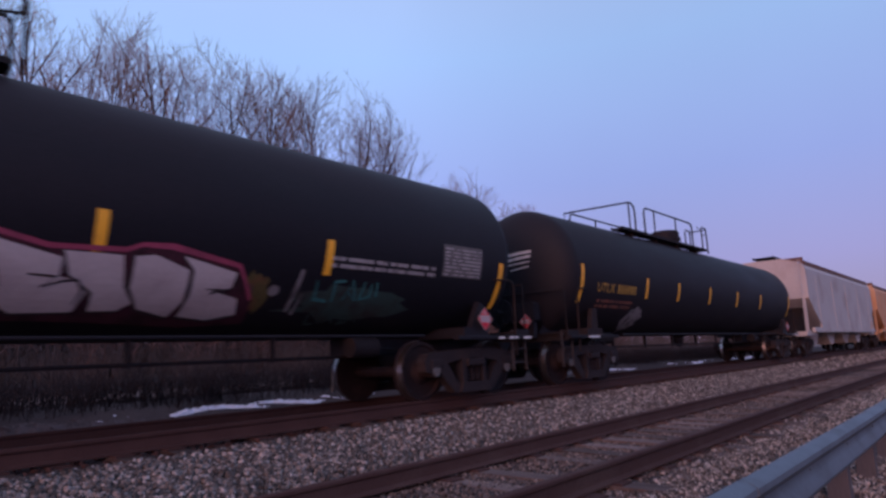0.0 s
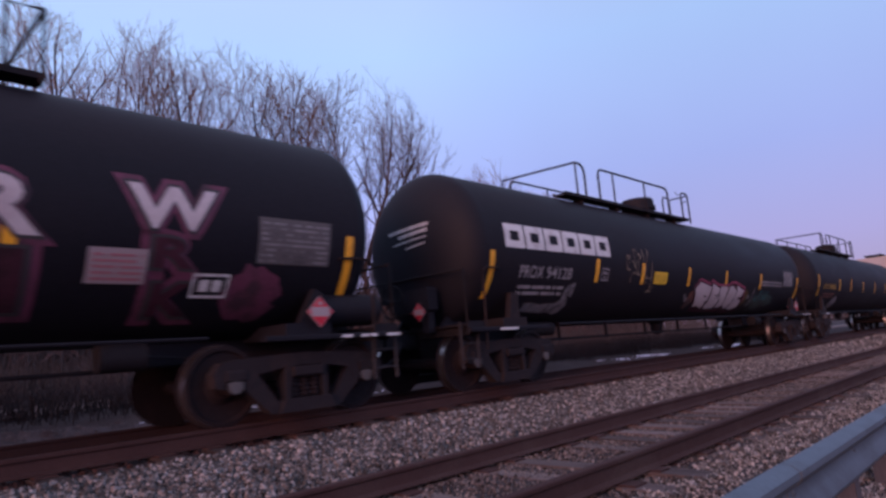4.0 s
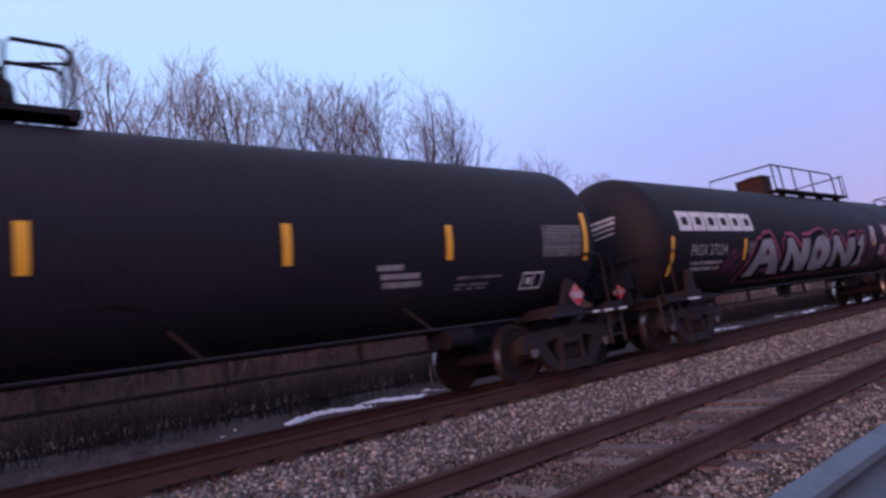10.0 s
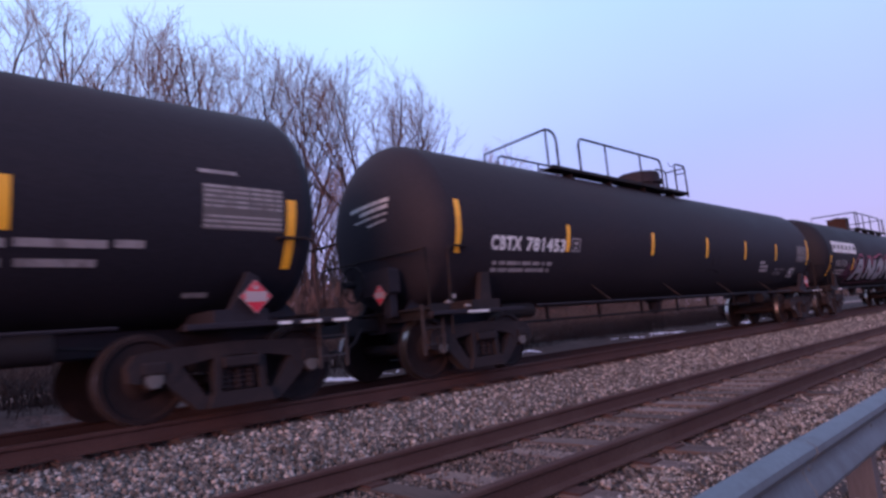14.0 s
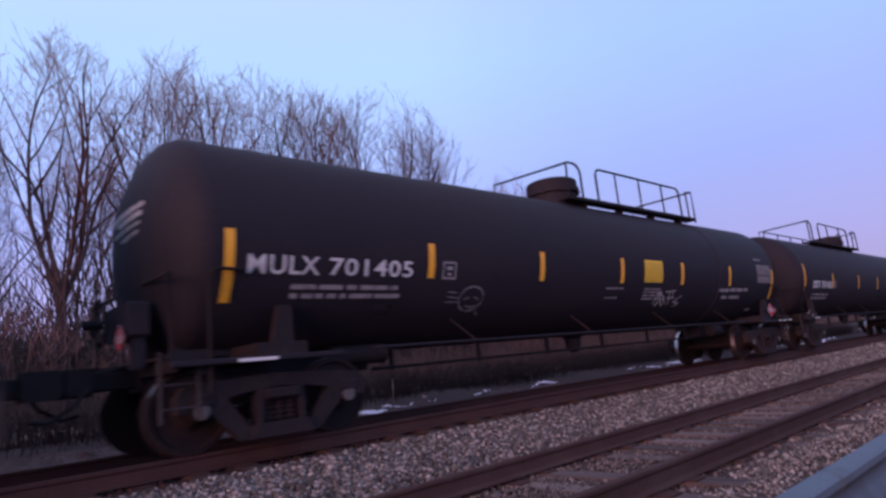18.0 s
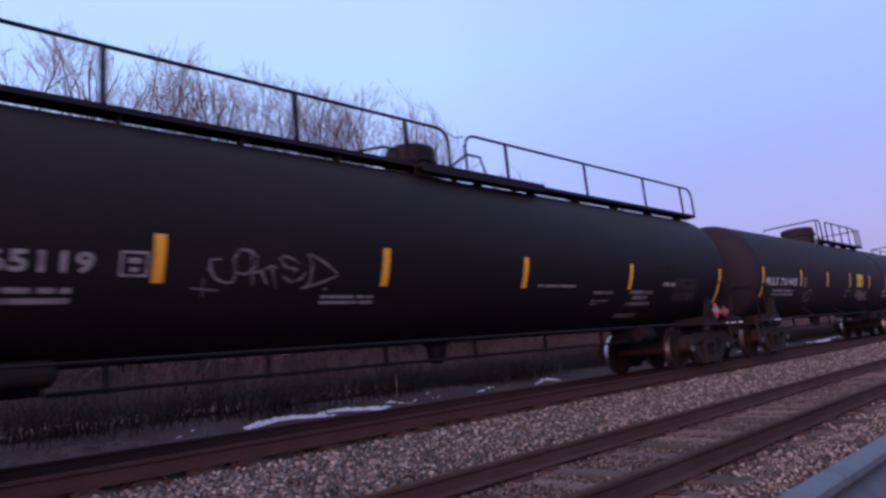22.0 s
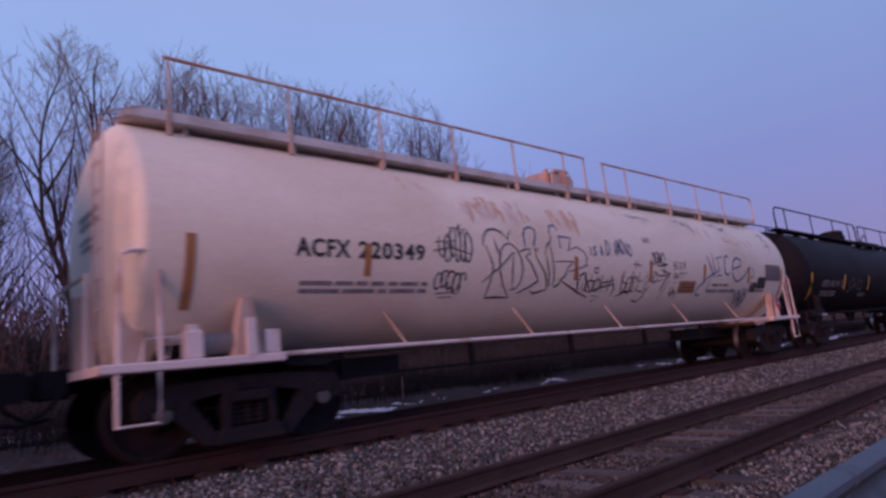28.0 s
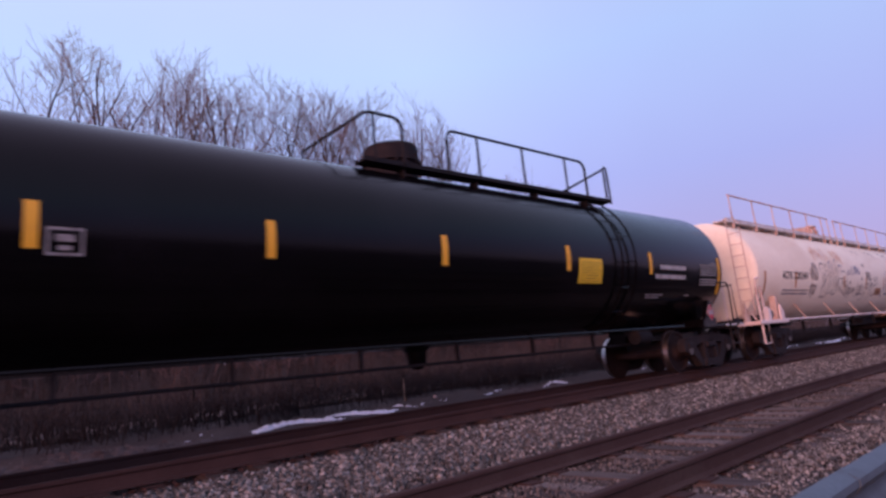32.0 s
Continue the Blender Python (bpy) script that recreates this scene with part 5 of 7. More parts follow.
def stripes(car, xs, mid_top, mid_len, end_top, end_len):
    for i, x in enumerate(xs):
        end = i in (0, len(xs) - 1)
        t, n = (end_top, end_len) if end else (mid_top, mid_len)
        w = 0.055
        paint("reflective_stripe", flat([rect(x - w, x + w, t - n, t)]), YELLOW, car, "yellow reflective stripe", lift=0.007)


def head_print(car, x, radius, depth, y0, y1, z0, rows, material):
    """Rows of worn stencilled bars on the curved rear head."""
    rnd = random.Random(int(z0 * 100))
    g = Geo()
    for r in range(rows):
        a, b = y0 + 0.02 * r, y1 - (0, 0.30, 0.12, 0.40)[r] - rnd.uniform(0.0, 0.1)
        z = z0 + 0.095 * (rows - 1 - r)
        n = 8
        ring = []
        for i in range(n + 1):
            rise = 0.05 * (1 - i / n)
            for zz in (z + rise, z + rise + (0.055 if r < 2 else 0.028)):
                y = a + (b - a) * i / n
                k = 1 - (y * y + (zz - TZ) ** 2) / radius ** 2
                ring.append((x - depth * math.sqrt(max(k, 0)) - 0.006, y, zz))
        g.add(ring, [(2 * i, 2 * i + 1, 2 * i + 3, 2 * i + 2) for i in range(n)])
    return part("head_stencil", g, material, car, "rows of faded stencilled data")


def tank_car(name, x, length, label, paint_mat, top, stripe_ends, end_top, end_len, mid_top, mid_len=0.45, seams=(), mids=(-4.69, -2.89, -0.61, 1.67, 4.28)):
    car = start_car(name, x, label, "tank car", length)
    half = (stripe_ends[1] - stripe_ends[0]) / 2 + 0.12
    mid = (stripe_ends[0] + stripe_ends[1]) / 2
    part("tank", tank_geo(half, seams=seams), paint_mat, car, at=pose(mid, 0, 0))
    under_frame(car, length, 1.9, paint_mat, paint_mat, 2.6)
    top_works(car, top, paint_mat, paint_mat is BLACK)
    stripes(car, (stripe_ends[0], *mids, stripe_ends[1]), mid_top, mid_len, end_top, end_len)
    e = length / 2
    placard(car, stripe_ends[1] - (0.66 if paint_mat is GLOSS else 0.45), -1.27, 1.18)
    placard(car, -e + 0.465, -0.50, 1.22, -90, 0.8)
    head_print(car, mid - half, TR, 0.55, -0.55, 0.42, 2.25 if top == "rear" else 2.02 if top == "full" else 2.30, 4, DIMPANEL if top == "full" else FADEDSTEN)
    return car


def maker_mark(car, x0, x1, z0, z1, n):
    """A maker's mark as a row of plain open blocks, not lettered."""
    w, t = (x1 - x0) / n, 0.135
    for k in range(n):
        a, b = x0 + k * w, x0 + (k + 0.93) * w
        paint("mark_block", flat([rect(a, a + t, z0, z1), rect(a + t, b - t, z1 - t * 0.85, z1), rect(b - t, b, z0, z1), rect(a + t, b - t, z0, z0 + t * 0.85)]), STENCIL, car, "white open block of a maker's mark")


# --- the two maker-marked tank cars with spray-painted sides
def make_sprayed_pair():
    car = tank_car("tank_car", 47.24, 18.19, "black tank car with a bubble-letter mural low on its side", BLACK, "rear", (-7.75, 7.75), 2.09, 0.71, 2.10, 0.42)
    maker_mark(car, -7.44, -4.20, 2.16, 2.55, 6)
    number_paint(car, "PROX", "94128", -7.03, -5.53, 1.70, 1.90, 0.012, GREYSTEN, "white stencilled car number")
    paint("small_print", flat(bars(-7.0, -5.68, 1.44, 1.63, 2, 3)), GREYSTEN, car)
    square_mark(car, -4.54, -4.28, 1.71, 1.94)
    strokes(car, (((-3.63, 2.18), (-3.57, 2.22), (-3.45, 2.22), (-3.51, 2.16), (-3.61, 2.17)),
                  ((-3.61, 2.14), (-3.61, 2.03), (-3.55, 1.95), (-3.44, 1.95)),
                  ((-3.54, 2.06), (-3.47, 2.12)),
                  ((-3.36, 2.33), (-3.24, 2.37), (-3.2, 2.3)),
                  ((-3.38, 2.14), (-3.28, 2.04), (-3.19, 1.93), (-3.03, 1.84)),
                  ((-3.25, 2.04), (-3.31, 2.29)),
                  ((-3.19, 2.23), (-3.1, 2.29), (-3.04, 2.22), (-3.06, 2.15)),
                  ((-3.16, 2.16), (-3.13, 2.03), (-3.09, 1.87)),
                  ((-3.39, 1.7), (-3.42, 1.79), (-3.37, 1.88), (-3.24, 1.9), (-3.03, 1.85)),
                  ((-2.96, 2.38), (-2.91, 2.24), (-2.88, 2.12)),
                  ((-2.77, 2.4), (-2.68, 2.38), (-2.76, 2.2), (-2.82, 2.03), (-2.8, 1.87), (-2.72, 1.8), (-2.57, 1.81)),
                  ((-2.51, 2.15), (-2.53, 1.93), (-2.51, 1.72), (-2.51, 1.58)),
                  ((-2.61, 1.52), (-2.52, 1.56), (-2.38, 1.54), (-2.37, 1.68)),
                  ((-2.83, 1.8), (-2.7, 1.7))), 0.032, CHALK, "faded handwritten tag")
    paint("tag", flat([[(-6.62, 1.32), (-6.37, 1.32), (-6.14, 1.29), (-5.95, 1.31), (-5.73, 1.31), (-5.6, 1.37), (-5.61, 1.5), (-5.57, 1.6), (-5.34, 1.66), (-5.32, 1.41), (-5.48, 1.44), (-5.39, 1.37), (-5.35, 1.27), (-5.4, 1.17), (-5.52, 1.13), (-5.76, 1.17), (-6.05, 1.16), (-6.6, 1.19)]]), TAG, car, "grey sprayed arrow")
    notice(car, -2.37, -1.76, 1.70, 1.945, SIGNYEL, "yellow notice with lines of small print", 4)
    paint("mural_mist", flat([blob(-0.18, 1.40, 0.17, 0.22, 2, rough=0.6)]), SPRAY_RUST, car, "orange spray mist", lift=0.005)
    paint("mural_mist", flat([blob(3.36, 1.42, 0.22, 0.22, 3, rough=0.6)]), SPRAY_OLIVE, car, "olive and orange spray mist", lift=0.005)
    paint("mural_mist", flat([blob(3.26, 1.38, 0.12, 0.16, 8, rough=0.6)]), SPRAY_RUST, car, lift=0.0055)
    paint("mural_dot", flat([blob(3.62, 1.47, 0.07, 0.06, 9)]), TAG, car, lift=0.008)
    edge = [(-0.21, 1.66), (0.06, 1.86), (0.7, 1.76), (0.76, 1.85), (1.27, 1.74), (1.92, 1.76), (2.06, 1.82), (2.35, 1.83), (3.12, 1.70), (3.36, 1.36), (3.42, 1.14), (2.72, 1.09), (1.71, 1.14), (0.85, 1.15), (0.25, 1.17)]
    paint("mural_back", flat([edge]), SPRAY_DROP, car, "plum drop edge of the mural", lift=0.007)
    paint("mural_outline", flat(ribbon(edge[:10], 0.05)), SPRAY_PINK, car, "plum outline of the mural", lift=0.009)
    paint("mural_outline", flat(ribbon(edge[9:] + edge[:1], 0.05)), SPRAY_DROP, car, "dull plum lower edge of the mural", lift=0.009)
    faces = ([(-0.13, 1.64), (0.09, 1.79), (0.81, 1.69), (0.90, 1.37), (0.77, 1.35), (0.90, 1.25), (0.78, 1.2), (0.48, 1.26), (0.3, 1.22)],
             [(0.85, 1.77), (1.40, 1.65), (1.40, 1.49), (1.55, 1.47), (1.66, 1.37), (1.60, 1.2), (1.11, 1.18), (0.95, 1.26), (0.97, 1.4)],
             [(1.40, 1.71), (1.90, 1.71), (1.97, 1.43), (2.10, 1.29), (1.99, 1.22), (1.73, 1.21), (1.71, 1.37), (1.48, 1.51)],
             [(2.01, 1.71), (2.2, 1.74), (2.57, 1.62), (2.60, 1.32), (2.51, 1.17), (2.17, 1.24), (2.03, 1.43)],
             [(2.48, 1.75), (3.1, 1.63), (3.08, 1.47), (2.86, 1.44), (3.2, 1.37), (3.27, 1.21), (2.96, 1.15), (2.61, 1.18), (2.65, 1.38), (2.62, 1.62)])
    for poly in faces:
        mx, mz = sum(p[0] for p in poly) / len(poly), sum(p[1] for p in poly) / len(poly)
        paint("mural_edge", flat([[(mx + (a - mx) * 1.05 - 0.015, mz + (c - mz) * 1.06 - 0.01) for a, c in poly]]), SPRAY_DARK, car, lift=0.011)
        paint("mural_fill", flat([poly]), SPRAY_WHITE, car, "pale angular bubble letter", lift=0.014)
    paint("mural_cut", flat([rect(0.545, 0.66, 1.45, 1.49)]), SPRAY_DARK, car, lift=0.018)
    paint("mural_cut", flat(ribbon([(1.16, 1.5), (1.38, 1.49), (1.28, 1.40), (1.45, 1.46), (1.56, 1.47), (1.62, 1.38), (1.58, 1.26)], 0.022)), SPRAY_DARK, car, lift=0.018)
    paint("mural_cut", flat(ribbon([(2.79, 1.45), (2.95, 1.46), (2.86, 1.41), (3.08, 1.47)], 0.02)), SPRAY_DARK, car, lift=0.018)
    paint("mural_dot", flat([blob(-0.57, 1.47, 0.055, 0.04, 4)]), TAG, car, lift=0.008)
    paint("mural_dot", flat([blob(-0.42, 1.40, 0.07, 0.05, 5)]), TAG, car, lift=0.008)
    paint("mural_mist", flat([blob(4.85, 1.36, 0.95, 0.20, 9, rough=0.6)]), SPRAY_TEAL, car, "dark teal spray mist", lift=0.0045)
    strokes(car, (((3.94, 1.72), (3.91, 1.48), (3.90, 1.25)), ((4.0, 1.22), (4.02, 1.45))), 0.075, TAG, "faded grey sprayed slash", 0.008)
    for word in (((4.18, 1.62), (4.22, 1.40), (4.42, 1.38)), ((4.46, 1.60), (4.50, 1.38)), ((4.44, 1.61), (4.62, 1.63)), ((4.66, 1.40), (4.74, 1.64), (4.86, 1.40), (4.70, 1.50)), ((4.94, 1.64), (4.92, 1.42), (5.08, 1.46), (5.06, 1.62)), ((5.14, 1.64), (5.20, 1.46))):
        strokes(car, (word,), 0.05, SPRAY_AQUA, "teal sprayed letters", 0.009)
    strokes(car, (((4.26, 1.24), (4.30, 1.12), (4.42, 1.12)), ((4.50, 1.24), (4.48, 1.12)), ((4.58, 1.12), (4.62, 1.25), (4.72, 1.13)), ((4.80, 1.25), (4.82, 1.13), (4.96, 1.15)), ((5.0, 1.25), (5.10, 1.14))), 0.04, SPRAY_TEAL, "dark teal sprayed letters", 0.010)
    paint("small_print", flat(bars(4.3, 6.2, 1.78, 1.95, 2, 14)), GREYSTEN, car)
    capacity_panel(car, 6.35, 7.25, 1.80, 2.27, 15, GREYSTEN)

    car = tank_car("tank_car", 29.05, 18.19, "black tank car with large silver and pink spray-painted letters", BLACK, "housing", (-7.75, 7.74), 2.09, 0.71, 2.03, mids=(-4.69, 4.28))
    maker_mark(car, -7.44, -4.20, 2.20, 2.60, 6)
    number_paint(car, "PROX", "37224", -7.03, -5.53, 1.71, 1.93, 0.012, GREYSTEN, "white stencilled car number")
    paint("small_print", flat(bars(-7.0, -5.68, 1.44, 1.65, 2, 5)), GREYSTEN, car)
    square_mark(car, -4.52, -4.27, 1.72, 1.95)
    for k, (cx, cz, rx, rz) in enumerate(((-5.55, 1.44, 0.48, 0.13), (-5.10, 1.56, 0.36, 0.22), (-5.28, 1.72, 0.20, 0.16), (-4.86, 1.44, 0.22, 0.16))):
        paint("mural_mist", flat([blob(cx, cz, rx, rz, 4 + k, n=44, rough=0.75)]), SPRAY_MIST, car, "faint plum spray mist", lift=0.004 + 0.0005 * k)
    for k, line in enumerate(([(-5.60, 1.36), (-5.42, 1.58), (-5.30, 1.38), (-5.12, 1.66), (-5.00, 1.40), (-4.82, 1.62)], [(-5.35, 1.70), (-5.20, 1.82), (-5.05, 1.62), (-4.88, 1.74)])):
        paint("tag", flat(ribbon(line, 0.045)), SPRAY_PLUM, car, "plum sprayed strokes", lift=0.008 + 0.001 * k)
    ridge = [(-4.71, 1.16), (-4.11, 2.03), (-3.89, 2.06), (-3.83, 2.16), (-3.38, 2.19), (-3.25, 2.06), (-2.68, 1.52), (-2.68, 2.01), (-2.56, 2.04), (-2.55, 2.14), (-2.07, 2.13), (-1.5, 1.79), (-1.47, 2.12),
             (-0.94, 2.15), (-0.55, 2.26), (-0.05, 2.28), (0.51, 1.93), (0.72, 2.22), (1.11, 2.23), (1.78, 1.77), (2.01, 2.17), (2.55, 2.21), (2.66, 1.95), (2.98, 2.22), (3.36, 2.20), (3.62, 1.20)]
    paint("mural_back", flat([ridge]), SPRAY_JET, car, "black drop edge of the sprayed letters", lift=0.006)
    paint("mural_outline", flat(ribbon(ridge, 0.075)), SPRAY_PINK, car, "pink outline of the sprayed letters", lift=0.010)
    paint("mural_outline", flat(ribbon([(3.62, 1.20), (1.21, 1.18), (-1.24, 1.17), (-3.13, 1.13), (-4.71, 1.16)], 0.035)), SPRAY_PLUM, car, "thin plum line under the letters", lift=0.010)
    for line in ([(-2.55, 2.02), (-2.62, 1.30), (-2.45, 1.22)], [(-1.40, 2.02), (-1.0, 2.09), (-0.90, 1.40)], [(0.62, 1.95), (0.62, 1.40)]):
        paint("mural_outline", flat(ribbon(line, 0.03)), SPRAY_PLUM, car, lift=0.011)
    silver = ([(-4.40, 1.24), (-3.83, 2.0), (-3.37, 2.03), (-2.53, 1.24), (-3.14, 1.25), (-3.30, 1.49), (-3.82, 1.47), (-3.92, 1.25)],
              [(-2.38, 1.3), (-2.44, 2.02), (-2.14, 2.05), (-1.52, 1.60), (-1.46, 2.01), (-0.98, 2.02), (-0.91, 1.26), (-1.48, 1.27), (-2.12, 1.70), (-2.06, 1.29)],
              [(-0.77, 1.41), (-0.79, 1.75), (-0.55, 2.02), (-0.06, 2.12), (0.34, 1.97), (0.52, 1.73), (0.51, 1.47), (0.38, 1.28), (-0.09, 1.23), (-0.5, 1.24)],
              [(0.76, 1.29), (0.7, 2.06), (1.05, 2.09), (1.81, 1.56), (1.92, 1.98), (2.48, 2.05), (2.59, 1.27), (2.07, 1.25), (1.06, 1.72), (1.19, 1.28)],
              [(2.70, 1.80), (3.06, 2.11), (3.25, 2.11), (3.32, 1.42), (3.50, 1.38), (3.50, 1.26), (2.87, 1.24), (2.90, 1.36), (3.02, 1.40), (3.02, 1.78)])
    for i, poly in enumerate(silver):
        paint("mural_fill", flat([poly]), SPRAY_GREY, car, "silver sprayed letter", lift=0.014)
    paint("mural_cut", flat([[(-3.55, 1.84), (-3.66, 1.65), (-3.38, 1.66)]]), SPRAY_JET, car, lift=0.018)
    paint("mural_cut", flat([[(-0.40, 1.54), (-0.42, 1.68), (-0.27, 1.78), (-0.10, 1.66), (-0.09, 1.52), (-0.23, 1.46)]]), SPRAY_JET, car, lift=0.018)
    paint("mural_dot", flat(ring_path(-0.25, 1.62, 0.10, 0.11, 0.03)), SPRAY_PINK, car, lift=0.020)
    paint("mural_dot", flat([[(-3.60, 1.68), (-3.62, 1.64), (-3.40, 1.65), (-3.42, 1.69)]]), SPRAY_PINK, car, lift=0.021)
    paint("mural_outline", flat(ribbon([(-3.72, 1.13), (-3.62, 1.33), (-3.30, 1.36), (-3.24, 1.22)], 0.06)), SPRAY_PLUM, car, lift=0.012)
    for body, a, b, z0, z1 in (("R", 3.95, 4.50, 1.86, 2.36), ("W", 5.18, 6.05, 2.0, 2.42), ("R", 5.45, 5.85, 1.64, 1.92), ("K", 5.5, 5.9, 1.2, 1.5), ("I", 4.1, 4.4, 1.25, 1.75)):
        paint("mural_outline", text_bm(body, a - 0.13, b + 0.13, z0 - 0.08, z1 + 0.08, 0.10), SPRAY_PLUM, car, "plum outline of a sprayed letter", lift=0.006)
        paint("mural_edge", text_bm(body, a - 0.05, b + 0.05, z0 - 0.03, z1 + 0.03, 0.05), INK, car, lift=0.011)
        paint("mural_fill", text_bm(body, a, b, z0, z1, 0.03), SPRAY_WHITE if z0 > 1.8 else SPRAY_DROP, car, "pale sprayed letter" if z0 > 1.8 else "plum sprayed letter", lift=0.016)
    paint("mural_mist", flat([blob(6.58, 1.40, 0.36, 0.28, 44, rough=0.4)]), SPRAY_PLUM, car, lift=0.005)
    paint("notice", flat([rect(4.88, 5.40, 1.49, 1.80)]), PINKWHITE, car, "white notice with red lines", lift=0.018)
    paint("notice_print", flat(bars(4.92, 5.36, 1.52, 1.78, 5, 6, 0.55)), PINKPRINT, car, lift=0.022)
    paint("inspection_box", flat(frame_box(5.87, 6.27, 1.37, 1.60, 0.025) + [rect(5.95, 6.05, 1.43, 1.54), rect(6.09, 6.19, 1.43, 1.54)]), STENCIL, car, lift=0.012)
    capacity_panel(car, 6.53, 7.46, 1.72, 2.22, 16, TAG)
    part("air_tank", Geo().lathe([(-0.5, 0.06), (-0.45, 0.20), (0.45, 0.20), (0.5, 0.06)], "x", 20, at=(7.85, -0.95, 1.22)), BLACK, car)


def make_charcoal_car():
    car = tank_car("tank_car", 10.67, 18.57, "long charcoal tank car with white stencilled lettering", CHARCOAL, "rear", (-7.96, 7.95), 2.49, 0.76, 2.26, mids=(-5.27, -2.26, 0.38, 2.75, 5.05))
    number_paint(car, "CBTX", "781453", -7.25, -5.34, 1.79, 2.01, 0.045, STENCIL, "white stencilled car number")
    paint("small_print", flat(bars(-7.14, -5.63, 1.48, 1.68, 2, 21)), GREYSTEN, car)
    for path, w in (([(0.70, 1.88), (0.78, 1.74), (0.87, 1.62)], 0.05), ([(1.14, 1.87), (1.10, 1.74), (1.13, 1.62)], 0.04), ([(0.54, 1.51), (0.94, 1.55), (1.20, 1.50), (1.47, 1.47)], 0.035), ([(2.75, 1.88), (2.74, 1.77)], 0.03)):
        paint("scuff", flat(ribbon(path, w)), SCUFF, car, "pale chalky scuff")
    square_mark(car, -5.16, -4.89, 1.81, 2.04)
    part("valve_handle", Geo().box(-8.32, -8.20, -1.31, -1.28, 1.02, 1.05).box(-8.18, -8.14, -1.31, -1.28, 1.08, 1.14).box(-7.96, -7.86, -1.31, -1.28, 0.96, 0.99), OLDGALV, car, "dull steel valve handle")
    words(car, ((3.92, 4.31, 1.70, 1.785), (3.98, 4.58, 1.60, 1.68), (4.02, 4.62, 1.50, 1.585)))
    words(car, ((5.23, 6.07, 1.555, 1.60), (5.21, 5.42, 1.475, 1.505), (5.46, 5.83, 1.475, 1.505), (5.21, 5.34, 1.425, 1.455), (5.44, 5.56, 1.425, 1.455), (5.62, 5.80, 1.425, 1.455)), TAG)
    paint("inspection_box", flat(frame_box(6.52, 6.98, 1.37, 1.60, 0.026) + [rect(6.62, 6.72, 1.44, 1.53), rect(6.76, 6.79, 1.41, 1.56)]), STENCIL, car)
    data_panel(car, 6.90, 7.84, 1.80, 2.28, TAG)


def make_brown_black_car():
    car = tank_car("tank_car", -7.41, 17.58, "black tank car with a square yellow notice and chalked tags", CHARCOAL, "front", (-7.50, 7.46), 2.24, 0.74, 2.24, seams=(4.3,), mids=(-4.71, -2.34, 0.04, 2.41, 4.8))
    number_paint(car, "MULX", "701405", -7.30, -5.03, 1.79, 1.99, 0.014, STENCIL, "white stencilled car number")
    paint("small_print", flat(bars(-6.76, -5.19, 1.54, 1.73, 2, 31)), GREYSTEN, car)
    square_mark(car, -4.50, -4.25, 1.78, 2.01)
    ring = [(-3.85 + 0.24 * math.cos(a), 1.53 + 0.16 * math.sin(a)) for a in np.linspace(0, 2 * math.pi, 25)]
    paint("tag", flat(ribbon(ring, 0.026)), TAG, car, "round chalked drawing")
    strokes(car, (((-4.01, 1.52), (-3.93, 1.55), (-3.89, 1.52)),
                  ((-3.82, 1.55), (-3.75, 1.54), (-3.68, 1.51)),
                  ((-3.94, 1.44), (-3.82, 1.42), (-3.71, 1.44)),
                  ((-4.36, 1.56), (-4.11, 1.54)),
                  ((-4.35, 1.49), (-4.11, 1.49)),
                  ((-4.35, 1.62), (-4.17, 1.61)),
                  ((-3.69, 1.38), (-3.61, 1.31))), 0.024, TAG, "chalked strokes")
    paint("small_print", flat(bars(-5.58, -5.24, 1.35, 1.49, 2, 33)), SCUFF, car)
    notice(car, 0.85, 1.55, 1.82, 2.24, SIGNYEL, "square yellow notice with lines of small print", 34)
    paint("small_print", flat(bars(0.90, 1.62, 1.50, 1.73, 4, 35)), GREYSTEN, car)
    strokes(car, (((1.42, 1.4), (1.47, 1.6), (1.57, 1.63), (1.76, 1.51), (1.5, 1.4)),
                  ((1.64, 1.6), (1.92, 1.41)),
                  ((1.77, 1.64), (2.2, 1.67)),
                  ((1.94, 1.65), (2.04, 1.41)),
                  ((1.89, 1.52), (2.21, 1.54)),
                  ((2.09, 1.64), (2.13, 1.52)),
                  ((2.36, 1.51), (2.21, 1.46), (2.49, 1.42), (2.29, 1.37)),
                  ((2.5, 1.57), (2.27, 1.46)),
                  ((1.58, 1.38), (1.55, 1.57), (1.81, 1.38), (1.75, 1.57))), 0.042, FADEDSTEN, "white handwritten tag")
    words(car, ((4.23, 4.83, 1.645, 1.735), (4.89, 5.61, 1.655, 1.745), (5.67, 5.93, 1.665, 1.755), (4.52, 4.81, 1.49, 1.58), (4.91, 5.53, 1.495, 1.58), (6.39, 6.66, 1.22, 1.28), (6.43, 6.84, 2.45, 2.50)))
    words(car, ((-0.44, 0.14, 1.68, 1.71), (-0.42, 0.0, 1.52, 1.545)))
    data_panel(car, 6.46, 7.36, 1.88, 2.34, GREYSTEN)


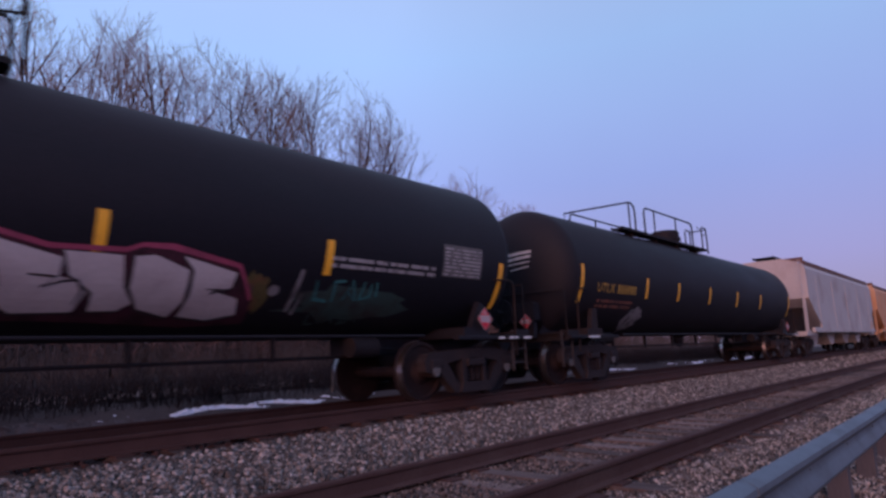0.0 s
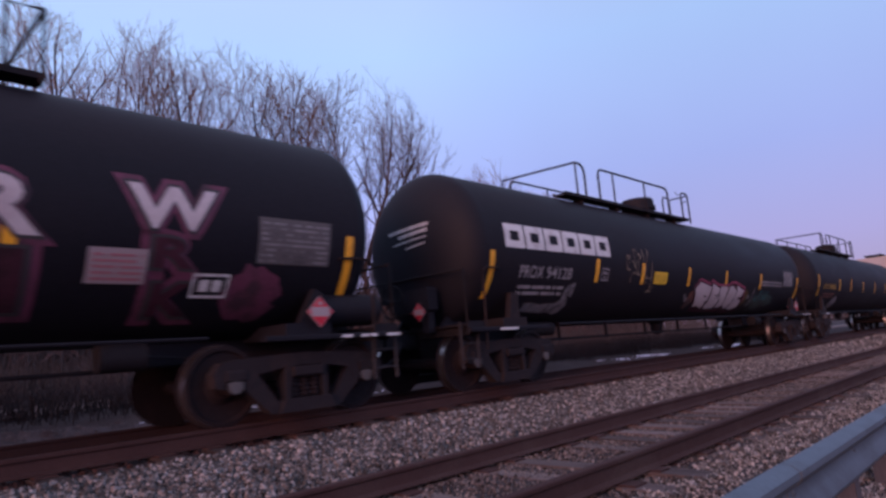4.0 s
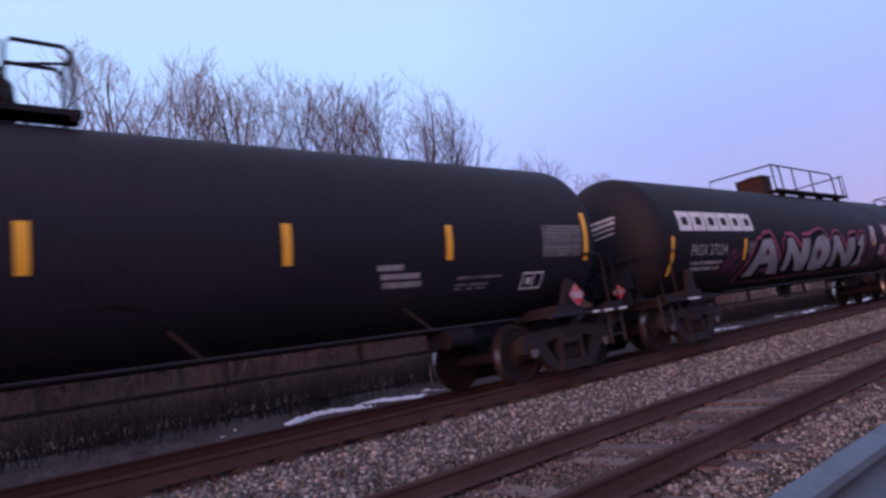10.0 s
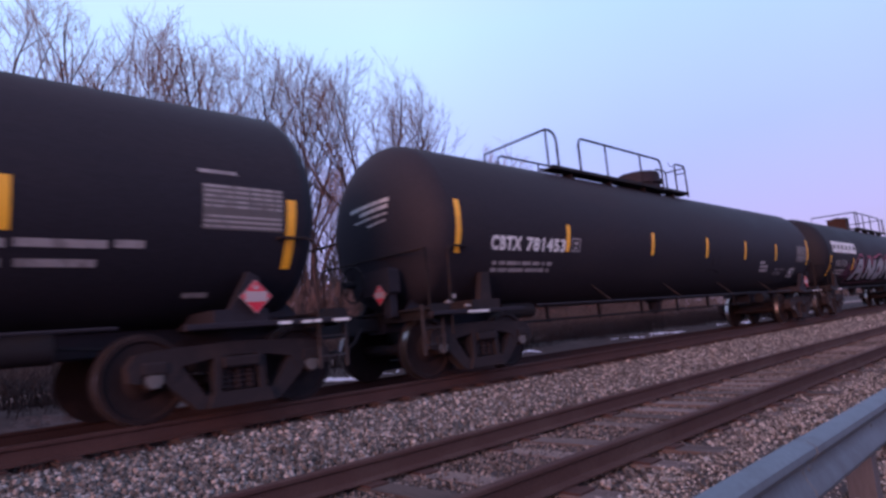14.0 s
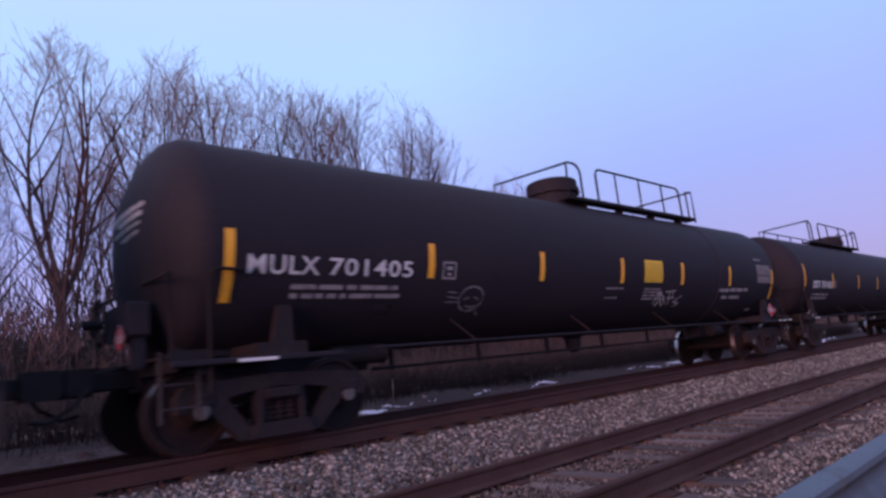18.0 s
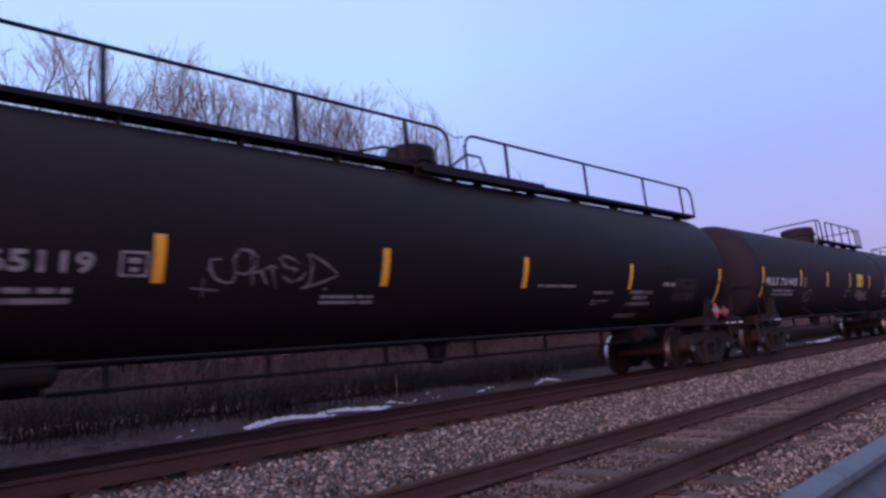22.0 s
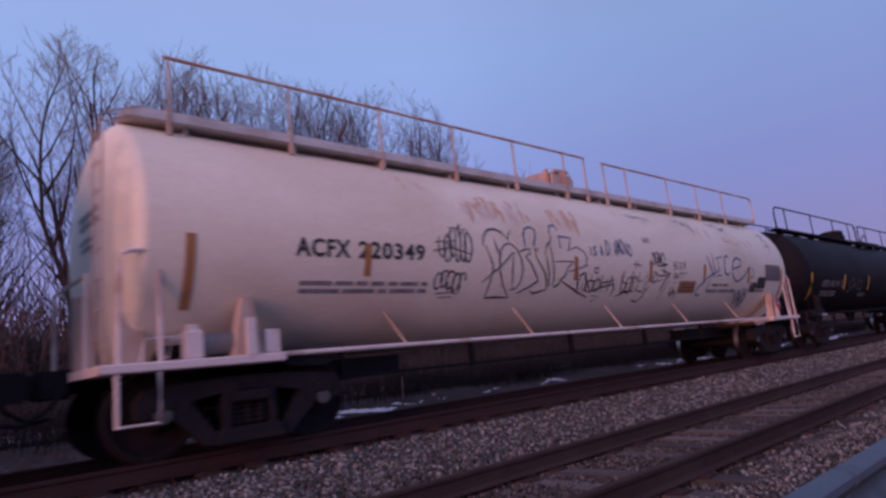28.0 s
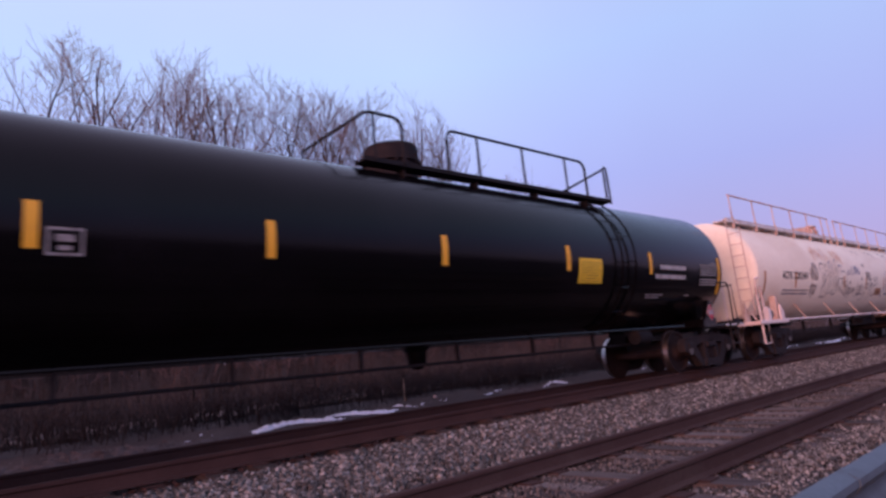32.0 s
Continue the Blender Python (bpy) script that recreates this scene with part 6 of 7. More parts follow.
def make_walkway_car():
    car = tank_car("tank_car", -25.15, 17.95, "black tank car with a handrailed walkway along its whole top", SOOT, "full", (-7.60, 7.67), 2.11, 0.74, 2.09, mids=(-4.53, -1.83, 0.86, 3.90))
    number_paint(car, "CGTX", "65119", -6.67, -5.08, 1.71, 1.90, 0.035, GREYSTEN, "grey stencilled car number")
    paint("small_print", flat(bars(-6.65, -5.24, 1.46, 1.63, 2, 51)), GREYSTEN, car)
    square_mark(car, -4.87, -4.62, 1.69, 1.92)
    strokes(car, (((-3.93, 1.88), (-4.04, 1.87), (-4.04, 1.78), (-3.97, 1.69), (-3.86, 1.65), (-3.79, 1.66), (-3.76, 1.74)),
                  ((-3.76, 1.74), (-3.8, 1.88), (-3.74, 1.98), (-3.62, 1.98), (-3.55, 1.92), (-3.55, 1.82), (-3.65, 1.74), (-3.75, 1.75)),
                  ((-3.62, 1.97), (-3.56, 1.63)),
                  ((-3.58, 1.75), (-3.49, 1.78), (-3.4, 1.64)),
                  ((-3.5, 1.77), (-3.37, 1.83), (-3.31, 1.81)),
                  ((-3.37, 1.81), (-3.29, 1.6)),
                  ((-3.3, 1.9), (-3.23, 1.94), (-3.12, 1.91), (-3.04, 1.86)),
                  ((-3.28, 1.92), (-3.22, 1.83), (-3.06, 1.8), (-3.11, 1.76)),
                  ((-3.23, 1.73), (-3.12, 1.67), (-3.0, 1.71), (-2.95, 1.78)),
                  ((-2.94, 1.97), (-2.88, 1.87), (-2.88, 1.66), (-2.98, 1.6)),
                  ((-2.91, 1.97), (-2.74, 1.9), (-2.53, 1.77)),
                  ((-2.52, 1.75), (-2.71, 1.68), (-2.95, 1.61)),
                  ((-4.21, 1.6), (-3.92, 1.58)),
                  ((-4.09, 1.69), (-4.08, 1.52))), 0.028, TAG, "white looping handwritten tag")
    paint("mural_dot", flat([blob(-2.66, 1.60, 0.022, 0.018, 3)]), TAG, car)
    paint("small_print", flat(bars(-2.70, -1.94, 1.44, 1.56, 2, 53)), GREYSTEN, car)
    paint("small_print", flat(bars(1.2, 2.2, 1.66, 1.72, 1, 54)), GREYSTEN, car)
    words(car, ((2.78, 3.40, 1.55, 1.61), (2.79, 3.34, 1.43, 1.46), (2.80, 3.07, 1.38, 1.41), (3.97, 4.80, 1.55, 1.63), (4.12, 4.67, 1.455, 1.535), (3.97, 4.85, 1.35, 1.43), (3.87, 4.65, 1.15, 1.23)), TAG)
    words(car, ((5.15, 5.42, 1.70, 1.79), (5.45, 5.64, 1.70, 1.79)))
    words(car, ((4.86, 5.55, 2.03, 2.11),), SCUFF)
    paint("stencil_panel", flat([rect(5.66, 6.62, 1.62, 1.86)]), DIMPANEL, car, "worn grey stencilled panel")
    paint("stencil_panel", flat([rect(5.64, 6.62, 1.44, 1.59)]), DIMPANEL, car)
    paint("small_print", flat(bars(5.70, 6.58, 1.64, 1.85, 5, 56, 0.5)), SCUFF, car, lift=0.009)


def make_gloss_car():
    car = tank_car("tank_car", -60.7, 18.2, "glossy black tank car with yellow stripes and a yellow notice", GLOSS, "front", (-7.75, 7.76), 2.37, 0.78, 2.36, mid_len=0.41, mids=(-5.10, -2.93, -0.42, 2.30, 4.88))
    square_mark(car, -4.99, -4.70, 1.90, 2.14)
    lad, side = Geo(), [(-(TR + 0.07) * math.cos(radians(a)), TZ + (TR + 0.07) * math.sin(radians(a))) for a in range(52, -73, -4)]
    for x in (3.80, 4.24):
        lad.tube([(x, y, z) for y, z in side], 0.022, 6)
    for y, z in side[4::5]:
        lad.tube([(3.80, y, z), (4.24, y, z)], 0.012, 5)
    part("side_ladder", lad, GLOSS, car, "black ladder hugging the tank's side")
    notice(car, 2.58, 3.25, 1.76, 2.17, SIGNYEL, "square yellow notice with lines of small print", 61)
    words(car, ((5.22, 6.25, 2.04, 2.145), (5.05, 5.58, 1.86, 1.965), (5.60, 6.25, 1.86, 1.965)), FADEDSTEN)
    words(car, ((4.80, 5.46, 1.56, 1.59), (4.81, 5.32, 1.515, 1.545)))
    data_panel(car, 6.86, 7.68, 1.75, 2.2, FADEDSTEN, SPRAY_JET)
    words(car, ((7.40, 7.66, 2.215, 2.245), (6.30, 6.52, 1.555, 1.58)))


def make_lead_tank_car():
    car = tank_car("tank_car", 65.4, 18.2, "black tank car with yellow stencilled lettering", BLACK, "rear", (-7.75, 7.75), 2.30, 0.74, 2.20, mids=(-4.77, -2.9, -0.66, 1.71, 4.14))
    paint("car_mark", text_bm("UTLX", -7.1, -6.35, 1.80, 1.98, 0.02), FADEDYEL, car, "faded yellow stencilled letters")
    paint("car_number", flat([rect(-6.22 + 0.155 * k, -6.11 + 0.155 * k, 1.80, 1.98) for k in range(6)]), FADEDYEL, car, "faded yellow stencilled figures")
    paint("small_print", flat(bars(-7.0, -5.4, 1.50, 1.70, 2, 72)), SPRAY_RUST, car)
    paint("tag", flat([blob(-5.0, 1.3, 0.4, 0.25, 5, rough=0.5)]), TAG, car, "grey chalked tag")


make_sprayed_pair()
make_charcoal_car()
make_brown_black_car()
make_walkway_car()
make_gloss_car()
make_lead_tank_car()


# ---------------------------------------------------------------- the white pressure tank car
def make_white_car():
    length = 17.3
    car = start_car("tank_car", -42.9, "dirty white pressure tank car covered in handwritten tags", "tank car", length, 1.75)
    h = length / 2
    R2 = 1.36
    part("tank", tank_geo(7.92, R2, 0.24, knuckle=0.5), WHITE, car)
    z = TZ + R2 - 0.06
    part("roof_walkway", walkway_geo(-8.0, 8.05, -0.78, -0.50, z, 0.04), ROOFGREY, car, "grey grated roof walkway")
    part("far_roof_walkway", walkway_geo(-7.95, 7.95, 0.34, 0.78, z), ROOFGREY, car)
    part("roof_edge_angle", Geo().box(-7.95, 7.95, -0.84, -0.79, z - 0.05, z + 0.055), ROOFGREY, car, "dull grey roof edge angle")
    part("handrail", Geo().tube([(-7.6, -0.82, 4.24), (0.2, -0.82, 4.24)], 0.022, 8), RUSTSTAIN, car, "rusty pipe handrail")
    part("handrail", Geo().tube([(0.75, -0.82, 4.22), (7.83, -0.82, 4.22)] + [(a, -0.82, b) for a, b in arc(7.83, 4.05, 0.17, 90, 0)] + [(8.0, -0.82, z)], 0.022, 8), RUSTSTAIN, car)
    for k, x in enumerate((-7.55, -6.1, -4.7, -3.3, -1.9, -0.5, 0.15, 0.8, 1.6, 3.3, 4.7, 6.1)):
        part("rail_post", Geo().box(x - 0.012, x + 0.012, -0.835, -0.81, z, 4.23).box(x - 0.022, x + 0.022, -0.85, -0.80, z - 0.20, z + 0.10), BOLSTERTAN, car)
    spot = pose(-0.13, 0, 0) @ Matrix.Diagonal((0.8, 0.8, 1.0, 1.0))
    hatch = Geo().lathe([(z - 0.1, 0.55), (z + 0.14, 0.55), (z + 0.15, 0.61), (z + 0.20, 0.61), (z + 0.21, 0.56), (z + 0.44, 0.55), (z + 0.50, 0.46), (z + 0.52, 0.2), (z + 0.525, 0.02)], "z", 26)
    part("valve_housing", hatch, BOLSTERTAN, car, "rust-streaked round valve housing", at=spot)
    part("housing_door", Geo().box(-0.38, -0.05, -0.63, -0.55, z + 0.16, z + 0.40, 0.02).box(0.10, 0.42, -0.61, -0.50, z + 0.18, z + 0.38, 0.02), BOLSTERTAN, car, "rust-stained hinged housing door", at=spot)
    part("hatch_clamp", Geo().box(-0.50, -0.44, -0.56, -0.44, z + 0.06, z + 0.50).box(-0.03, 0.03, -0.66, -0.56, z + 0.08, z + 0.46).box(0.46, 0.52, -0.50, -0.38, z + 0.06, z + 0.48).box(-0.25, 0.30, -0.60, -0.50, z + 0.46, z + 0.52), RUSTSTAIN, car, at=spot)
    for s in (-1, 1):
        part("end_sill", Geo().box(*sorted((s * (h - 0.29), s * (h - 2.05))), -1.34, 1.34, 0.84, 0.925, 0.012), WHITE_TRIM, car, "white end sill platform")
        part("centre_sill", Geo().box(*sorted((s * (h - 0.65), s * (h - 4.4))), -0.19, 0.19, 0.60, 0.84, 0.02), STEEL, car)
        x = s * (h - 1.68)
        for y in (-1.27, 1.12):
            w0, w1 = (0.19, 0.09) if s > 0 else (0.15, 0.05)
            part("body_bolster", Geo().prism([(x - w0, 0.925), (x + w0, 0.925), (x + w1, 1.52), (x - w1, 1.52)], y, y + 0.15), BOLSTERTAN, car, "rust-stained body bolster")
        part("placard_post", Geo().box(x - 0.05, x + 0.05, -1.345, -1.30, 0.925, 1.30), WHITE_TRIM, car)
        if s > 0:
            placard(car, x, -1.36, 1.25)
        if s < 0:
            for y in (-0.92, -0.30, 0.45):
                part("head_brace", Geo().prism([(-h + 0.55, 0.925), (-h + 0.80, 0.925), (-h + 0.74, 1.75), (-h + 0.62, 1.75)], y, y + 0.05), BOLSTERTAN, car, "rust-stained head brace")
            part("brake_stand", Geo().box(-h + 0.36, -h + 0.50, -0.16, 0.10, 0.925, 1.70, 0.02), BOLSTERTAN, car)
            lad = Geo()
            for y in (-1.24, -0.94):
                lad.tube([(s * (h - 0.34), y, 0.90), (s * (h - 0.34), y, 3.24), (s * (h - 0.40), y, 3.31), (s * (h - 0.80), y * 0.75, z + 0.02)], 0.012, 6)
            for q in np.arange(1.15, 3.3, 0.28):
                lad.tube([(s * (h - 0.34), -1.24, q), (s * (h - 0.34), -0.94, q)], 0.010, 5)
            part("end_ladder", lad, BOLSTERTAN, car, "rust-stained end ladder")
        part("end_post", Geo().tube([(s * (h - 0.36), -0.55, 0.925), (s * (h - 0.36), -0.55, 1.85), (s * (h - 0.36), 0.9, 1.85), (s * (h - 0.36), 0.9, 0.925)], 0.024, 6), WHITE_TRIM, car)
        part("grab_iron", Geo().tube([(s * (h - 0.45), -1.30, 0.92), (s * (h - 0.47), -1.30, 1.84), (s * (h - 0.50), -1.30, 1.92), (s * (h - 0.57), -1.30, 1.96), (s * (h - 0.72), -1.30, 1.96), (s * (h - 0.79), -1.28, 1.92), (s * (h - 0.82), -1.26, 1.80), (s * (h - 0.82), -1.28, 0.92)], 0.024, 6), WHITE_TRIM, car, "white pipe grab hoop")
        if s > 0:
            part("grab_post", Geo().tube([(s * (h - 0.80), -1.32, 0.92), (s * (h - 0.80), -1.34, 2.12), (s * (h - 1.05), -1.36, 2.14)], 0.012, 6), WHITE_TRIM, car)
        part("stirrup_step", Geo().tube([(s * (h - 0.44), -1.30, 0.84), (s * (h - 0.44), -1.30, 0.38), (s * (h - 0.80), -1.30, 0.38), (s * (h - 0.80), -1.30, 0.84)], 0.022, 6), WHITE_TRIM, car)
        part("underbody_slope", Geo().prism([(s * (h - 2.0), 0.86), (s * (h - 2.9), 0.86), (s * (h - 2.6), 0.76), (s * (h - 2.25), 0.78)][::-s], -1.15, 1.12), BOLSTERTAN if s > 0 else STEEL, car, "tan slope sheet under the body" if s > 0 else "dark slope sheet under the body")
    part("side_pipe", Geo().tube([(-h + 2.0, -1.20, 0.915), (h - 2.0, -1.20, 0.915)], 0.028, 8), WHITE_TRIM, car, "white side pipe")
    for x in (-4.87, -2.42, 0.03, 2.48, 4.93):
        part("pipe_brace", Geo().tube([(x, -1.20, 0.915), (x - 0.20, -1.0, 1.38)], 0.018, 6), BOLSTERTAN, car)
    for x in (-5.4, -3.1, -0.6, 1.9, 4.4):
        part("pipe_hanger", Geo().box(x - 0.03, x + 0.03, -0.54, -0.46, 0.56, 1.0), STEEL, car)
    part("brake_pipe", Geo().tube([(-h + 2.6, -0.5, 0.60), (h - 2.6, -0.5, 0.60)], 0.022, 6), STEEL, car)
    part("valve_box", Geo().box(-h + 1.06, -h + 1.22, -1.26, -1.12, 0.925, 1.20, 0.02).box(-h + 1.09, -h + 1.19, -1.24, -1.14, 1.20, 1.26), WHITE_TRIM, car, "small white valve box")
    part("valve_box", Geo().box(-h + 1.86, -h + 2.02, -1.28, -1.14, 0.925, 1.18, 0.02), WHITE_TRIM, car)
    part("air_cylinder", Geo().lathe([(-0.30, 0.04), (-0.27, 0.11), (0.27, 0.11), (0.30, 0.04)], "x", 16, at=(-h + 1.5, -1.10, 1.07)), OLDGALV, car, "dull grey air cylinder")
    part("air_hose", Geo().tube([(-h + 0.9, -1.2, 0.95), (-h + 0.95, -1.18, 1.12), (-h + 1.1, -1.1, 1.15), (-h + 1.25, -1.1, 1.07)], 0.014, 6).tube([(-h + 0.7, -1.1, 0.95), (-h + 0.78, -0.95, 1.16), (-h + 1.2, -0.9, 1.18)], 0.014, 6), WHITE_TRIM, car)
    part("brake_reservoir", Geo().lathe([(-0.55, 0.05), (-0.50, 0.19), (0.50, 0.19), (0.55, 0.05)], "x", 20, at=(-h + 1.5, -0.55, 1.12)), STEEL, car)

    def daub(name, polys, material, label="", lift=0.006):
        bm = flat(polys)
        return paint(name, bm, material, car, label, lift, R2)

    for x in (-7.55, -5.45, -1.28, 1.10, 3.33, 5.61, 7.66):
        end = abs(x) > 7
        daub("reflective_stripe", [rect(x - 0.05, x + 0.05, 1.42 if end else 1.76, 2.14)], FADEDORANGE, "faded orange reflective stripe", 0.007)
    daub("rust_stain", [blob(6.98, 1.25, 0.20, 0.30, 21, rough=0.7)], ORANGESTAIN, "rust stain above the bolster", 0.0062)
    daub("rust_stain", [blob(7.02, 1.12, 0.09, 0.14, 22, rough=0.7)], RUSTSTAIN, "rust stain above the bolster", 0.0066)
    number_paint(car, "ACFX", "220349", -6.42, -4.56, 1.96, 2.17, 0.03, INK, "black stencilled car number", R2)
    daub("small_print", bars(-6.34, -4.48, 1.57, 1.74, 2, 81), GREYSTEN)
    drip = random.Random(88)
    for x0, x1, top, reach, n in ((-3.75, -2.35, 2.98, 0.34, 60), (-1.75, -1.05, 2.98, 0.40, 30), (0.4, 1.4, 3.14, 0.22, 12), (3.2, 4.1, 3.05, 0.22, 14), (-5.2, -4.3, 3.16, 0.16, 8), (5.5, 6.2, 2.84, 0.25, 10)):
        for k in range(n):
            x, up = drip.uniform(x0, x1), drip.uniform(-0.20, 0.06)
            w, low = drip.uniform(0.02, 0.11), reach * drip.uniform(0.25, 1.0)
            daub("rust_streak", [[(x, top + up), (x + w, top + up - 0.02), (x + w * 0.9, top + up - low * 0.7), (x + w * 0.5, top + up - low)][::-1]], ORANGESTAIN if k % 2 and x1 < 0 else STAIN, lift=0.0035 + 0.00003 * k)
    strokes(car, (((-2.56, 2.24), (-2.55, 2.44), (-2.49, 2.53), (-2.36, 2.57), (-2.25, 2.54), (-2.28, 2.4), (-2.36, 2.27)),
                  ((-1.9, 2.49), (-1.84, 2.63), (-1.71, 2.65), (-1.66, 2.56)),
                  ((-1.68, 2.26), (-1.68, 2.46), (-1.36, 2.45), (-1.49, 2.21))), 0.040, SPRAY_BLUE, "large blue-grey outlined letter", 0.0062, R2)
    strokes(car, (((-3.48, 2.2), (-3.45, 2.34), (-3.35, 2.45), (-3.2, 2.48), (-3.05, 2.44), (-2.96, 2.35)),
                  ((-3.43, 2.22), (-3.35, 2.07), (-3.27, 1.94), (-3.3, 1.74), (-3.34, 1.51)),
                  ((-3.34, 1.5), (-3.13, 1.51), (-2.84, 1.5)),
                  ((-3.23, 2.33), (-3.19, 2.18), (-3.11, 2.05)),
                  ((-2.84, 1.5), (-3.02, 1.67), (-3.11, 1.84), (-3.14, 2.01), (-3.11, 2.17), (-3.02, 2.25), (-2.89, 2.28), (-2.76, 2.2), (-2.67, 2.07), (-2.62, 1.89), (-2.65, 1.71), (-2.74, 1.62), (-2.84, 1.61)),
                  ((-2.84, 2.14), (-2.85, 1.88), (-2.81, 1.64)),
                  ((-3.47, 1.7), (-3.3, 1.82), (-3.1, 1.94), (-2.92, 2.08), (-2.83, 2.16)),
                  ((-2.94, 2.32), (-2.92, 2.4), (-2.81, 2.5)),
                  ((-2.69, 2.16), (-2.56, 2.2), (-2.45, 2.22), (-2.47, 2.13), (-2.57, 2.1), (-2.44, 1.99), (-2.29, 1.81), (-2.24, 1.74), (-2.45, 1.64), (-2.68, 1.56)),
                  ((-2.36, 2.27), (-2.3, 2.18), (-2.25, 2.24)),
                  ((-2.34, 2.21), (-2.32, 2.1), (-2.18, 1.95), (-2.08, 1.85), (-2.01, 1.68), (-2.01, 1.61), (-2.29, 1.56), (-2.39, 1.59)),
                  ((-2.07, 2.19), (-2.03, 2.3), (-1.93, 2.35), (-1.88, 2.47)),
                  ((-2.09, 2.19), (-2.03, 1.99), (-1.98, 1.8), (-1.96, 1.65)),
                  ((-1.97, 2.33), (-1.92, 2.16), (-1.89, 1.96), (-1.85, 1.76), (-1.88, 1.67)),
                  ((-1.83, 2.04), (-1.6, 2.05), (-1.36, 2.05)),
                  ((-1.36, 2.05), (-1.51, 1.95), (-1.59, 1.81), (-1.7, 1.76)),
                  ((-1.7, 1.76), (-1.5, 1.69), (-1.21, 1.59), (-0.85, 1.49)),
                  ((-1.84, 1.65), (-1.72, 1.69), (-1.67, 1.76)),
                  ((-1.44, 2.24), (-1.26, 2.3), (-1.07, 2.24), (-0.98, 2.13), (-1.03, 2.02)),
                  ((-1.48, 1.89), (-1.24, 1.94), (-0.95, 2.01)),
                  ((-1.23, 1.88), (-1.21, 1.61))), 0.026, SPRAY_BLACK, "large black outlined letter", 0.0070, R2)
    strokes(car, (((1.11, 2.17), (1.16, 2.31), (1.25, 2.12), (1.31, 2.33)),
                  ((1.31, 2.15), (1.44, 2.32), (1.48, 2.13), (1.35, 2.2)),
                  ((1.51, 2.08), (1.71, 2.1), (1.59, 2.06), (1.58, 1.86), (1.75, 1.9)),
                  ((1.14, 1.72), (1.22, 1.93), (1.33, 1.91), (1.32, 1.75)),
                  ((0.46, 2.06), (0.65, 2.06)),
                  ((0.56, 2.14), (0.53, 1.97))), 0.022, SPRAY_BLACK, "black handwritten letters", 0.0120, R2)
    daub("tag", loops(-4.35, -3.80, 1.62, 1.84, 5, 82, 0.028) + ribbon([(-4.3, 1.56), (-3.95, 1.58)], 0.02) + ribbon([(-4.25, 1.51), (-4.0, 1.52)], 0.02), SPRAY_BLACK, "small tangled tags", lift=0.0075)
    daub("tag", loops(-4.30, -3.72, 1.98, 2.40, 6, 83, 0.024) + ribbon([(-4.42, 2.10), (-4.1, 2.16), (-3.72, 2.08)], 0.022) + ribbon([(-4.38, 2.22), (-4.0, 2.26)], 0.02) + ribbon([(-4.1, 2.44), (-3.74, 2.42)], 0.024), SPRAY_BLACK, "dark tangled scribble", lift=0.0075)
    daub("tag", ribbon([(-1.15, 1.57), (-1.2, 1.71), (-1.14, 1.85), (-1.05, 1.88), (-0.97, 1.76), (-0.8, 1.57), (-1.02, 1.61)], 0.03) + loops(-0.95, -0.55, 1.58, 1.80, 2, 85) + ribbon([(-1.08, 1.60), (-1.0, 1.90), (-0.93, 1.62), (-0.84, 1.86), (-0.78, 1.58), (-0.62, 1.84), (-0.60, 1.60)], 0.026) + ribbon([(-0.52, 1.86), (-0.50, 1.56), (-0.34, 1.80), (-0.32, 1.58), (-0.20, 1.84), (-0.12, 1.62)], 0.026) + ribbon([(-0.56, 1.72), (-0.30, 1.74), (-0.14, 1.78)], 0.022) + ribbon([(-0.86, 1.58), (-0.45, 1.66), (-0.11, 1.71), (-0.10, 1.62), (-0.15, 1.5)], 0.024) + ribbon([(-0.72, 1.52), (-0.48, 1.50), (-0.7, 1.42)], 0.022) + ring_path(-0.70, 1.93, 0.06, 0.05), SPRAY_BLACK, "black handwritten tag", 0.008)
    daub("tag", loops(0.12, 0.62, 1.55, 1.86, 3, 86) + ribbon([(0.42, 1.52), (0.46, 1.94), (0.62, 1.80), (0.50, 1.72)], 0.026) + ribbon([(0.70, 1.92), (0.66, 1.60), (0.86, 1.58)], 0.026) + ribbon([(0.68, 1.76), (0.84, 1.78)], 0.022) + ribbon([(0.90, 1.56), (0.96, 1.94), (1.06, 1.58)], 0.026) + ribbon([(0.16, 1.94), (0.10, 1.78), (0.28, 1.70), (0.18, 1.52)], 0.026) + ribbon([(0.01, 1.5), (0.28, 1.58), (0.5, 1.6)], 0.026) + ribbon([(0.6, 1.44), (0.8, 1.40), (0.95, 1.5), (1.0, 1.66)], 0.024) + ribbon([(0.55, 2.06), (0.75, 2.05)], 0.02) + ribbon([(0.65, 2.0), (0.66, 2.12)], 0.02), SPRAY_BLACK, lift=0.009)
    daub("tag", loops(1.14, 1.62, 2.10, 2.30, 4, 87) + ribbon([(1.2, 1.72), (1.24, 1.95), (1.45, 1.86), (1.84, 1.93), (1.56, 1.45)], 0.026) + ribbon([(1.22, 1.74), (1.55, 1.80)], 0.022), SPRAY_BLACK, lift=0.010)
    for word, x0, x1, z0, z1, k in (("IS", -0.93, -0.66, 2.17, 2.34, 11), ("A", -0.57, -0.45, 2.18, 2.36, 12), ("DIAMOND", -0.38, 0.46, 2.21, 2.50, 3)):
        paint("tag", hand_bm(word, x0, x1, z0, z1, k, 0.012), SPRAY_BLUE, car, "blue handwritten words", 0.011, R2)
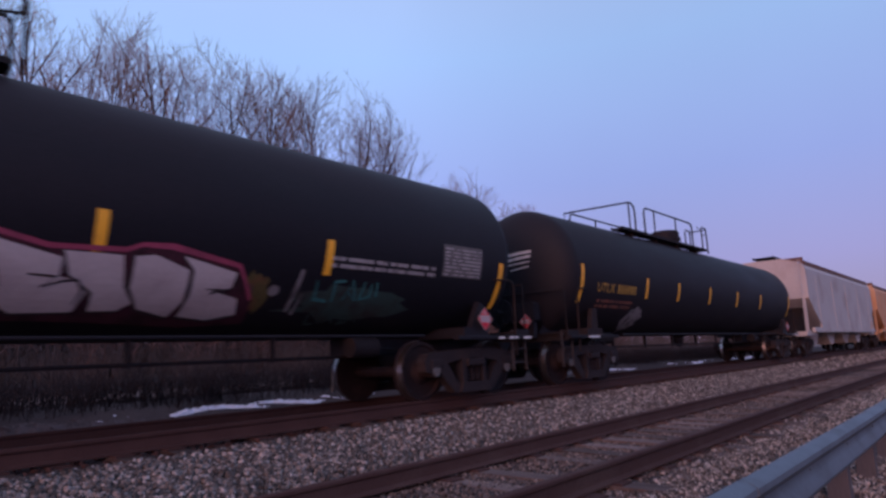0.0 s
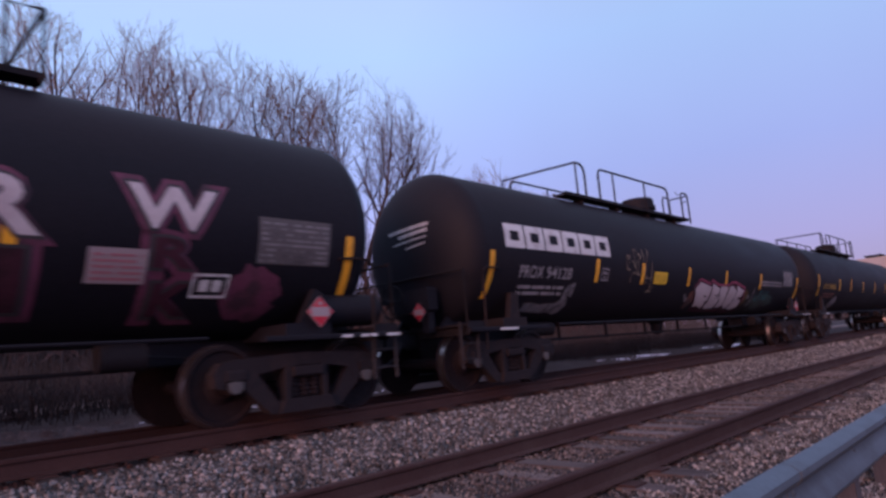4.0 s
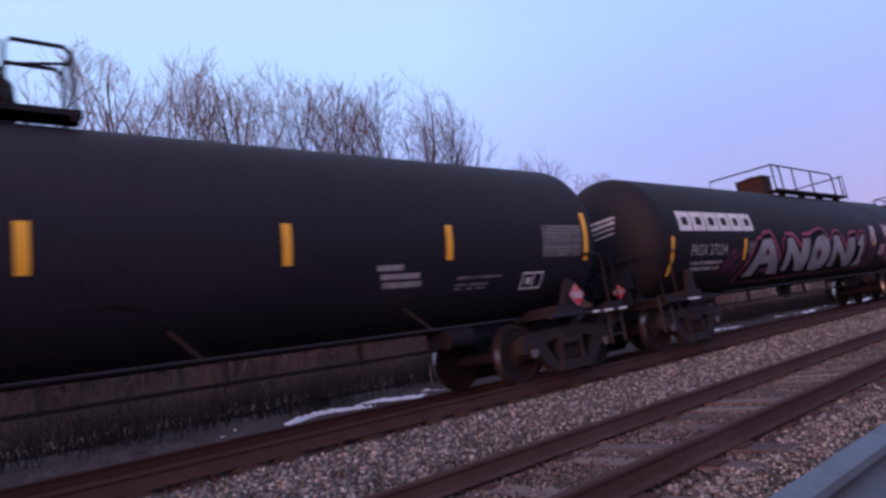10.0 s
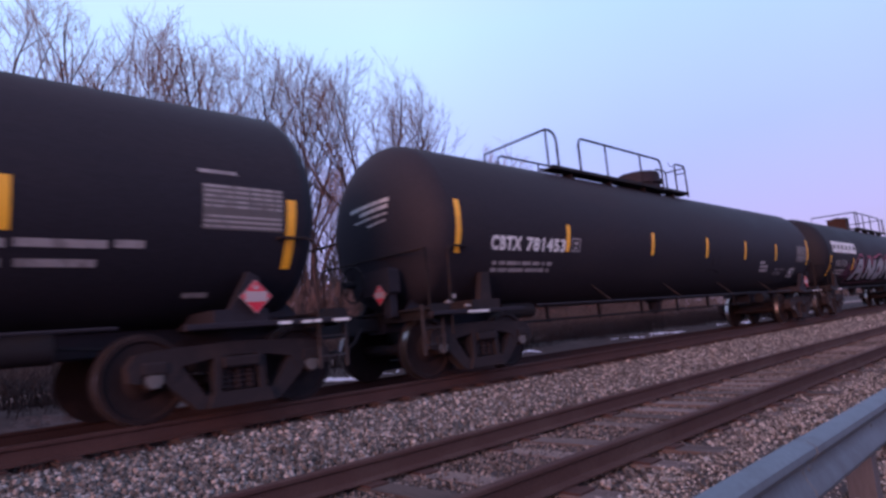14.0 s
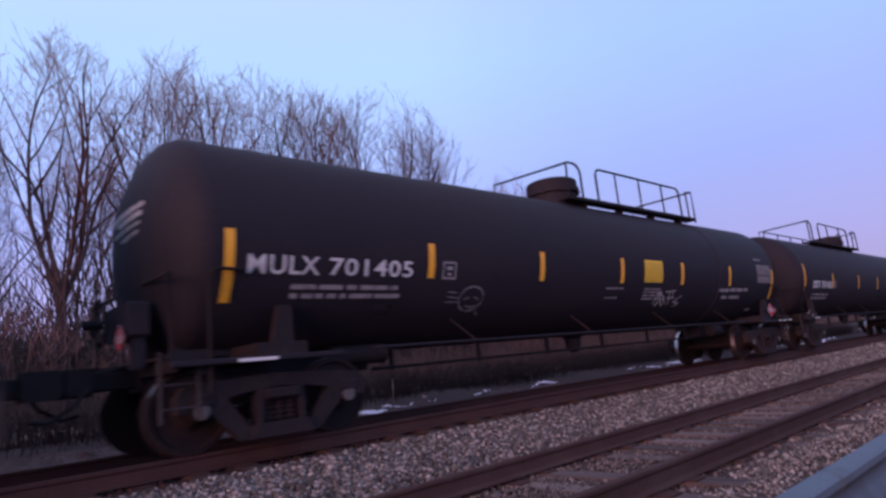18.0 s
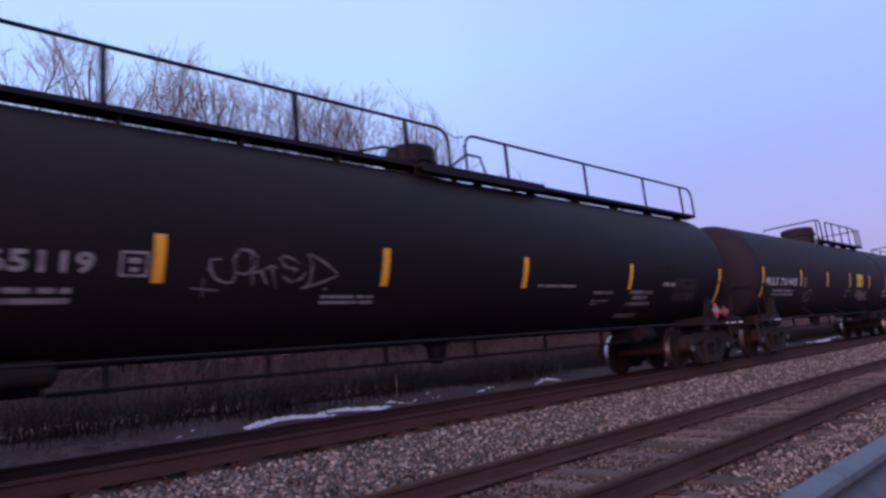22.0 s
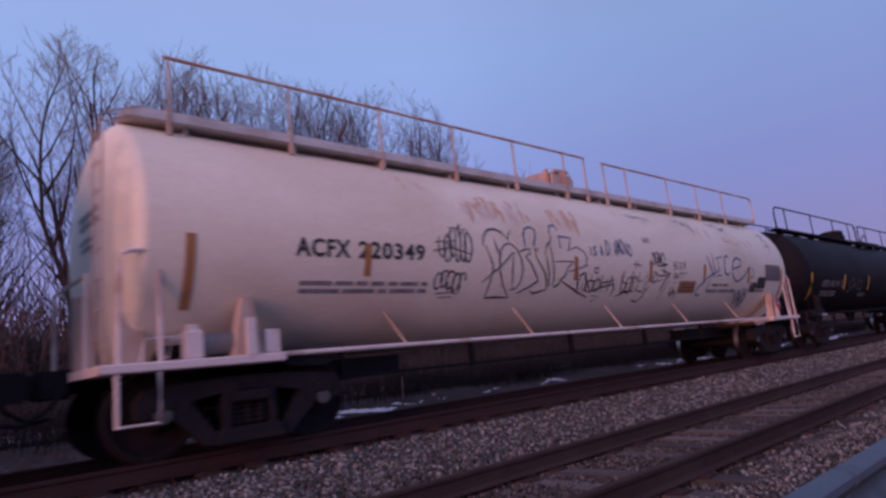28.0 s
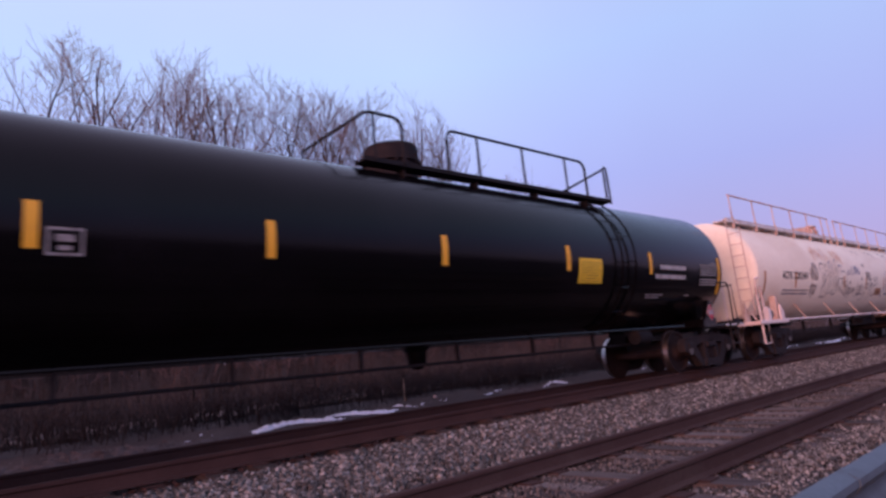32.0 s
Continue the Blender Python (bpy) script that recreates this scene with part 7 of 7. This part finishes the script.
    for path, w in (([(2.11, 2.15), (1.99, 2.14), (1.95, 2.08), (2.08, 2.07), (2.09, 2.03), (1.97, 2.0)], 0.022), ([(2.13, 2.13), (2.26, 2.15)], 0.022), ([(2.19, 2.14), (2.19, 2.0)], 0.022),
                    ([(2.23, 2.0), (2.29, 2.13), (2.34, 2.01), (2.25, 2.05)], 0.02), ([(2.34, 2.16), (2.40, 2.09), (2.48, 2.18), (2.39, 2.0)], 0.022),
                    ([(2.02, 1.94), (1.97, 1.88), (2.01, 1.82), (2.07, 1.85), (2.06, 1.92), (2.02, 1.94)], 0.022), ([(2.11, 1.94), (2.11, 1.85), (2.18, 1.84), (2.21, 1.94)], 0.022),
                    ([(2.22, 1.93), (2.52, 1.94)], 0.022), ([(2.32, 1.93), (2.31, 1.83)], 0.024), ([(2.03, 1.78), (2.03, 1.72)], 0.03),
                    ([(1.94, 1.68), (1.92, 1.57), (1.97, 1.50), (2.03, 1.56), (2.04, 1.66), (2.09, 1.56), (2.17, 1.56), (2.16, 1.45)], 0.032)):
        daub("tag", ribbon(path, w), SPRAY_BLACK, "black handwritten words", 0.012)
    daub("tag", ribbon([(1.40, 2.30), (1.46, 2.19), (1.40, 2.12), (1.34, 2.2)], 0.03) + ribbon([(1.3, 2.07), (1.5, 2.06), (1.72, 2.08)], 0.03) + ribbon([(1.45, 1.98), (1.64, 1.95), (1.81, 1.93), (1.66, 1.80), (1.58, 1.70), (1.51, 1.57)], 0.026), SPRAY_BLACK, "black handwritten tag", 0.0112)
    for k, (path, w) in enumerate(((((3.46, 2.34), (3.57, 2.13), (3.72, 1.90), (3.83, 1.97)), 0.042), (((3.83, 1.97), (3.75, 2.11), (3.73, 2.40)), 0.036),
                                   (((4.04, 2.04), (3.62, 1.93), (3.30, 1.79), (3.04, 1.63), (3.01, 1.56), (3.12, 1.50), (3.27, 1.53)), 0.028), (((3.62, 1.93), (3.55, 1.73), (3.48, 1.59)), 0.024),
                                   (((3.97, 2.30), (3.99, 1.91)), 0.036), (((3.86, 2.29), (4.19, 2.33)), 0.03), (((3.82, 1.90), (4.15, 1.92)), 0.03),
                                   (((4.57, 2.29), (4.48, 2.38), (4.34, 2.32), (4.27, 2.14), (4.30, 1.99), (4.42, 1.93), (4.55, 1.98)), 0.034),
                                   (((4.66, 2.07), (4.94, 2.11), (5.17, 2.16), (5.16, 2.29), (5.0, 2.35), (4.80, 2.28), (4.68, 2.10), (4.72, 1.91), (4.89, 1.80), (5.12, 1.83), (5.36, 1.95), (5.54, 2.07), (5.59, 2.14)), 0.034),
                                   (((5.59, 2.14), (5.77, 2.12), (5.89, 2.02), (5.87, 1.91), (5.73, 1.89), (5.69, 1.97)), 0.022))):
        daub("tag", ribbon(path, w), SPRAY_BLUE, "blue handwritten letter", 0.013 + 0.0004 * k)
    for path, w in (([(4.99, 1.63), (5.11, 1.40), (5.12, 1.63), (5.26, 1.37), (5.23, 1.63), (5.38, 1.34), (5.41, 1.66), (5.41, 1.40)], 0.048), ([(4.96, 1.56), (5.20, 1.31), (5.19, 1.56), (5.44, 1.29), (5.43, 1.50)], 0.042),
                    ([(5.52, 1.59), (5.40, 1.46), (5.50, 1.34), (5.62, 1.42), (5.62, 1.56)], 0.044), ([(5.60, 1.68), (5.53, 1.56), (5.62, 1.43), (5.60, 1.30), (5.46, 1.27)], 0.048)):
        daub("tag", ribbon(path, w), SPRAY_BLUE, "dense blue scrawl", 0.0185)
    daub("tag", ribbon([(7.12, 3.06), (7.40, 3.04), (7.14, 2.92), (7.42, 2.86)], 0.03) + ribbon([(7.30, 3.12), (7.20, 2.86)], 0.03) + ribbon([(7.12, 2.74), (7.36, 2.74)], 0.035) + ribbon([(7.30, 2.86), (7.20, 2.52)], 0.03), SPRAY_BLACK, "black scrawl near the roof", 0.016)
    for path, w in ((((2.77, 3.15), (2.95, 3.12), (3.05, 3.16), (3.12, 3.04), (3.22, 3.13), (3.30, 2.98), (3.41, 2.85)), 0.030), (((3.20, 3.05), (3.32, 3.10), (3.38, 2.95), (3.50, 3.18)), 0.024),
                    (((4.55, 3.22), (4.70, 3.14), (4.78, 3.20), (4.94, 3.14), (5.02, 3.02), (5.10, 3.12), (5.22, 2.95)), 0.030), (((4.92, 3.10), (5.06, 3.06), (5.20, 3.10), (5.40, 3.16)), 0.034),
                    (((6.20, 3.30), (6.45, 3.24), (6.60, 3.28), (6.82, 3.22)), 0.030), (((0.9, 3.10), (1.2, 3.06), (1.35, 3.10), (1.7, 3.02)), 0.024)):
        daub("scuff", ribbon(path, w), TAG, "grey scraped marks below the roof", 0.0165)
    daub("rust_stain", [blob(4.95, 2.80, 0.28, 0.07, 31, rough=0.8)], STAIN, "streak of rust", 0.0163)
    daub("rust_stain", [blob(5.30, 2.70, 0.16, 0.05, 32, rough=0.8)], STAIN, "streak of rust", 0.0161)
    daub("notice", [rect(2.23, 2.93, 1.56, 1.79)], ORANGE, "brown notice with lines of small print", 0.018)
    daub("notice_print", bars(2.28, 2.88, 1.59, 1.77, 3, 97, 0.6), INK, lift=0.021)
    daub("black_panel", [rect(6.16, 6.62, 1.65, 1.91)], INK, "black stencilled panel", 0.018)
    daub("panel_frame", [rect(6.16, 6.62, 1.58, 1.605), rect(6.16, 6.185, 1.605, 1.65)], INK, "thin black line under the panel", 0.018)
    for print_box in (rect(5.79, 5.90, 1.70, 1.75), rect(5.95, 6.05, 1.62, 1.67), rect(5.80, 5.86, 1.61, 1.65)):
        daub("panel_print", [print_box], GREYSTEN, lift=0.021)
    daub("black_panel", [rect(5.74, 6.10, 1.57, 1.78)], INK, lift=0.018)
    daub("stencil_panel", [rect(6.63, 7.54, 1.84, 2.22)], PANEL, "grey panel of small stencilled figures", 0.018)
    daub("small_print", bars(6.67, 7.50, 1.87, 2.20, 7, 98, 0.5), GREYSTEN, lift=0.021)
    daub("small_print", bars(3.72, 4.51, 1.69, 1.75, 1, 99, 0.1), GREYSTEN, lift=0.012)
    daub("small_print", bars(3.50, 4.93, 1.56, 1.635, 1, 101, 0.1), GREYSTEN, lift=0.012)
    daub("small_print", bars(0.95, 1.2, 2.50, 2.62, 3, 100, 0.5), GREYSTEN, lift=0.012)
    for y0, y1, z0, z1 in ((-0.44, 0.31, 2.55, 2.62), (-0.44, 0.25, 2.45, 2.51), (-0.28, 0.27, 2.29, 2.34), (-0.28, 0.20, 2.20, 2.25)):
        part("head_stencil", Geo().box(-8.166, -8.150, y0, y1, z0, z1), GREYSTEN, car)


make_white_car()


# ---------------------------------------------------------------- grain hoppers far ahead
def make_grain_hopper(x, paint_mat, label, walk_mat):
    length = 18.0
    car = start_car("grain_hopper", x, label, "covered hopper", length)
    h = length / 2
    roof = [(-1.55, 3.55), (-1.42, 3.80), (-0.75, 4.05), (0.75, 4.05), (1.42, 3.80), (1.55, 3.55)]
    n = len(roof)
    g = Geo().prism([(-h + 0.95, 2.35), (-h + 2.9, 1.10), (h - 2.9, 1.10), (h - 0.95, 2.35), (h - 0.95, 3.55), (-h + 0.95, 3.55)], -1.55, 1.55)
    g.add([(a, y, zz) for a in (-h + 0.95, h - 0.95) for y, zz in roof], [tuple(range(n)), tuple(range(2 * n - 1, n - 1, -1))] + [(i, i + n, (i + 1) % n + n, (i + 1) % n) for i in range(n - 1)])
    part("body", g, paint_mat, car, smooth=50)
    for s in (-1, 1):
        part("end_cage", Geo().box(*sorted((s * (h - 1.5), s * (h - 1.6))), -1.2, 1.2, 1.0, 2.0), STEEL, car)
        part("end_sill", Geo().box(*sorted((s * (h - 0.55), s * (h - 2.4))), -1.4, 1.4, 0.82, 1.0, 0.02), paint_mat, car)
        part("end_ladder", ladder_geo(s * (h - 0.75), -1.4, 0.9, 3.9, 0.42, 10), paint_mat, car)
        part("end_brace", Geo().bar((s * (h - 0.80), 1.0), (s * (h - 1.0), 2.9), 0.1, 0.1, -1.42, -1.32), paint_mat, car)
        part("end_brace", Geo().bar((s * (h - 0.80), 1.0), (s * (h - 1.0), 2.9), 0.1, 0.1, 1.32, 1.42), paint_mat, car)
    part("side_sill", Geo().box(-h + 1.3, h - 1.3, -1.56, -1.44, 0.95, 1.15, 0.02).box(-h + 1.3, h - 1.3, 1.44, 1.56, 0.95, 1.15, 0.02), paint_mat, car)
    part("roof_edge", Geo().prism([(-h + 1.25, 3.72), (h - 1.25, 3.72), (h - 1.25, 3.92), (-h + 1.25, 3.92)], -1.47, -1.36), RUSTROOF, car, "rusty red roof edge")
    part("end_roof_edge", Geo().box(-h + 1.22, -h + 1.32, -1.45, 1.45, 3.88, 4.06), RUSTROOF, car)
    for k in range(5):
        a = -h + 2.6 + k * (length - 5.2) / 4
        part("side_seam", Geo().box(a - 0.02, a + 0.02, -1.565, -1.5, 1.1, 3.3), paint_mat, car)
    part("roof_walkway", walkway_geo(-h + 1.0, h - 1.0, -0.4, 0.4, 4.20), walk_mat, car)
    for k in range(4):
        a = -h + 3.6 + k * 3.6
        part("hopper_outlet", Geo().prism([(a - 1.2, 1.1), (a + 1.2, 1.1), (a + 0.3, 0.42), (a - 0.3, 0.42)], -1.0, 1.0), paint_mat, car)
        part("roof_hatch", Geo().box(a - 1.4, a + 1.4, -0.3, 0.3, 4.05, 4.16, 0.03), paint_mat, car)


for k, (m, lab) in enumerate(((BUFF, "grey-buff covered grain hopper"), (ORANGE, "faded orange covered grain hopper"), (WHITE, "pale covered grain hopper"), (BUFF, "grey-buff covered grain hopper"))):
    make_grain_hopper(74.5 + 9.0 + 18.1 * k, m, lab, STEEL)


# ---------------------------------------------------------------- what moves
TRAIN = [(0, -46.85), (1, -43.22), (2, -39.54), (3, -35.89), (4, -32.25), (5, -28.61), (6, -24.96), (7, -21.30), (8, -17.65), (9, -14.02), (10, -10.42), (11, -6.89), (12, -3.43), (13, 0.01), (14, 3.52), (15, 7.04), (16, 10.57), (17, 14.10), (18, 17.62), (19, 21.12), (20, 24.62), (21, 28.13), (22, 31.66), (23, 35.16), (24, 38.66), (25, 42.18), (26, 45.67), (27, 49.16), (28, 52.65), (29, 56.15), (30, 59.64), (31, 63.13), (32, 66.67)]
TRAIN_S = [r[1] for r in TRAIN]


def gone(t):
    """How far the train has gone at t seconds, smooth through the rows above."""
    i = max(1, min(len(TRAIN) - 3, int(t)))
    p0, p1, p2, p3 = TRAIN_S[i - 1], TRAIN_S[i], TRAIN_S[i + 1], TRAIN_S[i + 2]
    u = t - i
    return p1 + 0.5 * u * (p2 - p0 + u * (2 * p0 - 5 * p1 + 4 * p2 - p3 + u * (3 * (p1 - p2) + p3 - p0)))


def motions():
    turns = [k * 0.16 for k in range(200)] + [32.0]
    for car, x, sets in CARS:
        walk(car, [(t, pose(x + s, FAR_Y, FAR_Z)) for t, s in TRAIN])
        for w, k in sets:
            walk(w, [(t, pose(k, 0, 0.43, 0, math.degrees(gone(t) / 0.43), 0)) for t in turns])


motions()
